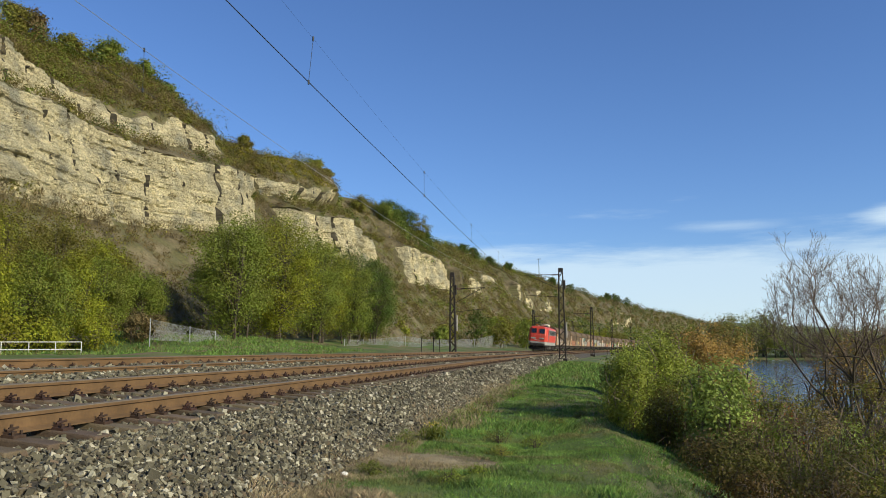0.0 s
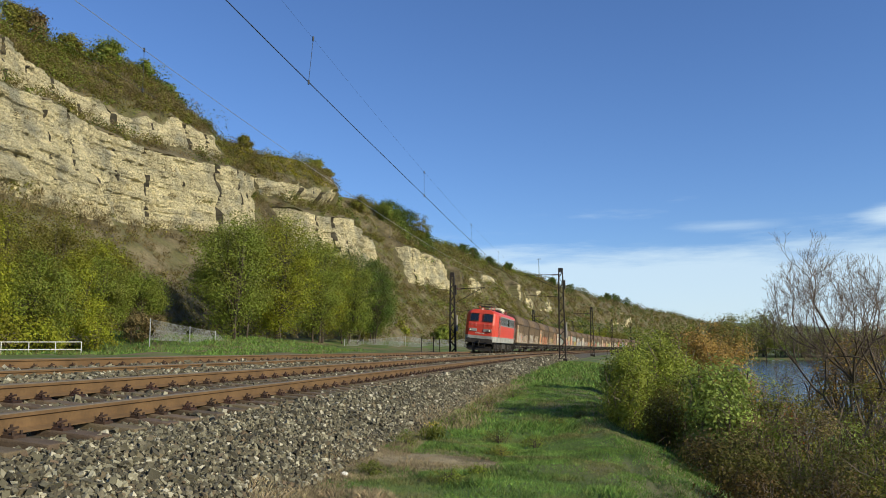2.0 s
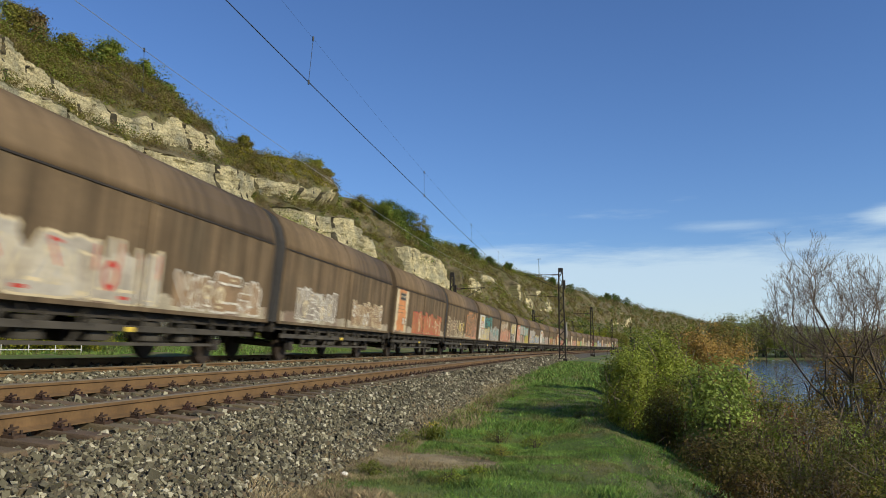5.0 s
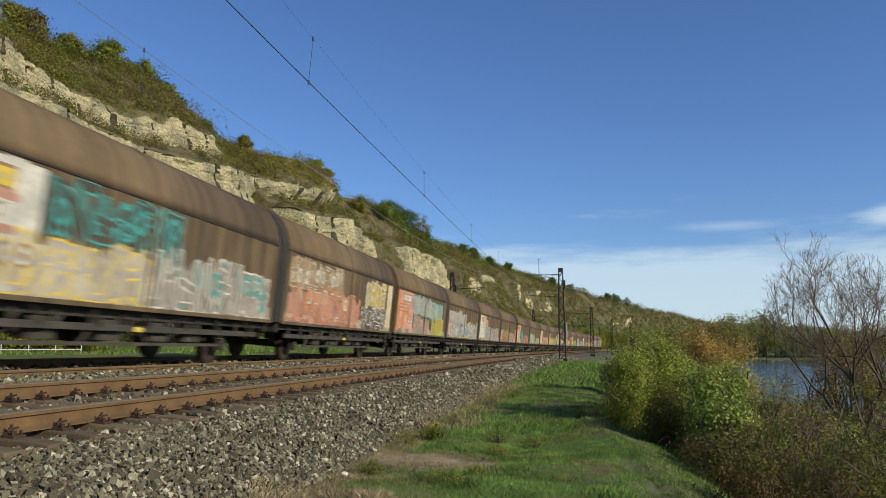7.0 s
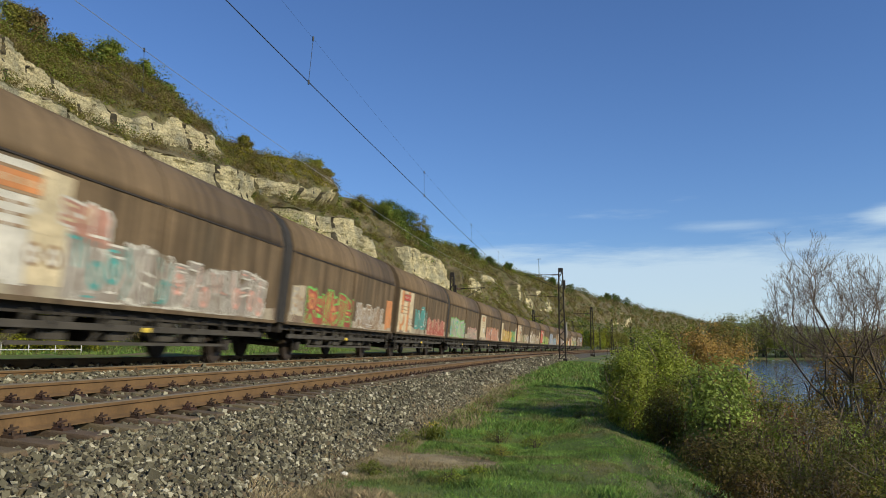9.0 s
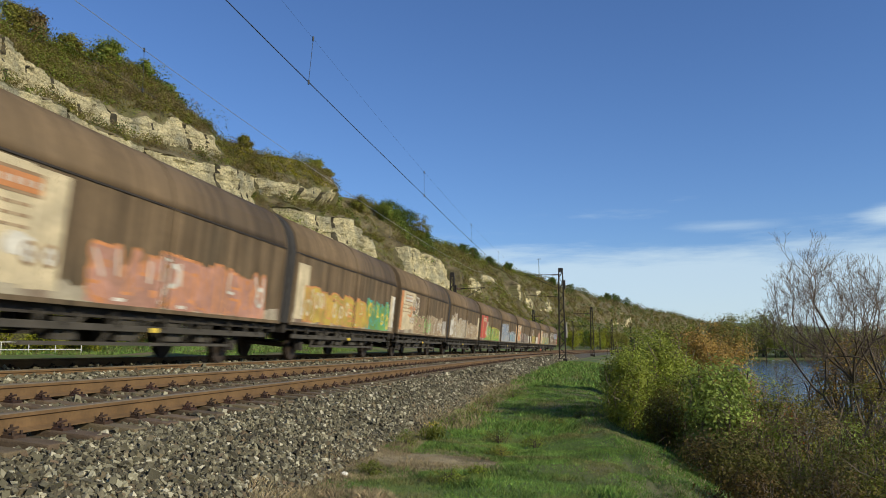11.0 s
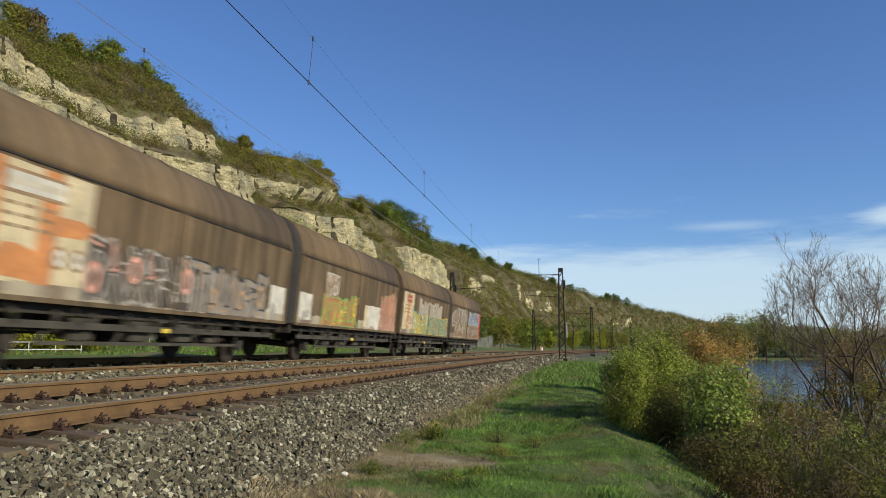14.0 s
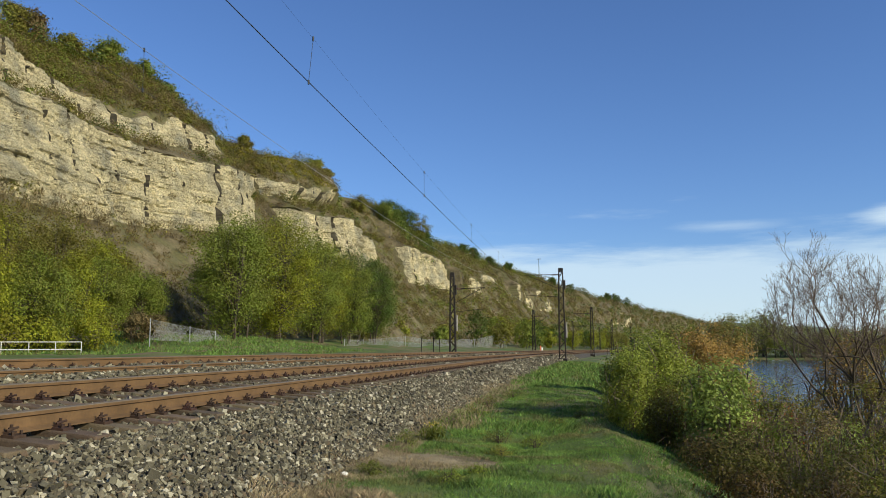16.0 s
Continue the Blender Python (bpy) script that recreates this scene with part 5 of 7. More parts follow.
def lattice_mast(m, height, w0, w1, label, arm=0.0, arm_z=8.0, feeder=False):
    """Four angle legs drawn together upwards, with zigzag bracing on each face."""
    top = empty("catenary_mast", m, label, "catenary mast", "masts along the line")
    bays = int(height / 0.62)
    pts = lambda k: (w0 + (w1 - w0) * k / bays) / 2
    for sx in (-1, 1):
        for sy in (-1, 1):
            bm = bmesh.new()
            a, b = Vector((sx * w0 / 2, sy * w0 / 2 * 0.8, 0)), Vector((sx * w1 / 2, sy * w1 / 2 * 0.8, height))
            rod(bm, a, b, 0.088, 0.075, n=4)
            part("leg", bm, M_MAST, top)
    for face in range(4):
        bm = bmesh.new()
        for k in range(bays):
            p, q = pts(k), pts(k + 1)
            z0, z1 = height * k / bays, height * (k + 1) / bays
            sg = 1 if k % 2 else -1
            if face < 2:
                e = 1 if face else -1
                rod(bm, (sg * p, e * p * 0.8, z0), (-sg * q, e * q * 0.8, z1), 0.036, n=4)
            else:
                e = 1 if face == 3 else -1
                rod(bm, (e * p, sg * p * 0.8, z0), (e * q, -sg * q * 0.8, z1), 0.036, n=4)
        part("bracing", bm, M_MAST, top)
    bm = bmesh.new()
    box(bm, -w1 / 2 - 0.05, w1 / 2 + 0.05, -w1 / 2, w1 / 2, height - 0.05, height + 0.4, 0.02)
    part("cap", bm, M_MAST, top)
    bm = bmesh.new()
    box(bm, -w0 * 0.75, w0 * 0.75, -w0 * 0.7, w0 * 0.7, -1.2, 0.12, 0.04)
    part("foundation", bm, M_MAST, top, "dark weathered footing")
    if arm:
        bm = bmesh.new()
        e = 1 if arm > 0 else -1
        rod(bm, (0, 0, arm_z), (arm, 0, arm_z + 0.05), 0.04, n=8)
        rod(bm, (0, 0, arm_z - 1.6), (arm * 0.9, 0, arm_z), 0.03, n=8)
        br = part("cantilever_arm", bm, M_MAST, top)
        bm = bmesh.new()
        for k in range(6):
            rod(bm, (e * (0.35 + k * 0.1), 0, arm_z), (e * (0.41 + k * 0.1), 0, arm_z), 0.10, 0.07, n=10)
        part("insulator", bm, M_INSUL, br)
        bm = bmesh.new()
        rod(bm, (0, 0, arm_z - 2.4), (arm * 0.95, 0, arm_z - 2.1), 0.025, n=6)
        part("steady_arm", bm, M_MAST, br)
    if feeder:
        bm = bmesh.new()
        rod(bm, (w0 * 0.65, 0.3, 2.3), (w0 * 0.65, 0.3, 3.9), 0.11, n=8)
        part("counterweight", bm, M_CONCRETE, top, "grey concrete counterweight")
        bm = bmesh.new()
        box(bm, w1 * 0.5, w1 * 0.5 + 0.28, -0.15, 0.15, height - 1.9, height - 0.9, 0.02)
        part("switch_box", bm, M_MAST, top)
    return top


def build_masts():
    # near side, then far side; the lowest metre stands in the embankment
    lattice_mast(place(88, 2.75, -0.62), 9.3, 0.66, 0.40, "dark lattice steel mast beside the near track", -3.9, 9.0, True)
    lattice_mast(place(158, 3.0, -0.6), 8.6, 0.6, 0.34, "dark lattice steel mast beside the near track", -3.4, 7.8)
    lattice_mast(place(226, 3.0, -0.6), 8.6, 0.6, 0.34, "dark lattice steel mast beside the near track", -3.4, 7.8)
    lattice_mast(place(300, 3.0, -0.6), 8.6, 0.6, 0.34, "dark lattice steel mast beside the near track", -3.4, 7.8)
    lattice_mast(place(82.5, -8.0, 0.1), 7.9, 0.56, 0.34, "dark lattice steel mast beyond the far track", 3.4, 6.6, True)
    lattice_mast(place(150, -7.0, 0.1), 7.2, 0.5, 0.3, "slender lattice mast beyond the far track", 3.0, 6.4)
    lattice_mast(place(222, -7.0, 0.1), 7.6, 0.5, 0.3, "slender lattice mast beyond the far track", 3.0, 6.4)
    lattice_mast(place(292, -7.0, 0.1), 7.6, 0.5, 0.3, "slender lattice mast beyond the far track", 3.0, 6.4)
    # pole on the hill's crest
    z = float(hill_crest(np.array([440.0]))[0])
    m = place(440, -61, z - 0.5)
    top = empty("power_pole", m, "slender pole with a crossbar on the hilltop", "power pole")
    bm = bmesh.new()
    rod(bm, (0, 0, 0), (0, 0, 11.0), 0.16, 0.12, n=8)
    part("pole", bm, M_MAST, top)
    bm = bmesh.new()
    box(bm, -1.1, 1.1, -0.1, 0.1, 10.6, 10.85)
    part("crossbar", bm, M_MAST, top)


def wire_mesh(name, pts, r, mat):
    s = [(*pts[i], *pts[i + 1], r, r) for i in range(len(pts) - 1)]
    v, f = tubes(s, 6)
    return mesh_from(name, v, f, (mat,), True)


def line_point(far, s, z, stagger=0.0):
    return (track_pose(s, far) @ Vector((stagger, 0, z)))[:]


def hang(s):
    """Height of the messenger wire, lowest at mid-span."""
    u = (s - 33 + 35) / 70.0
    return WIRE_Z + 0.80 + 0.9 * (2 * (u - math.floor(u)) - 1) ** 2 * (1 if s > 68 or s < -2 else 0.35)


def build_wires():
    for far in (False, True):
        top = empty("overhead_line", Matrix(), "overhead contact line with droppers above the %s track" % ("far" if far else "near"), "overhead line", "overhead lines")
        mast = (-52, 18, 88, 158, 226, 300, 370) if not far else (-58, 12, 82.5, 150, 222, 292, 362)
        c, w = [], []
        for a, b in zip(mast, mast[1:]):
            for k in range(14):
                u = k / 14
                s = a + (b - a) * u
                st = 0.0 if far else -0.10 * min(1.3, max(0.0, (26 - s) / 14))
                c.append(line_point(far, s, WIRE_Z, st))
                w.append(line_point(far, s, hang(s), -0.09))
        r = 0.007 if not far else 0.001
        part("contact_wire", wire_mesh("contact_wire", c, r + 0.002, M_WIRE), None, top)
        # the far messenger wire takes the pale copy, as if the sun caught it
        part("messenger_wire", wire_mesh("messenger_wire", w, 0.0018 if not far else 0.006, M_WIRE if not far else M_WIRE_SUNLIT), None, top)
        for k in range(20):
            s = 2.95 + 12.0 * k if not far else 4.1 + 11.4 * k
            st = 0.0 if far else -0.10 * min(1.3, max(0.0, (26 - s) / 14))
            h = hang(s)
            part("dropper", wire_mesh("dropper", [line_point(far, s, WIRE_Z, st), line_point(far, s, h, -0.09)], 0.005, M_WIRE), None, top)
            for q in ((WIRE_Z, st), (h, -0.09)):
                bm = bmesh.new()
                p = Vector(line_point(far, s, q[0], q[1]))
                rod(bm, p - Vector((0, 0, 0.045)), p + Vector((0, 0, 0.045)), 0.02, n=6)
                part("clamp", bm, M_WIRE, top)


build_masts()
build_wires()


# ---- fences ----
def build_railing():
    top = empty("railing", Matrix(), "white painted tubular railing on the grass", "railing")
    a, b = np.array([-42.1, 31.0]), np.array([-28.05, 44.5])
    n = 15
    for k in range(n):
        p = a + (b - a) * k / (n - 1)
        z = 0.30
        bm = bmesh.new()
        rod(bm, (p[0], p[1], -0.6), (p[0], p[1], z + 0.80), 0.024, n=8)
        part("post", bm, M_WHITE, top)
    for h in (0.36, 0.79):
        bm = bmesh.new()
        rod(bm, (a[0], a[1], 0.30 + h), (b[0], b[1], 0.30 + h), 0.022, n=8)
        part("rail", bm, M_WHITE, top)


M_NET = material("wire_netting", (0.31, 0.32, 0.31), 0.6, 0.3, var=0.15)


def build_net_fence(stations, label, step):
    """Netting of fine wires between posts; stations: s, o, bottom, top."""
    top = empty("net_fence", Matrix(), label, "net fence", "net fences below the cliff")
    P = []
    for s, o, z0, z1 in stations:
        x, y = on_line(s, o)
        P.append((float(x), float(y), z0, z1))
        bm = bmesh.new()
        rod(bm, (float(x), float(y), z0 - 0.5), (float(x), float(y), z1 + 0.08), 0.035, n=6)
        part("post", bm, M_GALV, top)
    segs = []
    for (xa, ya, a0, a1), (xb, yb, b0, b1) in zip(P, P[1:]):
        n = max(2, int(math.hypot(xb - xa, yb - ya) / step))
        for k in range(-n, n):
            for d in (1, -1):
                u0, u1 = k / n, (k + n * 0.25) / n
                if d < 0:
                    u0, u1 = u1, u0
                lo, hi = max(0, min(u0, u1)), min(1, max(u0, u1))
                if u0 < 0 or u1 < 0 or u0 > 1 or u1 > 1:
                    continue
                q = lambda u, t: (xa + (xb - xa) * u, ya + (yb - ya) * u, (a0 + (b0 - a0) * u) * (1 - t) + (a1 + (b1 - a1) * u) * t)
                segs.append((*q(u0, 0), *q(u1, 1), 0.006, 0.006))
        for t in (0.0, 0.5, 1.0):
            segs.append((xa, ya, a0 * (1 - t) + a1 * t, xb, yb, b0 * (1 - t) + b1 * t, 0.008, 0.008))
    v, f = tubes(segs, 4)
    part("netting", mesh_from("netting", v, f, (M_NET,)), None, top, "sagging grey wire netting")


build_railing()
build_net_fence(((53.0, -24.2, 1.35, 2.75), (58.5, -24.1, 1.25, 2.35), (62.5, -24.0, 1.1, 2.1), (64.0, -23.6, 1.0, 1.2)), "sagging wire net fence on the grass bank", 0.10)
build_net_fence(((92.5, -22.9, 0.35, 1.8), (100, -22.9, 0.5, 1.85), (110, -22.9, 0.5, 2.2), (120, -22.8, 0.5, 2.6), (135, -22.7, 0.5, 2.3), (150, -22.4, 0.6, 2.4), (170, -22.2, 0.7, 2.8), (192, -22, 0.8, 4.0), (206, -22, 1.3, 4.6)), "long wire net fence below the scrub slope", 0.16)


def build_small():
    for i, (s, o, h) in enumerate(((92.5, -13.6, 1.6), (93.5, -12.4, 1.6), (96.0, -12.2, 1.6))):
        m = at_ground(s, o, 0.3)
        top = empty("iron_post", m, "short dark iron post beside the line", "post", "iron posts beside the line")
        bm = bmesh.new()
        rod(bm, (0, 0, 0), (0, 0, h + 0.3), 0.05, n=6)
        part("shaft", bm, M_MAST, top)
        bm = bmesh.new()
        box(bm, -0.07, 0.07, -0.07, 0.07, h + 0.28, h + 0.34)
        part("head", bm, M_MAST, top)
    top = empty("shunt_sign", at_ground(176, -9.0, 0.2), "small red and white trackside marker", "sign")
    bm = bmesh.new()
    rod(bm, (0, 0, 0), (0, 0, 1.2), 0.04, n=6)
    part("post", bm, M_GALV, top)
    bm = bmesh.new()
    box(bm, -0.45, 0.0, -0.03, 0.03, 0.5, 1.5, 0.01)
    part("red_plate", bm, PAINT_RED, top)
    bm = bmesh.new()
    box(bm, 0.25, 0.7, -0.03, 0.03, 0.3, 1.1, 0.01)
    part("white_plate", bm, M_WHITE, top)


PAINT_RED = material("red_plate_paint", (0.5, 0.12, 0.06), 0.6)
build_small()

# ---- the freight train ----
M_RED = material("loco_red", (0.57, 0.056, 0.030), 0.42, var=0.10, scale=1.2, fine=14, second=(0.50, 0.075, 0.04), mask=(0.5, 0.75))
M_LGREY = material("loco_grey", (0.33, 0.33, 0.30), 0.55, var=0.2, scale=2.0, fine=20, second=(0.20, 0.18, 0.15), mask=(0.52, 0.75))
M_CREAM = material("cream_paint", (0.72, 0.66, 0.48), 0.5, var=0.12)
M_DARK = material("grimy_underframe", (0.035, 0.030, 0.026), 0.8, 0.1, var=0.4, scale=3, fine=20)
M_FRAME = material("dusty_solebar", (0.055, 0.049, 0.04), 0.8, var=0.35, scale=2, fine=18)
M_STEEL = material("wheel_steel", (0.06, 0.045, 0.035), 0.6, 0.5, var=0.3)
M_TREAD = material("bright_tread", (0.45, 0.43, 0.4), 0.3, 0.9, var=0.1)
M_ROOFDARK = material("roof_soot", (0.06, 0.05, 0.045), 0.8, var=0.35, scale=2)
M_GLASS = material("dark_glass", (0.012, 0.016, 0.02), 0.08, var=0.1, spec=0.8)
M_SLAT = material("grille_grey", (0.36, 0.37, 0.35), 0.5, 0.3, var=0.15)
M_VENT = material("vent_dark", (0.10, 0.115, 0.115), 0.35, 0.3, var=0.2)
M_BROWN = material("wagon_brown", (0.122, 0.089, 0.056), 0.8, var=0.18, scale=0.9, fine=9, second=(0.10, 0.078, 0.052), mask=(0.45, 0.7), spec=0.15)
M_BROWN_ROOF = material("wagon_roof_brown", (0.135, 0.097, 0.060), 0.78, var=0.16, scale=0.7, fine=7, second=(0.125, 0.092, 0.060), mask=(0.45, 0.7), spec=0.15)


def streaks(mt, amount):
    """Upright rain and rust streaks down a wagon's side."""
    nt = mt.node_tree
    N, L = nt.nodes.new, nt.links.new
    bs = nt.nodes["Principled BSDF"]
    tc, mp, no, cr, m = N("ShaderNodeTexCoord"), N("ShaderNodeMapping"), N("ShaderNodeTexNoise"), N("ShaderNodeValToRGB"), N("ShaderNodeMix")
    mp.inputs["Scale"].default_value = (0.2, 3.2, 0.22)
    no.inputs["Scale"].default_value, no.inputs["Detail"].default_value = 1.3, 7
    e = cr.color_ramp.elements
    e[0].position, e[0].color = 0.34, (1 - amount, 1 - amount, 1 - amount, 1)
    e[1].position, e[1].color = 0.66, (1 + amount, 1 + 0.9 * amount, 1 + 0.75 * amount, 1)
    m.data_type, m.blend_type = "RGBA", "MULTIPLY"
    m.inputs["Factor"].default_value = 1.0
    L(tc.outputs["Object"], mp.inputs[0])
    L(mp.outputs[0], no.inputs["Vector"])
    L(no.outputs["Fac"], cr.inputs[0])
    L(bs.inputs["Base Color"].links[0].from_socket, m.inputs[6])
    L(cr.outputs[0], m.inputs[7])
    L(m.outputs[2], bs.inputs["Base Color"])


streaks(M_BROWN, 0.42)
streaks(M_BROWN_ROOF, 0.25)
M_SEAM = material("seam_black", (0.03, 0.024, 0.02), 0.8)
M_RUBBER = material("bellows_black", (0.028, 0.026, 0.025), 0.8, var=0.3, scale=6)
M_LAMP = material("lamp_glass", (0.50, 0.46, 0.38), 0.12, var=0.05)
M_LAMP.node_tree.nodes["Principled BSDF"].inputs["Emission Color"].default_value = (1.0, 0.85, 0.6, 1)
M_LAMP.node_tree.nodes["Principled BSDF"].inputs["Emission Strength"].default_value = 0.3
COLOURS = dict(
    white=(0.54, 0.52, 0.46), cream=(0.52, 0.44, 0.29), orange=(0.50, 0.215, 0.085), red=(0.42, 0.06, 0.045), teal=(0.06, 0.30, 0.28), green=(0.14, 0.42, 0.09),
    yellow=(0.62, 0.46, 0.07), blue=(0.20, 0.32, 0.50), grey=(0.33, 0.31, 0.28), black=(0.03, 0.035, 0.04), tan=(0.33, 0.22, 0.13), pink=(0.55, 0.28, 0.22))
PAINT = {n: material("paint_" + n, c, 0.6, var=0.22, scale=2.2, fine=12, second=tuple(v * 0.6 + 0.04 for v in c), mask=(0.52, 0.8), spec=0.2) for n, c in COLOURS.items()}
FADED = {n: material("faded_" + n, tuple(v * 0.62 + b * 0.38 for v, b in zip(c, (0.14, 0.10, 0.065))), 0.7, var=0.25, scale=1.8, fine=10, second=tuple(v * 0.3 + b * 0.7 for v, b in zip(c, (0.14, 0.10, 0.065))), mask=(0.48, 0.72), spec=0.2)
         for n, c in COLOURS.items()}

M_WASH = material("faded_wash", (0.34, 0.30, 0.22), 0.7, var=0.3, scale=1.6, fine=12, second=(0.17, 0.12, 0.085), mask=(0.42, 0.6))
SPEED, S_FRONT, UNIT, LOCO_BODY, FIRST_GAP, UNITS = 27.195, 127.23, 13.672, 15.19, 1.37, 22
movers = []     # thing, distance of its middle behind the front of the engine


def profile_shell(bm, half, ys, scale_of, shift_of, mat_of, cap=True):
    """Loft a symmetric x-z outline along y; half runs from bottom to the roof's middle on the +x side."""
    full = [(x, z) for x, z in half] + [(-x, z) for x, z in half[-2::-1]]
    rings = []
    for i, y in enumerate(ys):
        rings.append([bm.verts.new((x * scale_of(i, z), y + shift_of(i, z), z)) for x, z in full])
    n = len(full)
    for i in range(len(ys) - 1):
        for j in range(n - 1):
            f = bm.faces.new((rings[i][j], rings[i + 1][j], rings[i + 1][j + 1], rings[i][j + 1]))
            f.material_index = mat_of(j if j < n // 2 else n - 2 - j)
    if cap:
        for r in (rings[0], rings[-1]):
            for j in range(n // 2):
                a, b, c, d = r[j], r[j + 1], r[n - 2 - j], r[n - 1 - j]
                vs = (a, b, d) if c is b else ((a, b, c, d) if j + 1 != n - 2 - j else (a, b, d))
                f = bm.faces.new(vs)
                f.material_index = mat_of(j)
    bmesh.ops.recalc_face_normals(bm, faces=bm.faces[:])


def wheelset_mesh(r):
    bm = bmesh.new()
    for sx in (-0.7535, 0.7535):
        rod(bm, (sx - 0.06, 0, r), (sx + 0.06, 0, r), r, n=28, mat=0)
        rod(bm, (sx - 0.085 if sx > 0 else sx + 0.085, 0, r), (sx, 0, r), r + 0.03, n=28, mat=0)
        rod(bm, (sx + 0.05 * (1 if sx > 0 else -1), 0, r), (sx + 0.075 * (1 if sx > 0 else -1), 0, r), r * 0.8, r * 0.3, n=20, mat=0)
    rod(bm, (-1.02, 0, r), (1.02, 0, r), 0.085, n=10, mat=0)
    return bm_mesh("wheelset", bm, [M_STEEL, M_TREAD])


def buffer_mesh():
    bm = bmesh.new()
    rod(bm, (0, 0.0, 0), (0, -0.34, 0), 0.11, 0.09, n=12)
    rod(bm, (0, -0.34, 0), (0, -0.60, 0), 0.065, n=10)
    rod(bm, (0, -0.60, 0), (0, -0.645, 0), 0.225, 0.21, n=18)
    return bm_mesh("buffer", bm, M_DARK)


MESH = dict(wheel_w=wheelset_mesh(0.46), wheel_l=wheelset_mesh(0.625), buffer=buffer_mesh())


def build_loco():
    top = empty("electric_locomotive", Matrix(), "red electric locomotive with a pale grey skirt", "locomotive")
    H = LOCO_BODY / 2
    half = [(1.44, 0.98), (1.50, 1.02), (1.50, 1.50), (1.50, 1.52), (1.50, 2.50), (1.49, 3.30), (1.44, 3.55), (1.26, 3.72), (0.85, 3.85), (0.4, 3.91), (0.0, 3.93)]
    ys = [-H, -H + 0.08, -H + 0.28, -H + 0.6, -H + 1.15, 0, H - 1.15, H - 0.6, H - 0.28, H - 0.08, H]
    sc = {0: 0.72, 1: 0.81, 2: 0.89, 3: 0.955, 10: 0.72, 9: 0.81, 8: 0.89, 7: 0.955}

    def lean(i, z):
        k = max(0.0, z - 2.45)
        k = 0.26 * k + (0.35 * (z - 3.6) if z > 3.6 else 0)
        return k if i <= 3 else (-k if i >= 7 else 0)
    bm = bmesh.new()
    profile_shell(bm, half, ys, lambda i, z: sc.get(i, 1.0) if z < 3.9 else 1.0, lean, lambda j: 1 if j < 2 else (2 if j >= 8 else 0))
    part("body", bm, [M_RED, M_LGREY, M_ROOFDARK], top, "red body with a grey lower band", smooth=False)
    # cab ends: windscreens, lamps, panels
    for e in (-1, 1):
        fy = e * H
        for sx in (-1, 1):
            bm = bmesh.new()
            y0 = lambda z: fy - e * (0.26 * max(0, z - 2.45) - 0.02) + e * 0.0
            v = [bm.verts.new((sx * x, y0(z) + e * (0.008 - 0.075 * (abs(x) - 0.6)), z)) for x, z in ((0.26, 2.84), (0.98, 2.80), (0.96, 3.40), (0.26, 3.42))]
            bm.faces.new(v)
            g = bmesh.ops.extrude_face_region(bm, geom=bm.faces[:])["geom"]
            for q in g:
                if isinstance(q, bmesh.types.BMVert):
                    q.co.y += e * 0.02
            w = part("windscreen", bm, M_GLASS, top, "dark windscreen")
            bm = bmesh.new()
            for (xa, za), (xb, zb) in (((0.22, 2.80), (1.02, 2.76)), ((1.02, 2.76), (1.0, 3.44)), ((1.0, 3.44), (0.22, 3.46)), ((0.22, 3.46), (0.22, 2.80))):
                rod(bm, (sx * xa, y0(za) + e * (0.02 - 0.075 * (xa - 0.6)), za), (sx * xb, y0(zb) + e * (0.02 - 0.075 * (xb - 0.6)), zb), 0.028, n=6)
            part("frame", bm, M_DARK, w)
            bm = bmesh.new()
            rod(bm, (sx * 0.62, y0(2.7) + e * 0.06, 2.68), (sx * 0.50, y0(3.2) + e * 0.06, 3.25), 0.012, n=5)
            part("wiper", bm, M_DARK, w)
            # lower lamp pair on a pale panel
            bm = bmesh.new()
            box(bm, sx * 0.66 - 0.36, sx * 0.66 + 0.36, fy - 0.05, fy + 0.05, 1.86, 2.12, 0.02)
            pn = part("lamp_panel", bm, M_LGREY, top, "pale grey lamp panel", smooth=False)
            bm = bmesh.new()
            rod(bm, (sx * 0.86, fy, 1.99), (sx * 0.86, fy + e * 0.13, 1.99), 0.14, 0.125, n=18)
            lp = part("headlight", bm, M_DARK, top)
            bm = bmesh.new()
            rod(bm, (sx * 0.86, fy + e * 0.125, 1.99), (sx * 0.86, fy + e * 0.14, 1.99), 0.085, n=16)
            part("lens", bm, M_LAMP, lp)
            for hx in (0.78, 0.40):
                bm = bmesh.new()
                rod(bm, (sx * hx, fy + e * 0.05, 2.30), (sx * hx, fy + e * 0.05, 2.64), 0.012, n=6)
                part("handrail", bm, M_LGREY, top)
            b = part("buffer", MESH["buffer"], None, top)
            b.matrix_local = Matrix.Translation((sx * 0.875, fy, 1.05)) @ (Matrix() if e < 0 else Matrix.Rotation(math.pi, 4, "Z"))
        bm = bmesh.new()
        box(bm, -0.16, 0.16, fy - e * 0.62 - 0.16, fy - e * 0.62 + 0.16, 3.76, 3.98, 0.04)
        tl = part("top_headlight", bm, M_RED, top)
        bm = bmesh.new()
        rod(bm, (0, fy - e * 0.46, 3.88), (0, fy - e * 0.44, 3.88), 0.085, n=16)
        part("lens", bm, M_LAMP, tl)
        # number bars
        bm = bmesh.new()
        for i in range(7):
            box(bm, -0.42 + i * 0.12, -0.34 + i * 0.12, fy - 0.012, fy + 0.012, 1.66, 1.76)
        part("number_bars", bm, PAINT["white"], top)
        # pilot: buffer beam, plough, hoses
        bm = bmesh.new()
        box(bm, -1.16, 1.16, fy - 0.10, fy + 0.10, 0.82, 1.24, 0.03)
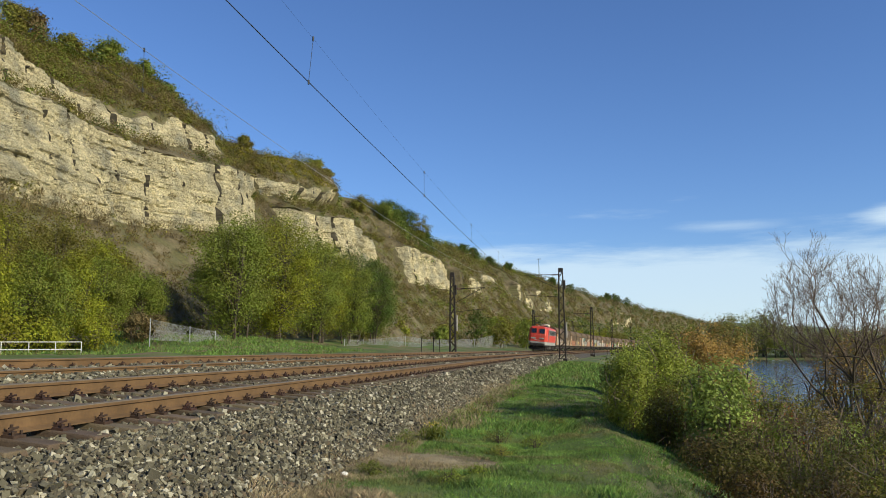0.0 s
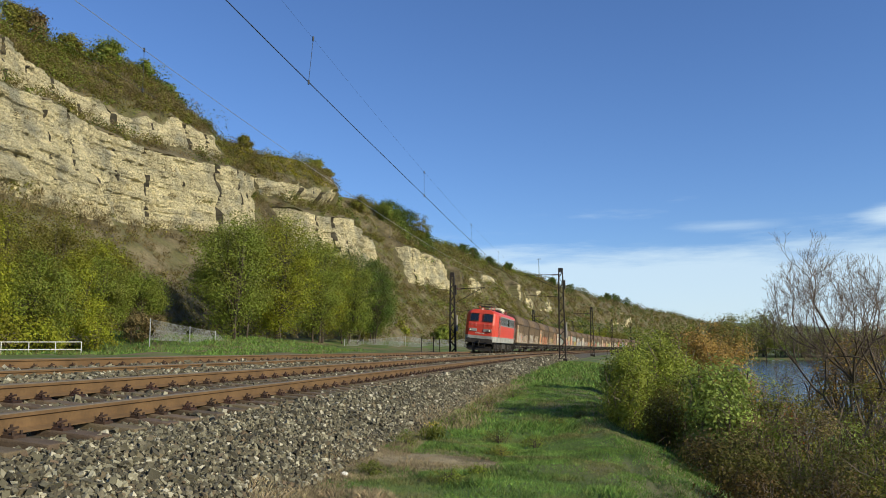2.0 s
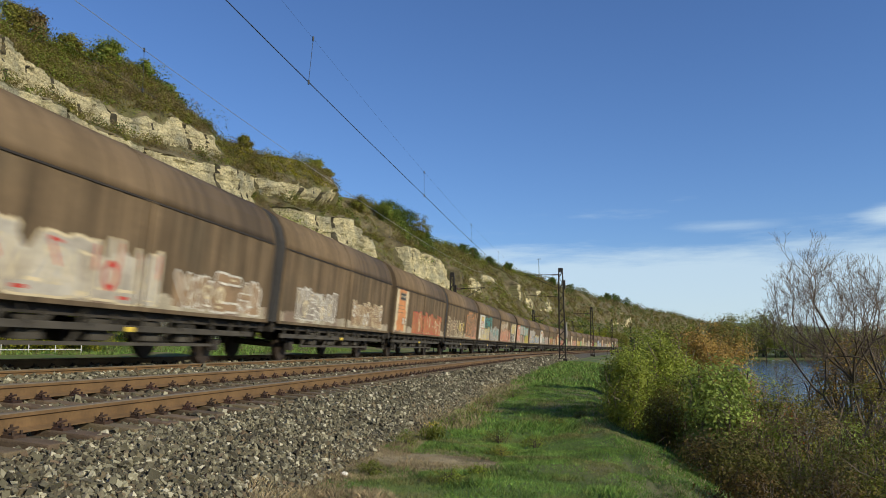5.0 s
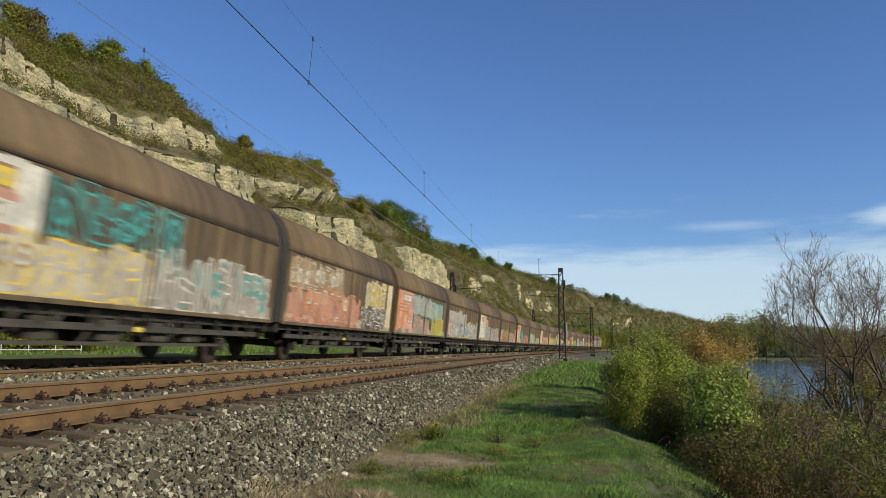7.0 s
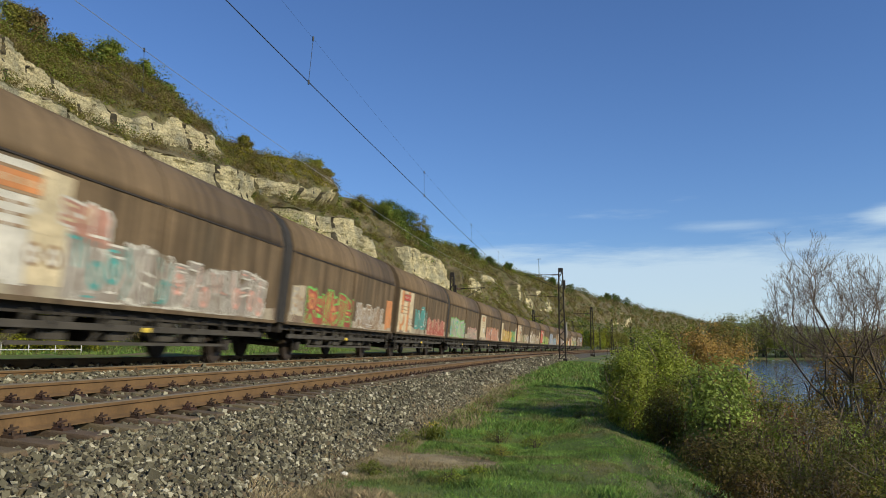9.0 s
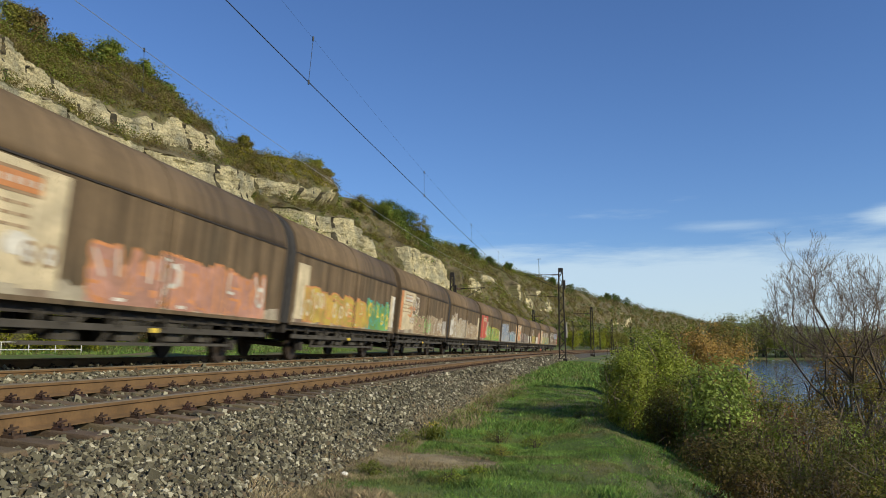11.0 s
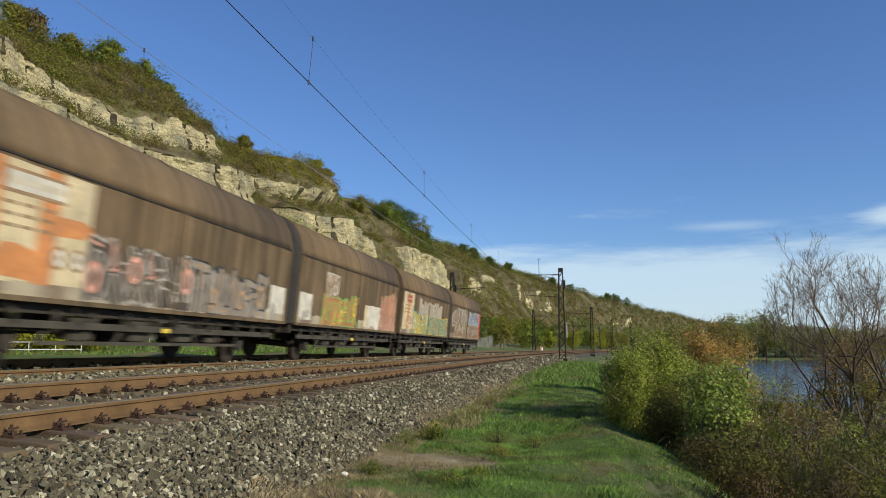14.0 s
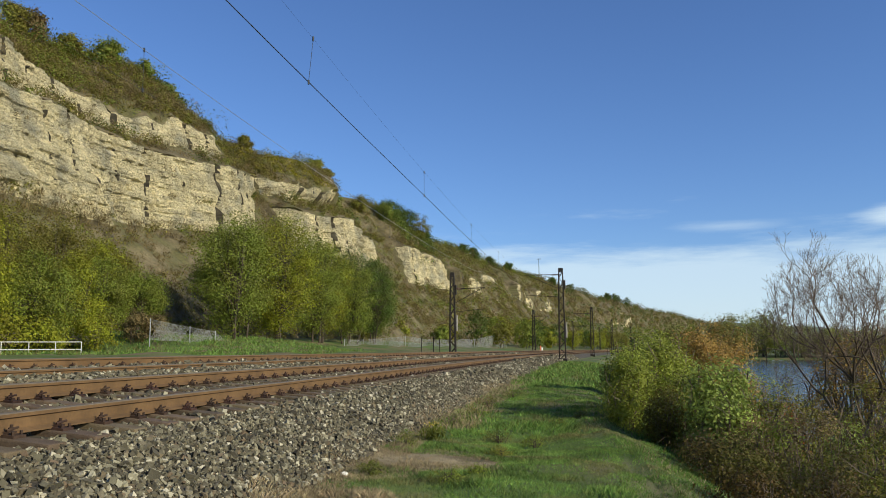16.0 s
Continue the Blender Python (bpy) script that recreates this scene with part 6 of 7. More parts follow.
        part("buffer_beam", bm, M_DARK, top)
        bm = bmesh.new()
        extrude_profile(bm, [(-1.02, 0.16), (1.02, 0.16), (1.10, 0.58), (-1.10, 0.58)], fy - e * 0.25 - 0.04, fy - e * 0.25 + 0.04)
        part("snow_plough", bm, M_DARK, top)
        bm = bmesh.new()
        box(bm, -0.07, 0.07, min(fy, fy + e * 0.4), max(fy, fy + e * 0.4), 0.95, 1.12, 0.02)
        rod(bm, (0, fy + e * 0.35, 1.0), (0.03, fy + e * 0.42, 0.55), 0.035, n=6)
        part("coupling", bm, M_DARK, top)
        for hx in (-0.55, -0.35, 0.35, 0.55):
            bm = bmesh.new()
            pts = [Vector((hx, fy + e * (0.08 + 0.2 * math.sin(k / 6 * math.pi)), 0.85 - 0.45 * k / 6)) for k in range(7)]
            pipe(bm, pts, 0.025)
            part("brake_hose", bm, M_DARK, top)
        # lower front corner steps
        for sx in (-1, 1):
            bm = bmesh.new()
            for z in (0.35, 0.62):
                box(bm, sx * 1.25 - 0.16, sx * 1.25 + 0.16, fy - e * 0.7 - 0.12, fy - e * 0.7 + 0.12, z, z + 0.03)
            for dy in (-0.12, 0.12):
                rod(bm, (sx * 1.36, fy - e * 0.7 + dy, 0.35), (sx * 1.36, fy - e * 0.7 + dy, 1.0), 0.018, n=5)
            part("step", bm, M_DARK, top)
            # cab side window, door and its rails
            dy = fy - e * 1.48
            bm = bmesh.new()
            for y in (dy - 0.34, dy + 0.34):
                box(bm, sx * 1.505 - 0.008, sx * 1.505 + 0.008, y - 0.015, y + 0.015, 1.5, 3.36)
            box(bm, sx * 1.505 - 0.008, sx * 1.505 + 0.008, dy - 0.34, dy + 0.34, 3.35, 3.38)
            dr = part("door", bm, M_ROOFDARK, top)
            bm = bmesh.new()
            box(bm, sx * 1.503 - 0.01, sx * 1.503 + 0.01, dy - 0.24, dy + 0.24, 2.66, 3.24, 0.008)
            part("pane", bm, M_VENT, dr)
            for y in (dy - 0.44, dy + 0.44):
                bm = bmesh.new()
                rod(bm, (sx * 1.56, y, 1.42), (sx * 1.56, y, 2.7), 0.017, n=6)
                for z in (1.44, 2.68):
                    rod(bm, (sx * 1.49, y, z), (sx * 1.56, y, z), 0.015, n=5)
                part("handrail", bm, M_LGREY, dr)
    # side grille band
    for sx in (-1, 1):
        bm = bmesh.new()
        box(bm, sx * 1.502 - 0.012, sx * 1.502 + 0.012, -5.45, 5.45, 2.56, 3.42, 0.01)
        band = part("grille_band", bm, M_SLAT, top, "pale metal grille band")
        for i in range(10):
            y = -4.86 + i * 1.08
            bm = bmesh.new()
            box(bm, sx * 1.512 - 0.012, sx * 1.512 + 0.012, y - 0.43, y + 0.43, 2.63, 3.35, 0.008)
            for k in range(7):
                box(bm, sx * 1.524 - 0.006, sx * 1.524 + 0.006, y - 0.38 + k * 0.127 - 0.012, y - 0.38 + k * 0.127 + 0.012, 2.66, 3.32)
            part("grille", bm, M_GLASS if i in (5,) else M_VENT, band)
        bm = bmesh.new()
        for i in range(10):
            box(bm, sx * 1.505 - 0.008, sx * 1.505 + 0.008, 2.0 + i * 0.13, 2.09 + i * 0.13, 1.22, 1.32)
        part("number_bars", bm, PAINT["white"], top)
    # roof gear
    bm = bmesh.new()
    box(bm, -0.62, 0.62, 0.8, 3.5, 3.94, 4.40, 0.10)
    part("roof_hatch", bm, M_CREAM, top, "cream roof hatch")
    bm = bmesh.new()
    box(bm, -0.75, 0.75, -1.4, 0.6, 3.94, 4.12, 0.05)
    part("roof_box", bm, M_ROOFDARK, top)
    for py, up in ((-4.5, 0.0), (4.7, 0.0)):
        pan = bmesh.new()
        for x in (-0.55, 0.55):
            rod(pan, (x, py - 1.1, 4.22), (x, py + 1.1, 4.22), 0.03, n=6)
            rod(pan, (x, py - 1.0, 4.25), (x * 1.2, py + 1.0, 4.42), 0.022, n=6)
            rod(pan, (x, py + 1.0, 4.25), (x * 1.2, py - 1.0, 4.40), 0.022, n=6)
        for y in (-1.1, 0, 1.1):
            rod(pan, (-0.55, py + y, 4.22), (0.55, py + y, 4.22), 0.028, n=6)
        p = part("pantograph", pan, M_ROOFDARK, top, "folded pantograph")
        for y in (-0.2, 0.2):
            b = bmesh.new()
            pts = [(-0.97, 4.33), (-0.75, 4.46), (0.75, 4.46), (0.97, 4.33)]
            for (xa, za), (xb, zb) in zip(pts, pts[1:]):
                rod(b, (xa, py + y, za), (xb, py + y, zb), 0.024, n=6)
            part("contact_strip", b, M_DARK, p)
        for x in (-0.55, 0.55):
            for y in (-0.9, 0.9):
                b = bmesh.new()
                for k in range(4):
                    rod(b, (x, py + y, 3.96 + k * 0.06), (x, py + y, 4.0 + k * 0.06), 0.075, 0.05, n=10)
                part("insulator", b, M_RED, p)
    bm = bmesh.new()
    for x in (-1.0, 1.0):
        rod(bm, (x, -6.2, 3.97), (x, 6.2, 3.97), 0.025, n=6)
    rod(bm, (0.3, -3.2, 4.28), (0.3, 3.4, 4.28), 0.02, n=6)
    part("roof_rail", bm, M_ROOFDARK, top)
    # bogies
    for by in (-3.95, 3.95):
        bm = bmesh.new()
        for sx in (-1, 1):
            box(bm, sx * 1.12 - 0.06, sx * 1.12 + 0.06, by - 2.45, by + 2.45, 0.62, 0.86, 0.03)
            for wy in (-1.7, 1.7):
                box(bm, sx * 1.15 - 0.10, sx * 1.15 + 0.10, by + wy - 0.20, by + wy + 0.20, 0.42, 0.80, 0.03)
                for k in (-0.42, 0.42):
                    for q in range(5):
                        rod(bm, (sx * 1.15, by + wy + k, 0.5 + q * 0.07), (sx * 1.15, by + wy + k, 0.55 + q * 0.07), 0.09, n=9)
            for q in range(5):
                w = 0.75 - q * 0.12
                box(bm, sx * 1.2 - 0.05, sx * 1.2 + 0.05, by - w, by + w, 0.40 + q * 0.035, 0.43 + q * 0.035)
            rod(bm, (sx * 1.22, by - 1.0, 0.30), (sx * 1.22, by + 1.0, 0.30), 0.025, n=6)
            rod(bm, (sx * 1.3, by - 2.2, 0.95), (sx * 1.3, by - 1.2, 0.35), 0.03, n=6)
            rod(bm, (sx * 1.3, by + 2.2, 0.95), (sx * 1.3, by + 1.2, 0.35), 0.03, n=6)
        bg = part("bogie", bm, M_DARK, top)
        for wy in (-1.7, 1.7):
            part("wheelset", MESH["wheel_l"], None, bg, m=Matrix.Translation((0, by + wy, 0)))
        for sx in (-1, 1):
            for wy in (-2.65, 2.65, -0.7, 0.7):
                bm = bmesh.new()
                rod(bm, (sx * 1.22, by + wy, 0.25), (sx * 1.22, by + wy, 0.75), 0.075, n=8)
                part("sand_pipe", bm, M_FRAME, bg)
    bm = bmesh.new()
    box(bm, -1.25, 1.25, -1.3, 1.3, 0.40, 1.0, 0.06)
    part("battery_box", bm, M_FRAME, top)
    bm = bmesh.new()
    box(bm, -1.1, 1.1, -H + 0.2, H - 0.2, 0.85, 1.05)
    part("underframe", bm, M_DARK, top)
    movers.append((top, LOCO_BODY / 2))


WB = UNIT - 0.84            # body length of one wagon unit
WALL_X = 1.43


def wagon_meshes():
    out = {}
    y0, y1 = -WB / 2, WB / 2
    for k in range(4):
        rs = np.random.RandomState(60 + k)
        bm = bmesh.new()
        up = [0.20 + 0.14 * rs.rand() for _ in range(53)]
        lo = [bm.verts.new((WALL_X + 0.002, y, 1.165)) for y in np.linspace(y0 + 0.1, y1 - 0.1, 53)]
        hi = [bm.verts.new((WALL_X + 0.002, v.co.y, 1.165 + u)) for v, u in zip(lo, up)]
        for i in range(52):
            bm.faces.new((lo[i], lo[i + 1], hi[i + 1], hi[i]))
        out["wash", k] = bm_mesh("faded_paint", bm, M_WASH)
    # slightly ribbed side wall with door posts
    for side in (-1, 1):
        bm = bmesh.new()
        nb = 26
        outer = []
        for i in range(nb):
            a, b = y0 + (y1 - y0) * i / nb, y0 + (y1 - y0) * (i + 1) / nb
            d = 0.007 if i % 2 else 0.0
            outer += [(WALL_X - d, a + 0.01), (WALL_X - d, b - 0.01)]
        outline = outer + [(WALL_X - 0.05, y1), (WALL_X - 0.05, y0)]
        rings = [[bm.verts.new((side * x, y, z)) for x, y in outline] for z in (1.16, 3.12)]
        for i in range(len(outline)):
            j = (i + 1) % len(outline)
            bm.faces.new((rings[0][i], rings[0][j], rings[1][j], rings[1][i]))
        bmesh.ops.recalc_face_normals(bm, faces=bm.faces[:])
        out["side_wall", side] = bm_mesh("side_wall", bm, M_BROWN)
        bm = bmesh.new()
        for y in (y0 + 0.06, -0.12, 0.12, y1 - 0.06):
            x0, x1 = sorted((side * (WALL_X - 0.01), side * (WALL_X + 0.022)))
            box(bm, x0, x1, y - 0.035, y + 0.035, 1.14, 3.14)
        x0, x1 = sorted((side * (WALL_X - 0.02), side * (WALL_X + 0.03)))
        box(bm, x0, x1, y0, y1, 1.09, 1.17, 0.0)
        out["door_frame", side] = bm_mesh("door_frame", bm, M_BROWN)
        bm = bmesh.new()
        x0, x1 = sorted((side * (WALL_X - 0.03), side * (WALL_X + 0.018)))
        box(bm, x0, x1, y0, y1, 3.12, 3.155)
        out["seam", side] = bm_mesh("seam", bm, M_SEAM)
    arch = [(1.43, 3.15), (1.40, 3.32), (1.28, 3.68), (1.06, 3.98), (0.76, 4.16), (0.40, 4.25), (0.0, 4.28)]
    bm = bmesh.new()
    full = arch + [(-x, z) for x, z in arch[-2::-1]]
    extrude_profile(bm, full, y0, y1)
    for f in bm.faces:
        f.smooth = abs(f.normal.y) < 0.5
    out["roof"] = bm_mesh("roof", bm, M_BROWN_ROOF)
    # roof joints and drip edges
    bm = bmesh.new()
    pipe(bm, [(x, 0, z + 0.004) for x, z in full], 0.022, 5)
    out["roof_hoop"] = bm_mesh("roof_hoop", bm, M_BROWN)
    bm = bmesh.new()
    box(bm, -WALL_X + 0.05, WALL_X - 0.05, -0.04, 0.04, 1.12, 3.15)
    out["end_wall"] = bm_mesh("end_wall", bm, M_BROWN)
    # bellows rings that close the gap inside a pair
    bm = bmesh.new()
    ring = [(1.40, 1.15)] + [(x * 0.985, z - 0.02) for x, z in arch]
    ring = ring + [(-x, z) for x, z in ring[-2::-1]]
    for k in range(4):
        pipe(bm, [(x * 0.97, 0.055 + k * 0.105, z - 0.02) for x, z in ring], 0.045, 5)
    out["bellows"] = bm_mesh("bellows", bm, M_RUBBER)
    # underframe: two solebars with a lower truss, cross members
    bm = bmesh.new()
    for sx in (-1, 1):
        a = sx * 1.20
        box(bm, a - 0.05, a + 0.05, y0 + 0.05, y1 - 0.05, 0.92, 1.10, 0.0)
    box(bm, -1.2, 1.2, y0 + 0.05, y1 - 0.05, 1.0, 1.1)
    for y in np.linspace(y0 + 0.3, y1 - 0.3, 9):
        box(bm, -1.15, 1.15, y - 0.05, y + 0.05, 0.9, 1.05)
    for e in (-1, 1):
        box(bm, -1.3, 1.3, e * WB / 2 - 0.08, e * WB / 2 + 0.08, 0.84, 1.12, 0.02)
    out["underframe"] = bm_mesh("underframe", bm, M_DARK)
    bm = bmesh.new()
    for sx in (-1, 1):
        a = sx * 1.30
        box(bm, a - 0.025, a + 0.025, y0 + 0.6, y1 - 0.6, 0.70, 0.82, 0.01)
        for y in np.linspace(y0 + 0.9, y1 - 0.9, 12):
            box(bm, a - 0.02, a + 0.02, y - 0.03, y + 0.03, 0.80, 1.0)
        # lower rod with its slanting ties
        box(bm, a * 0.93 - 0.03, a * 0.93 + 0.03, y0 + 2.6, y1 - 2.6, 0.44, 0.50)
        for y in np.linspace(y0 + 2.6, y1 - 2.6, 8):
            rod(bm, (a * 0.93, y, 0.47), (a * 0.98, y + (0.45 if y < 0 else -0.45), 0.92), 0.028, n=5)
        for y in (-2.6, -0.7, 1.1, 2.5):
            box(bm, a * 0.80 - 0.16, a * 0.80 + 0.16, y - 0.34, y + 0.34, 0.52, 0.90, 0.02)
    out["truss"] = bm_mesh("truss", bm, M_FRAME)
    bm = bmesh.new()
    rod(bm, (1.37, 0, 1.12), (1.37, 0.32, 0.78), 0.02, n=5)
    out["door_gear"] = bm_mesh("door_gear", bm, M_FRAME)
    # axle guards and leaf springs
    for sx in (-1, 1):
        bm = bmesh.new()
        box(bm, sx * 1.02 - 0.1, sx * 1.02 + 0.1, -0.14, 0.14, 0.34, 0.60, 0.03)
        for q in range(6):
            w = 0.62 - q * 0.085
            box(bm, sx * 1.02 - 0.05, sx * 1.02 + 0.05, -w, w, 0.78 - q * 0.03, 0.80 - q * 0.03)
        rod(bm, (sx * 1.02, -0.20, 0.3), (sx * 1.02, -0.42, 0.95), 0.03, n=5)
        rod(bm, (sx * 1.02, 0.20, 0.3), (sx * 1.02, 0.42, 0.95), 0.03, n=5)
        for d in (-0.62, 0.62):
            rod(bm, (sx * 1.02, d, 0.74), (sx * 1.02, d, 0.95), 0.03, n=5)
        out["axle_guard", sx] = bm_mesh("axle_guard", bm, M_DARK)
    bm = bmesh.new()
    box(bm, -0.35, 0.35, -0.5, 0.5, 0.42, 0.85, 0.05)
    rod(bm, (-0.9, 1.0, 0.62), (-0.9, 2.4, 0.62), 0.19, n=12)
    out["brake_gear"] = bm_mesh("brake_gear", bm, M_DARK)
    bm = bmesh.new()
    box(bm, 1.335, 1.355, -0.14, 0.14, 0.70, 0.79, 0.008)
    out["change_over_plate"] = bm_mesh("change_over_plate", bm, PAINT["yellow"])
    bm = bmesh.new()
    for z in (0.42, 0.72):
        box(bm, 1.12, 1.40, -0.16, 0.16, z, z + 0.03)
    for y in (-0.15, 0.15):
        rod(bm, (1.38, y, 0.42), (1.38, y, 1.1), 0.018, n=5)
    out["step"] = bm_mesh("step", bm, M_FRAME)
    return out


def blob(bm, rs, cy, cz, w, h, x, mat, n=12, wob=0.16):
    v = []
    for k in range(n):
        a = 2 * math.pi * k / n
        r = 1 + rs.uniform(-wob, wob)
        c, s_ = math.cos(a), math.sin(a)
        sq = 1 / max(abs(c), abs(s_)) ** 0.55
        v.append(bm.verts.new((x, cy + w / 2 * c * sq * r, cz + h / 2 * s_ * sq * r)))
    f = bm.faces.new(v)
    f.material_index = mat
    if f.normal.x < 0:
        f.normal_flip()


def lettering(rs, y0, y1, z0, z1, cols, parent):
    """A sprayed patch with a row of unreadable letter shapes on it: each has an outline, a fill and a few strokes."""
    bm = bmesh.new()
    k = 22
    up = [z1 - (z1 - z0) * rs.uniform(0.05, 0.40) for _ in range(k)]
    ys = np.linspace(y0, y1, k)
    lo = [bm.verts.new((WALL_X + 0.0035, y, max(1.168, z0 + rs.uniform(-0.03, 0.05)))) for y in ys]
    hi = [bm.verts.new((WALL_X + 0.0035, y, u)) for y, u in zip(ys, up)]
    for i in range(k - 1):
        bm.faces.new((lo[i], lo[i + 1], hi[i + 1], hi[i]))
    patch = part("graffiti", bm, FADED[cols[1]], parent, "faded %s graffiti" % cols[0])
    n = max(2, int((y1 - y0) / rs.uniform(0.48, 0.72)))
    step = (y1 - y0) / n
    for i in range(n):
        bm = bmesh.new()
        cy = y0 + step * (i + 0.5)
        h = (z1 - z0) * rs.uniform(0.78, 1.0)
        cz = z0 + h / 2 + rs.uniform(0, 0.05)
        x = WALL_X + 0.005 + 0.0006 * (i % 3)
        if rs.rand() < 0.5:
            blob(bm, rs, cy, cz, step * 1.1, h, x, 0)
            blob(bm, rs, cy, cz, step * 0.9, h * 0.88, x + 0.002, 1)
        # bars and bowls: each has an outline, a fill and a gleam
        a, b, t = step * 0.40, h * 0.44, min(step, h) * rs.uniform(0.20, 0.30)
        lean = rs.uniform(-0.25, 0.25) * a
        bars = [((-a + lean, b), (-a - lean, -b)), ((a + lean, b), (a - lean, -b)), ((-a, b), (a, b * rs.uniform(0.7, 1))), ((-a, 0), (a, rs.uniform(-0.3, 0.3) * b)), ((-a, -b), (a, -b)), ((-a, b), (a, -b)), ((-a, -b), (a, b)), ((0, b), (0, -b))]
        pick = rs.permutation(len(bars))[:rs.randint(2, 5)]
        for q, k in enumerate(pick):
            (ya, za), (yb, zb) = bars[k]
            p0, p1 = (cy + ya, cz + za), (cy + yb, cz + zb)
            stroke(bm, p0, p1, t * 1.5, x + 0.004 + 0.0004 * q, 0)
            stroke(bm, p0, p1, t * 0.95, x + 0.0066 + 0.0004 * q, 1)
            if rs.rand() < 0.5:
                stroke(bm, p0, ((p0[0] + p1[0]) / 2, (p0[1] + p1[1]) / 2), t * 0.3, x + 0.0090 + 0.0004 * q, 2)
        if rs.rand() < 0.4:
            ring(bm, cy + rs.uniform(-0.2, 0.2) * step, cz + rs.uniform(-0.25, 0.25) * h, step * 0.34, h * 0.26, x + 0.0112, 2)
        # drips below
        for _ in range(rs.randint(0, 3)):
            yd = cy + rs.uniform(-0.45, 0.45) * step
            stroke(bm, (yd, cz - h * 0.45), (yd, max(1.19, cz - h * 0.5 - rs.uniform(0.05, 0.35))), 0.03, x + 0.003, 0)
        part("letter", bm, [PAINT[cols[0]], FADED[cols[1]], PAINT[cols[2]]], patch)


def stroke(bm, p0, p1, width, x, mat):
    """A bar with blunt ends between two points of the wall."""
    d = Vector((p1[0] - p0[0], p1[1] - p0[1]))
    if d.length < 1e-4:
        return
    d.normalize()
    n, w = Vector((-d.y, d.x)), width / 2
    pts = []
    for p, s in ((Vector(p0), -1), (Vector(p1), 1)):
        pts += [p + n * w * s * -1, p + n * w * 0.6 * s * -1 + d * w * 0.8 * s, p + n * w * 0.6 * s + d * w * 0.8 * s, p + n * w * s]
    f = bm.faces.new([bm.verts.new((x, p.x, max(1.168, min(3.10, p.y)))) for p in pts])
    f.material_index = mat
    f.normal_update()
    if f.normal.x < 0:
        f.normal_flip()


def ring(bm, cy, cz, ry, rz, x, mat, inner=0.62, n=14):
    """A flat ring painted on the wall."""
    a = [2 * math.pi * k / n for k in range(n)]
    rings = [[bm.verts.new((x, cy + ry * q * math.cos(t), max(1.168, min(3.10, cz + rz * q * math.sin(t))))) for t in a] for q in (1.0, inner)]
    for k in range(n):
        f = bm.faces.new((rings[0][k], rings[0][(k + 1) % n], rings[1][(k + 1) % n], rings[1][k]))
        f.material_index = mat


def panel(rs, y0, y1, z0, z1, cols):
    """A painted end panel: upright boards, a framed plate at the top, round marks and faint rows of marks below."""
    bm = bmesh.new()
    n = max(2, int((y1 - y0) / 0.42))
    ys = np.linspace(y0, y1, n + 1)
    for k, (a, b) in enumerate(zip(ys, ys[1:])):
        box(bm, WALL_X, WALL_X + 0.004 + 0.001 * (k % 2), a, b - 0.015, z0 + rs.uniform(0, 0.12), z1 - rs.uniform(0, 0.03), mat=int(rs.choice([0, 1, 1] if cols[0] == "orange" else [0, 0, 0, 1])))
    wide = y1 - y0
    for _ in range(3 if wide > 1 else 1):
        cy, cz = rs.uniform(y0 + 0.15 * wide, y1 - 0.15 * wide), rs.uniform(z0 + 0.25, z1 - 0.75)
        blob(bm, rs, cy, cz, wide * rs.uniform(0.15, 0.4), rs.uniform(0.2, 0.5), WALL_X + 0.008 + rs.uniform(0, 0.002), int(rs.choice([0, 1])))
    if wide > 1.4 and z1 - z0 > 1.2:
        pa, pb, za, zb = y0 + 0.30 * wide, y0 + 0.74 * wide, z1 - 0.44, z1 - 0.18
        box(bm, WALL_X, WALL_X + 0.012, pa - 0.05, pb + 0.05, za - 0.05, zb + 0.05, mat=3)
        box(bm, WALL_X, WALL_X + 0.016, pa, pb, za, zb, mat=2)
        for k in range(5):
            c = pa + (pb - pa) * (k + 0.5) / 5
            box(bm, WALL_X, WALL_X + 0.020, c - 0.05, c + 0.05, za + 0.08, zb - 0.08, mat=1)
        for k in (0, 1):
            cy, cz = y1 - 0.28 - 0.48 * k, z0 + 0.52
            blob(bm, rs, cy, cz, 0.30, 0.30, WALL_X + 0.0125, 4, n=14, wob=0.02)
            ring(bm, cy, cz, 0.19, 0.19, WALL_X + 0.0145, 3, 0.72)
            blob(bm, rs, cy, cz, 0.10, 0.10, WALL_X + 0.0145, 3, n=10, wob=0.02)
        for r in range(3):
            for k in range(4):
                c = y0 + 0.16 * wide + k * 0.14 * wide
                box(bm, WALL_X, WALL_X + 0.011, c, c + 0.09 * wide, z0 + 0.85 + 0.16 * r, z0 + 0.90 + 0.16 * r, mat=3)
    return bm_mesh("painted_panel", bm, [PAINT[c] for c in cols] + [FADED["tan"], PAINT["white"]])


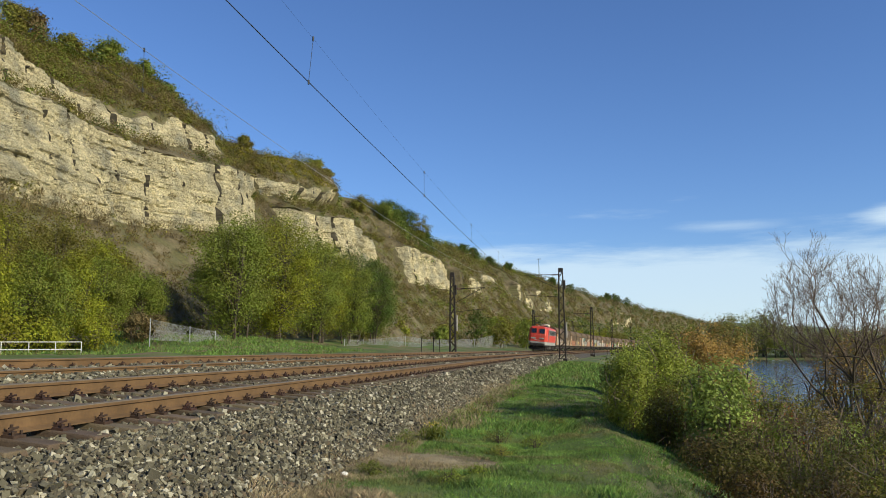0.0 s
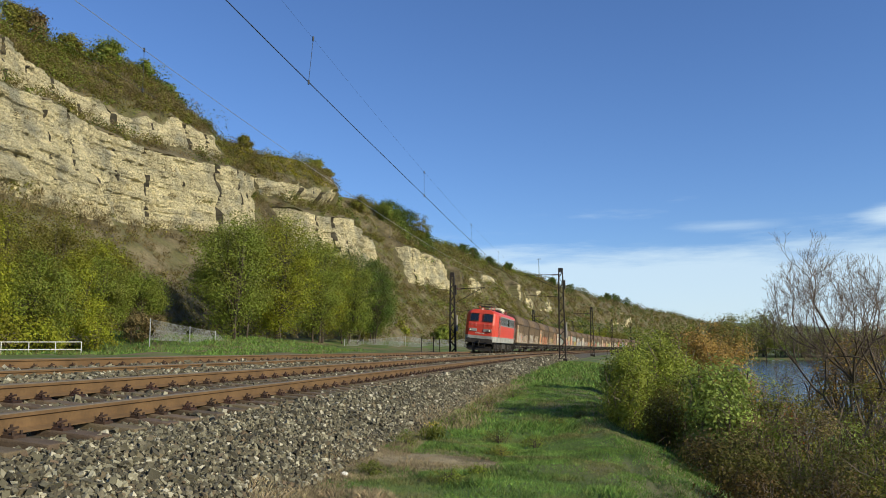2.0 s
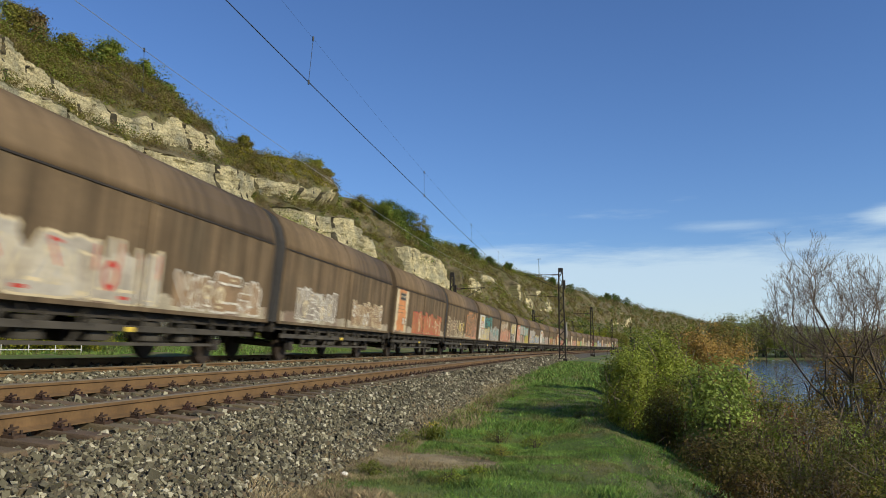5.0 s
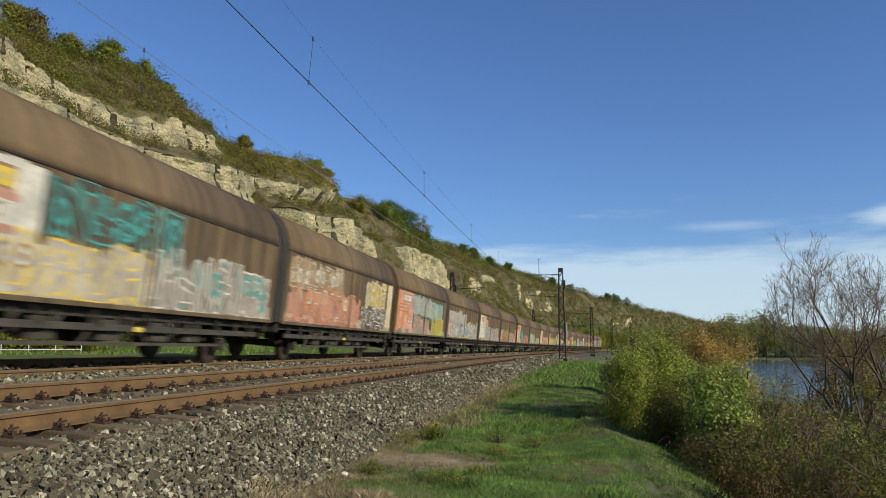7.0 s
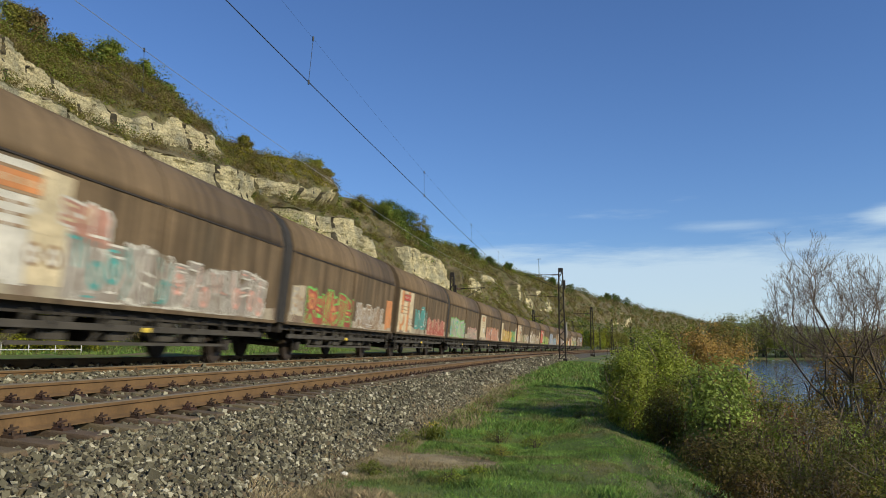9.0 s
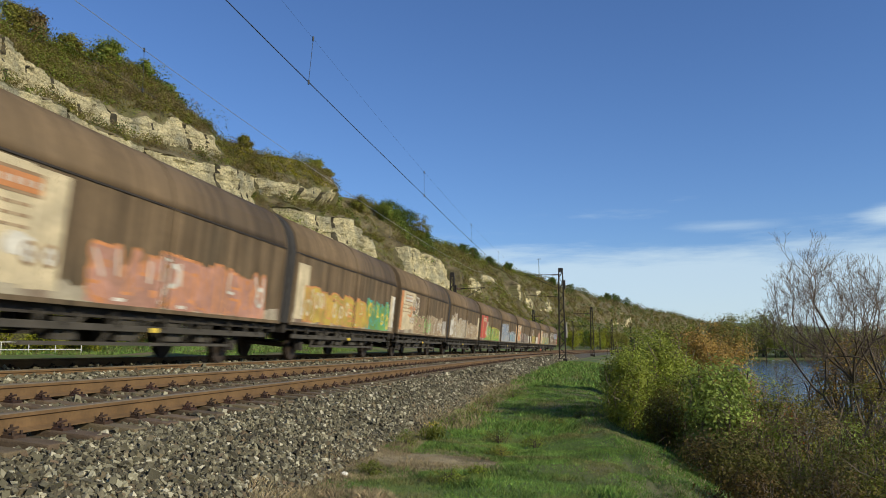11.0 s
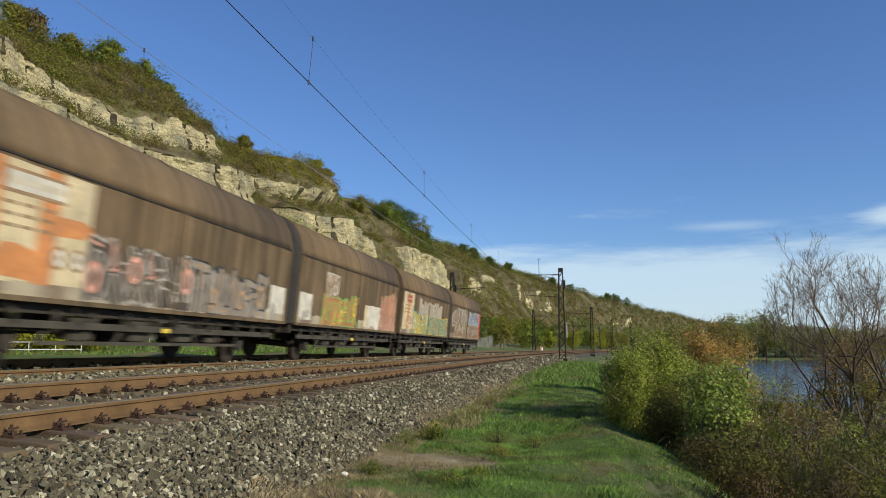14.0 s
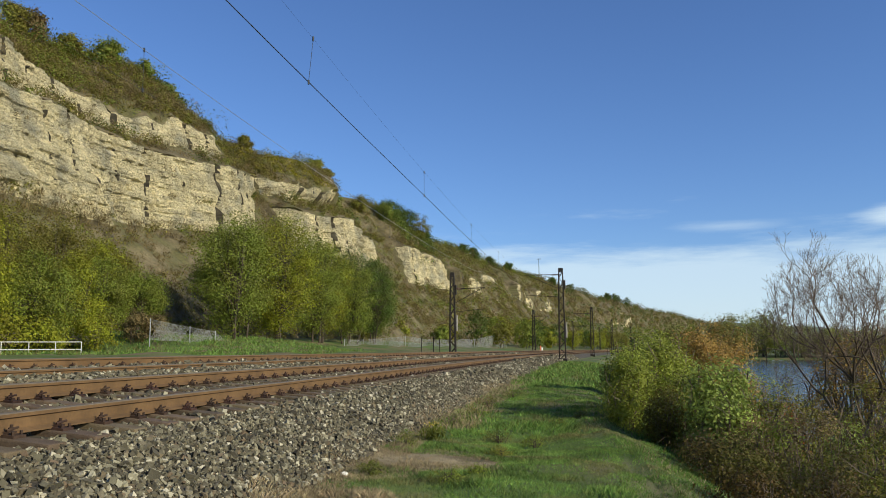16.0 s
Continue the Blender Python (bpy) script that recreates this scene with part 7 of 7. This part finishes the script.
# paint on each wagon unit, front to back: kind, start and end (share of its length), bottom and top (share of the wall), colours
GRAFFITI = {
    0: (("p", .03, .16, 0, .9, "cream orange brown"), ("l", .17, .55, .02, .5, "cream white red"), ("l", .6, .95, .05, .4, "white tan cream")),
    1: (("l", .1, .4, .05, .5, "white grey cream"), ("l", .55, .9, .05, .45, "cream tan white")),
    2: (("p", .02, .2, 0, .95, "orange cream black"), ("l", .3, .9, .0, .5, "red orange cream")),
    3: (("l", .02, .3, .05, .55, "cream brown tan"), ("l", .34, .52, .05, .5, "cream brown yellow"), ("l", .58, .97, .05, .88, "orange brown tan"), ("l", .78, .97, .0, .5, "orange pink tan")),
    4: (("p", .03, .24, .02, .98, "white cream yellow"), ("l", .25, .58, .52, 1.0, "teal black teal"), ("l", .08, .20, .45, .72, "white pink white"), ("l", .10, .52, .0, .48, "yellow white grey"), ("l", .5, .97, .0, .56, "white grey teal")),
    5: (("l", .02, .42, .52, .92, "cream tan white"), ("l", .02, .6, .10, .52, "orange pink cream"), ("l", .02, .6, .0, .10, "red pink cream"), ("l", .66, .9, .46, .85, "white yellow grey"), ("l", .63, .91, .0, .42, "white black grey"), ("p", .925, .99, .02, .9, "cream orange white")),
    6: (("p", .02, .28, .05, .98, "orange pink white"), ("l", .24, .62, .5, 1.0, "teal white grey"), ("l", .60, .9, .45, .9, "teal white teal"), ("l", .3, .6, .0, .4, "tan grey pink"), ("l", .66, .93, .0, .5, "green yellow orange")),
    7: (("l", .02, .2, .1, .55, "white pink cream"), ("l", .05, .97, .02, .52, "yellow blue white"), ("l", .02, .55, .5, .78, "grey white grey")),
    8: (("p", .03, .27, .05, 1.0, "white cream orange"), ("l", .25, .36, .5, .75, "white pink cream"), ("l", .27, .58, .0, .5, "white grey teal"), ("l", .55, .93, .0, .5, "white grey pink")),
    9: (("l", .02, .1, .1, .5, "cream white tan"), ("l", .12, .5, .0, .5, "green red orange"), ("l", .55, .86, .0, .42, "white tan grey"), ("p", .9, .98, .02, .6, "cream orange white")),
    10: (("p", .02, .25, .0, .98, "orange cream red"), ("l", .3, .52, .15, .6, "teal teal white"), ("l", .55, .95, .0, .4, "pink red cream")),
    11: (("l", .05, .5, .02, .55, "green white teal"), ("l", .6, .95, .0, .35, "pink grey cream")),
    12: (("p", .03, .24, .05, .95, "cream white orange"), ("l", .3, .9, .0, .5, "orange pink white")),
    13: (("p", .02, .1, .0, .8, "cream white grey"), ("l", .08, .66, .02, .5, "orange yellow cream"), ("l", .64, .92, .0, .55, "teal green yellow"), ("p", .93, .99, .05, .7, "white cream white")),
    14: (("p", .02, .26, .05, .98, "cream orange white"), ("l", .22, .32, .5, .8, "white brown cream"), ("l", .26, .6, .0, .45, "cream tan green"), ("l", .55, .86, .0, .5, "cream tan white"), ("p", .88, .97, .05, .4, "white grey white")),
    15: (("p", .03, .12, .05, .5, "white cream white"), ("l", .12, .2, .35, .75, "white tan cream"), ("l", .06, .55, .0, .62, "white cream tan"), ("l", .55, .92, .0, .5, "cream tan white"), ("p", .93, .99, .05, .75, "cream orange white")),
    16: (("p", .03, .3, .05, .98, "orange red cream"), ("l", .24, .34, .45, .7, "white cream tan"), ("l", .27, .62, .06, .58, "yellow green white"), ("l", .58, .93, .06, .5, "yellow green red"), ("l", .2, .93, .0, .06, "green green yellow"), ("p", .93, .98, .05, .4, "red white red")),
    17: (("l", .02, .4, .3, .82, "white blue grey"), ("l", .02, .45, .0, .3, "blue white blue"), ("l", .42, .92, .0, .5, "white blue teal"), ("p", .93, .99, .05, .8, "orange cream white")),
    18: (("p", .02, .26, .05, .98, "orange cream white"), ("l", .26, .55, .0, .55, "grey black pink"), ("l", .5, .88, .0, .5, "black grey tan"), ("p", .9, .985, .05, .42, "white grey white")),
    19: (("p", .01, .1, .05, .42, "white grey white"), ("l", .18, .5, .0, .5, "green orange yellow"), ("l", .2, .3, .5, .75, "white tan white"), ("p", .58, .8, .02, .42, "white cream red"), ("l", .76, .98, .0, .8, "tan pink orange")),
    20: (("p", .03, .2, .05, .95, "orange cream red"), ("l", .2, .5, .0, .5, "teal yellow white"), ("l", .48, .97, .0, .5, "yellow teal orange"), ("l", .3, .8, .5, .8, "tan white grey")),
    21: (("l", .03, .12, .4, .8, "white brown grey"), ("l", .15, .5, .45, .9, "white brown grey"), ("l", .12, .5, .05, .45, "tan brown white"), ("l", .52, .93, .02, .4, "tan brown grey"), ("l", .55, .92, .5, .92, "white blue black"), ("p", .93, .99, .05, .9, "red white pink")),
}
PAINT["brown"] = PAINT["tan"]
FADED["brown"] = material("faded_brown", (0.165, 0.12, 0.078), 0.7, var=0.25, scale=1.8, fine=10, second=(0.21, 0.165, 0.11), mask=(0.5, 0.7), spec=0.2)


def build_wagons():
    W = wagon_meshes()
    words = ("orange and white", "teal and white", "green and yellow", "cream and pink")
    for n in range(UNITS):
        rs = np.random.RandomState(100 + n)
        cols = sorted({c for g in GRAFFITI[n] for c in g[5].split()[:2]} - {"black", "grey", "tan"})
        top = empty("freight_wagon", Matrix(), "brown sliding-wall freight wagon with %s graffiti" % " and ".join((cols + ["grey", "brown"])[:2]), "freight wagon", "wagons of the freight train")
        for side in (-1, 1):
            w = part("side_wall", W["side_wall", side], None, top)
            part("door_frame", W["door_frame", side], None, w)
            part("seam", W["seam", side], None, w)
        r = part("roof", W["roof"], None, top)
        for y in (-WB / 2 + 0.1, 0.0, WB / 2 - 0.1):
            part("roof_hoop", W["roof_hoop"], None, r, m=Matrix.Translation((0, y, 0)))
        for e in (-1, 1):
            part("end_wall", W["end_wall"], None, top, m=Matrix.Translation((0, e * (WB / 2 - 0.05), 0)))
        u = part("underframe", W["underframe"], None, top)
        for nm in ("truss", "brake_gear", "change_over_plate"):
            part(nm, W[nm], None, u)
        for k in range(7):
            part("door_lever", W["door_gear"], None, u, m=Matrix.Translation((0, -4.8 + k * 1.6, 0)))
        part("step", W["step"], None, u, m=Matrix.Translation((0, (-1 if n % 2 == 0 else 1) * (WB / 2 - 0.4), 0)))
        for y in (-4.3, 4.3):
            for sx in (-1, 1):
                part("axle_guard", W["axle_guard", sx], None, top, m=Matrix.Translation((0, y, 0)))
            part("wheelset", MESH["wheel_w"], None, top, m=Matrix.Translation((0, y, 0)))
        outer = -1 if n % 2 == 0 else 1
        for sx in (-0.875, 0.875):
            part("buffer", MESH["buffer"], None, top, m=Matrix.Translation((sx, outer * (WB / 2 - 0.32), 1.0)) @ (Matrix() if outer < 0 else Matrix.Rotation(math.pi, 4, "Z")))
        inner = -outer
        part("bellows", W["bellows"], None, top, m=Matrix.Translation((0, inner * WB / 2, 0)) @ (Matrix() if inner > 0 else Matrix.Rotation(math.pi, 4, "Z")))
        part("faded_paint", W["wash", n % 4], None, top, "faded pale paint along the sill")
        for kind, a, b, lo, hi, c in GRAFFITI[n]:
            y0, y1 = -WB / 2 + a * WB, -WB / 2 + b * WB
            z0, z1 = 1.175 + lo * 1.88, min(3.09, 1.20 + hi * 1.12 * 1.88)
            if kind == "p":
                part("painted_panel", panel(rs, y0, y1, z0, z1, c.split()), None, top, "%s painted panel" % c.split()[0])
            else:
                lettering(rs, y0, y1, z0, z1, c.split(), top)
        movers.append((top, LOCO_BODY + FIRST_GAP / 2 + (n + 0.5) * UNIT))


build_loco()
build_wagons()


def motions():
    for thing, behind in movers:
        rows = []
        for i in range(33):
            t = i * 0.5
            rows.append((t, track_pose(S_FRONT - SPEED * t + behind, True)))
        walk(thing, rows)


motions()
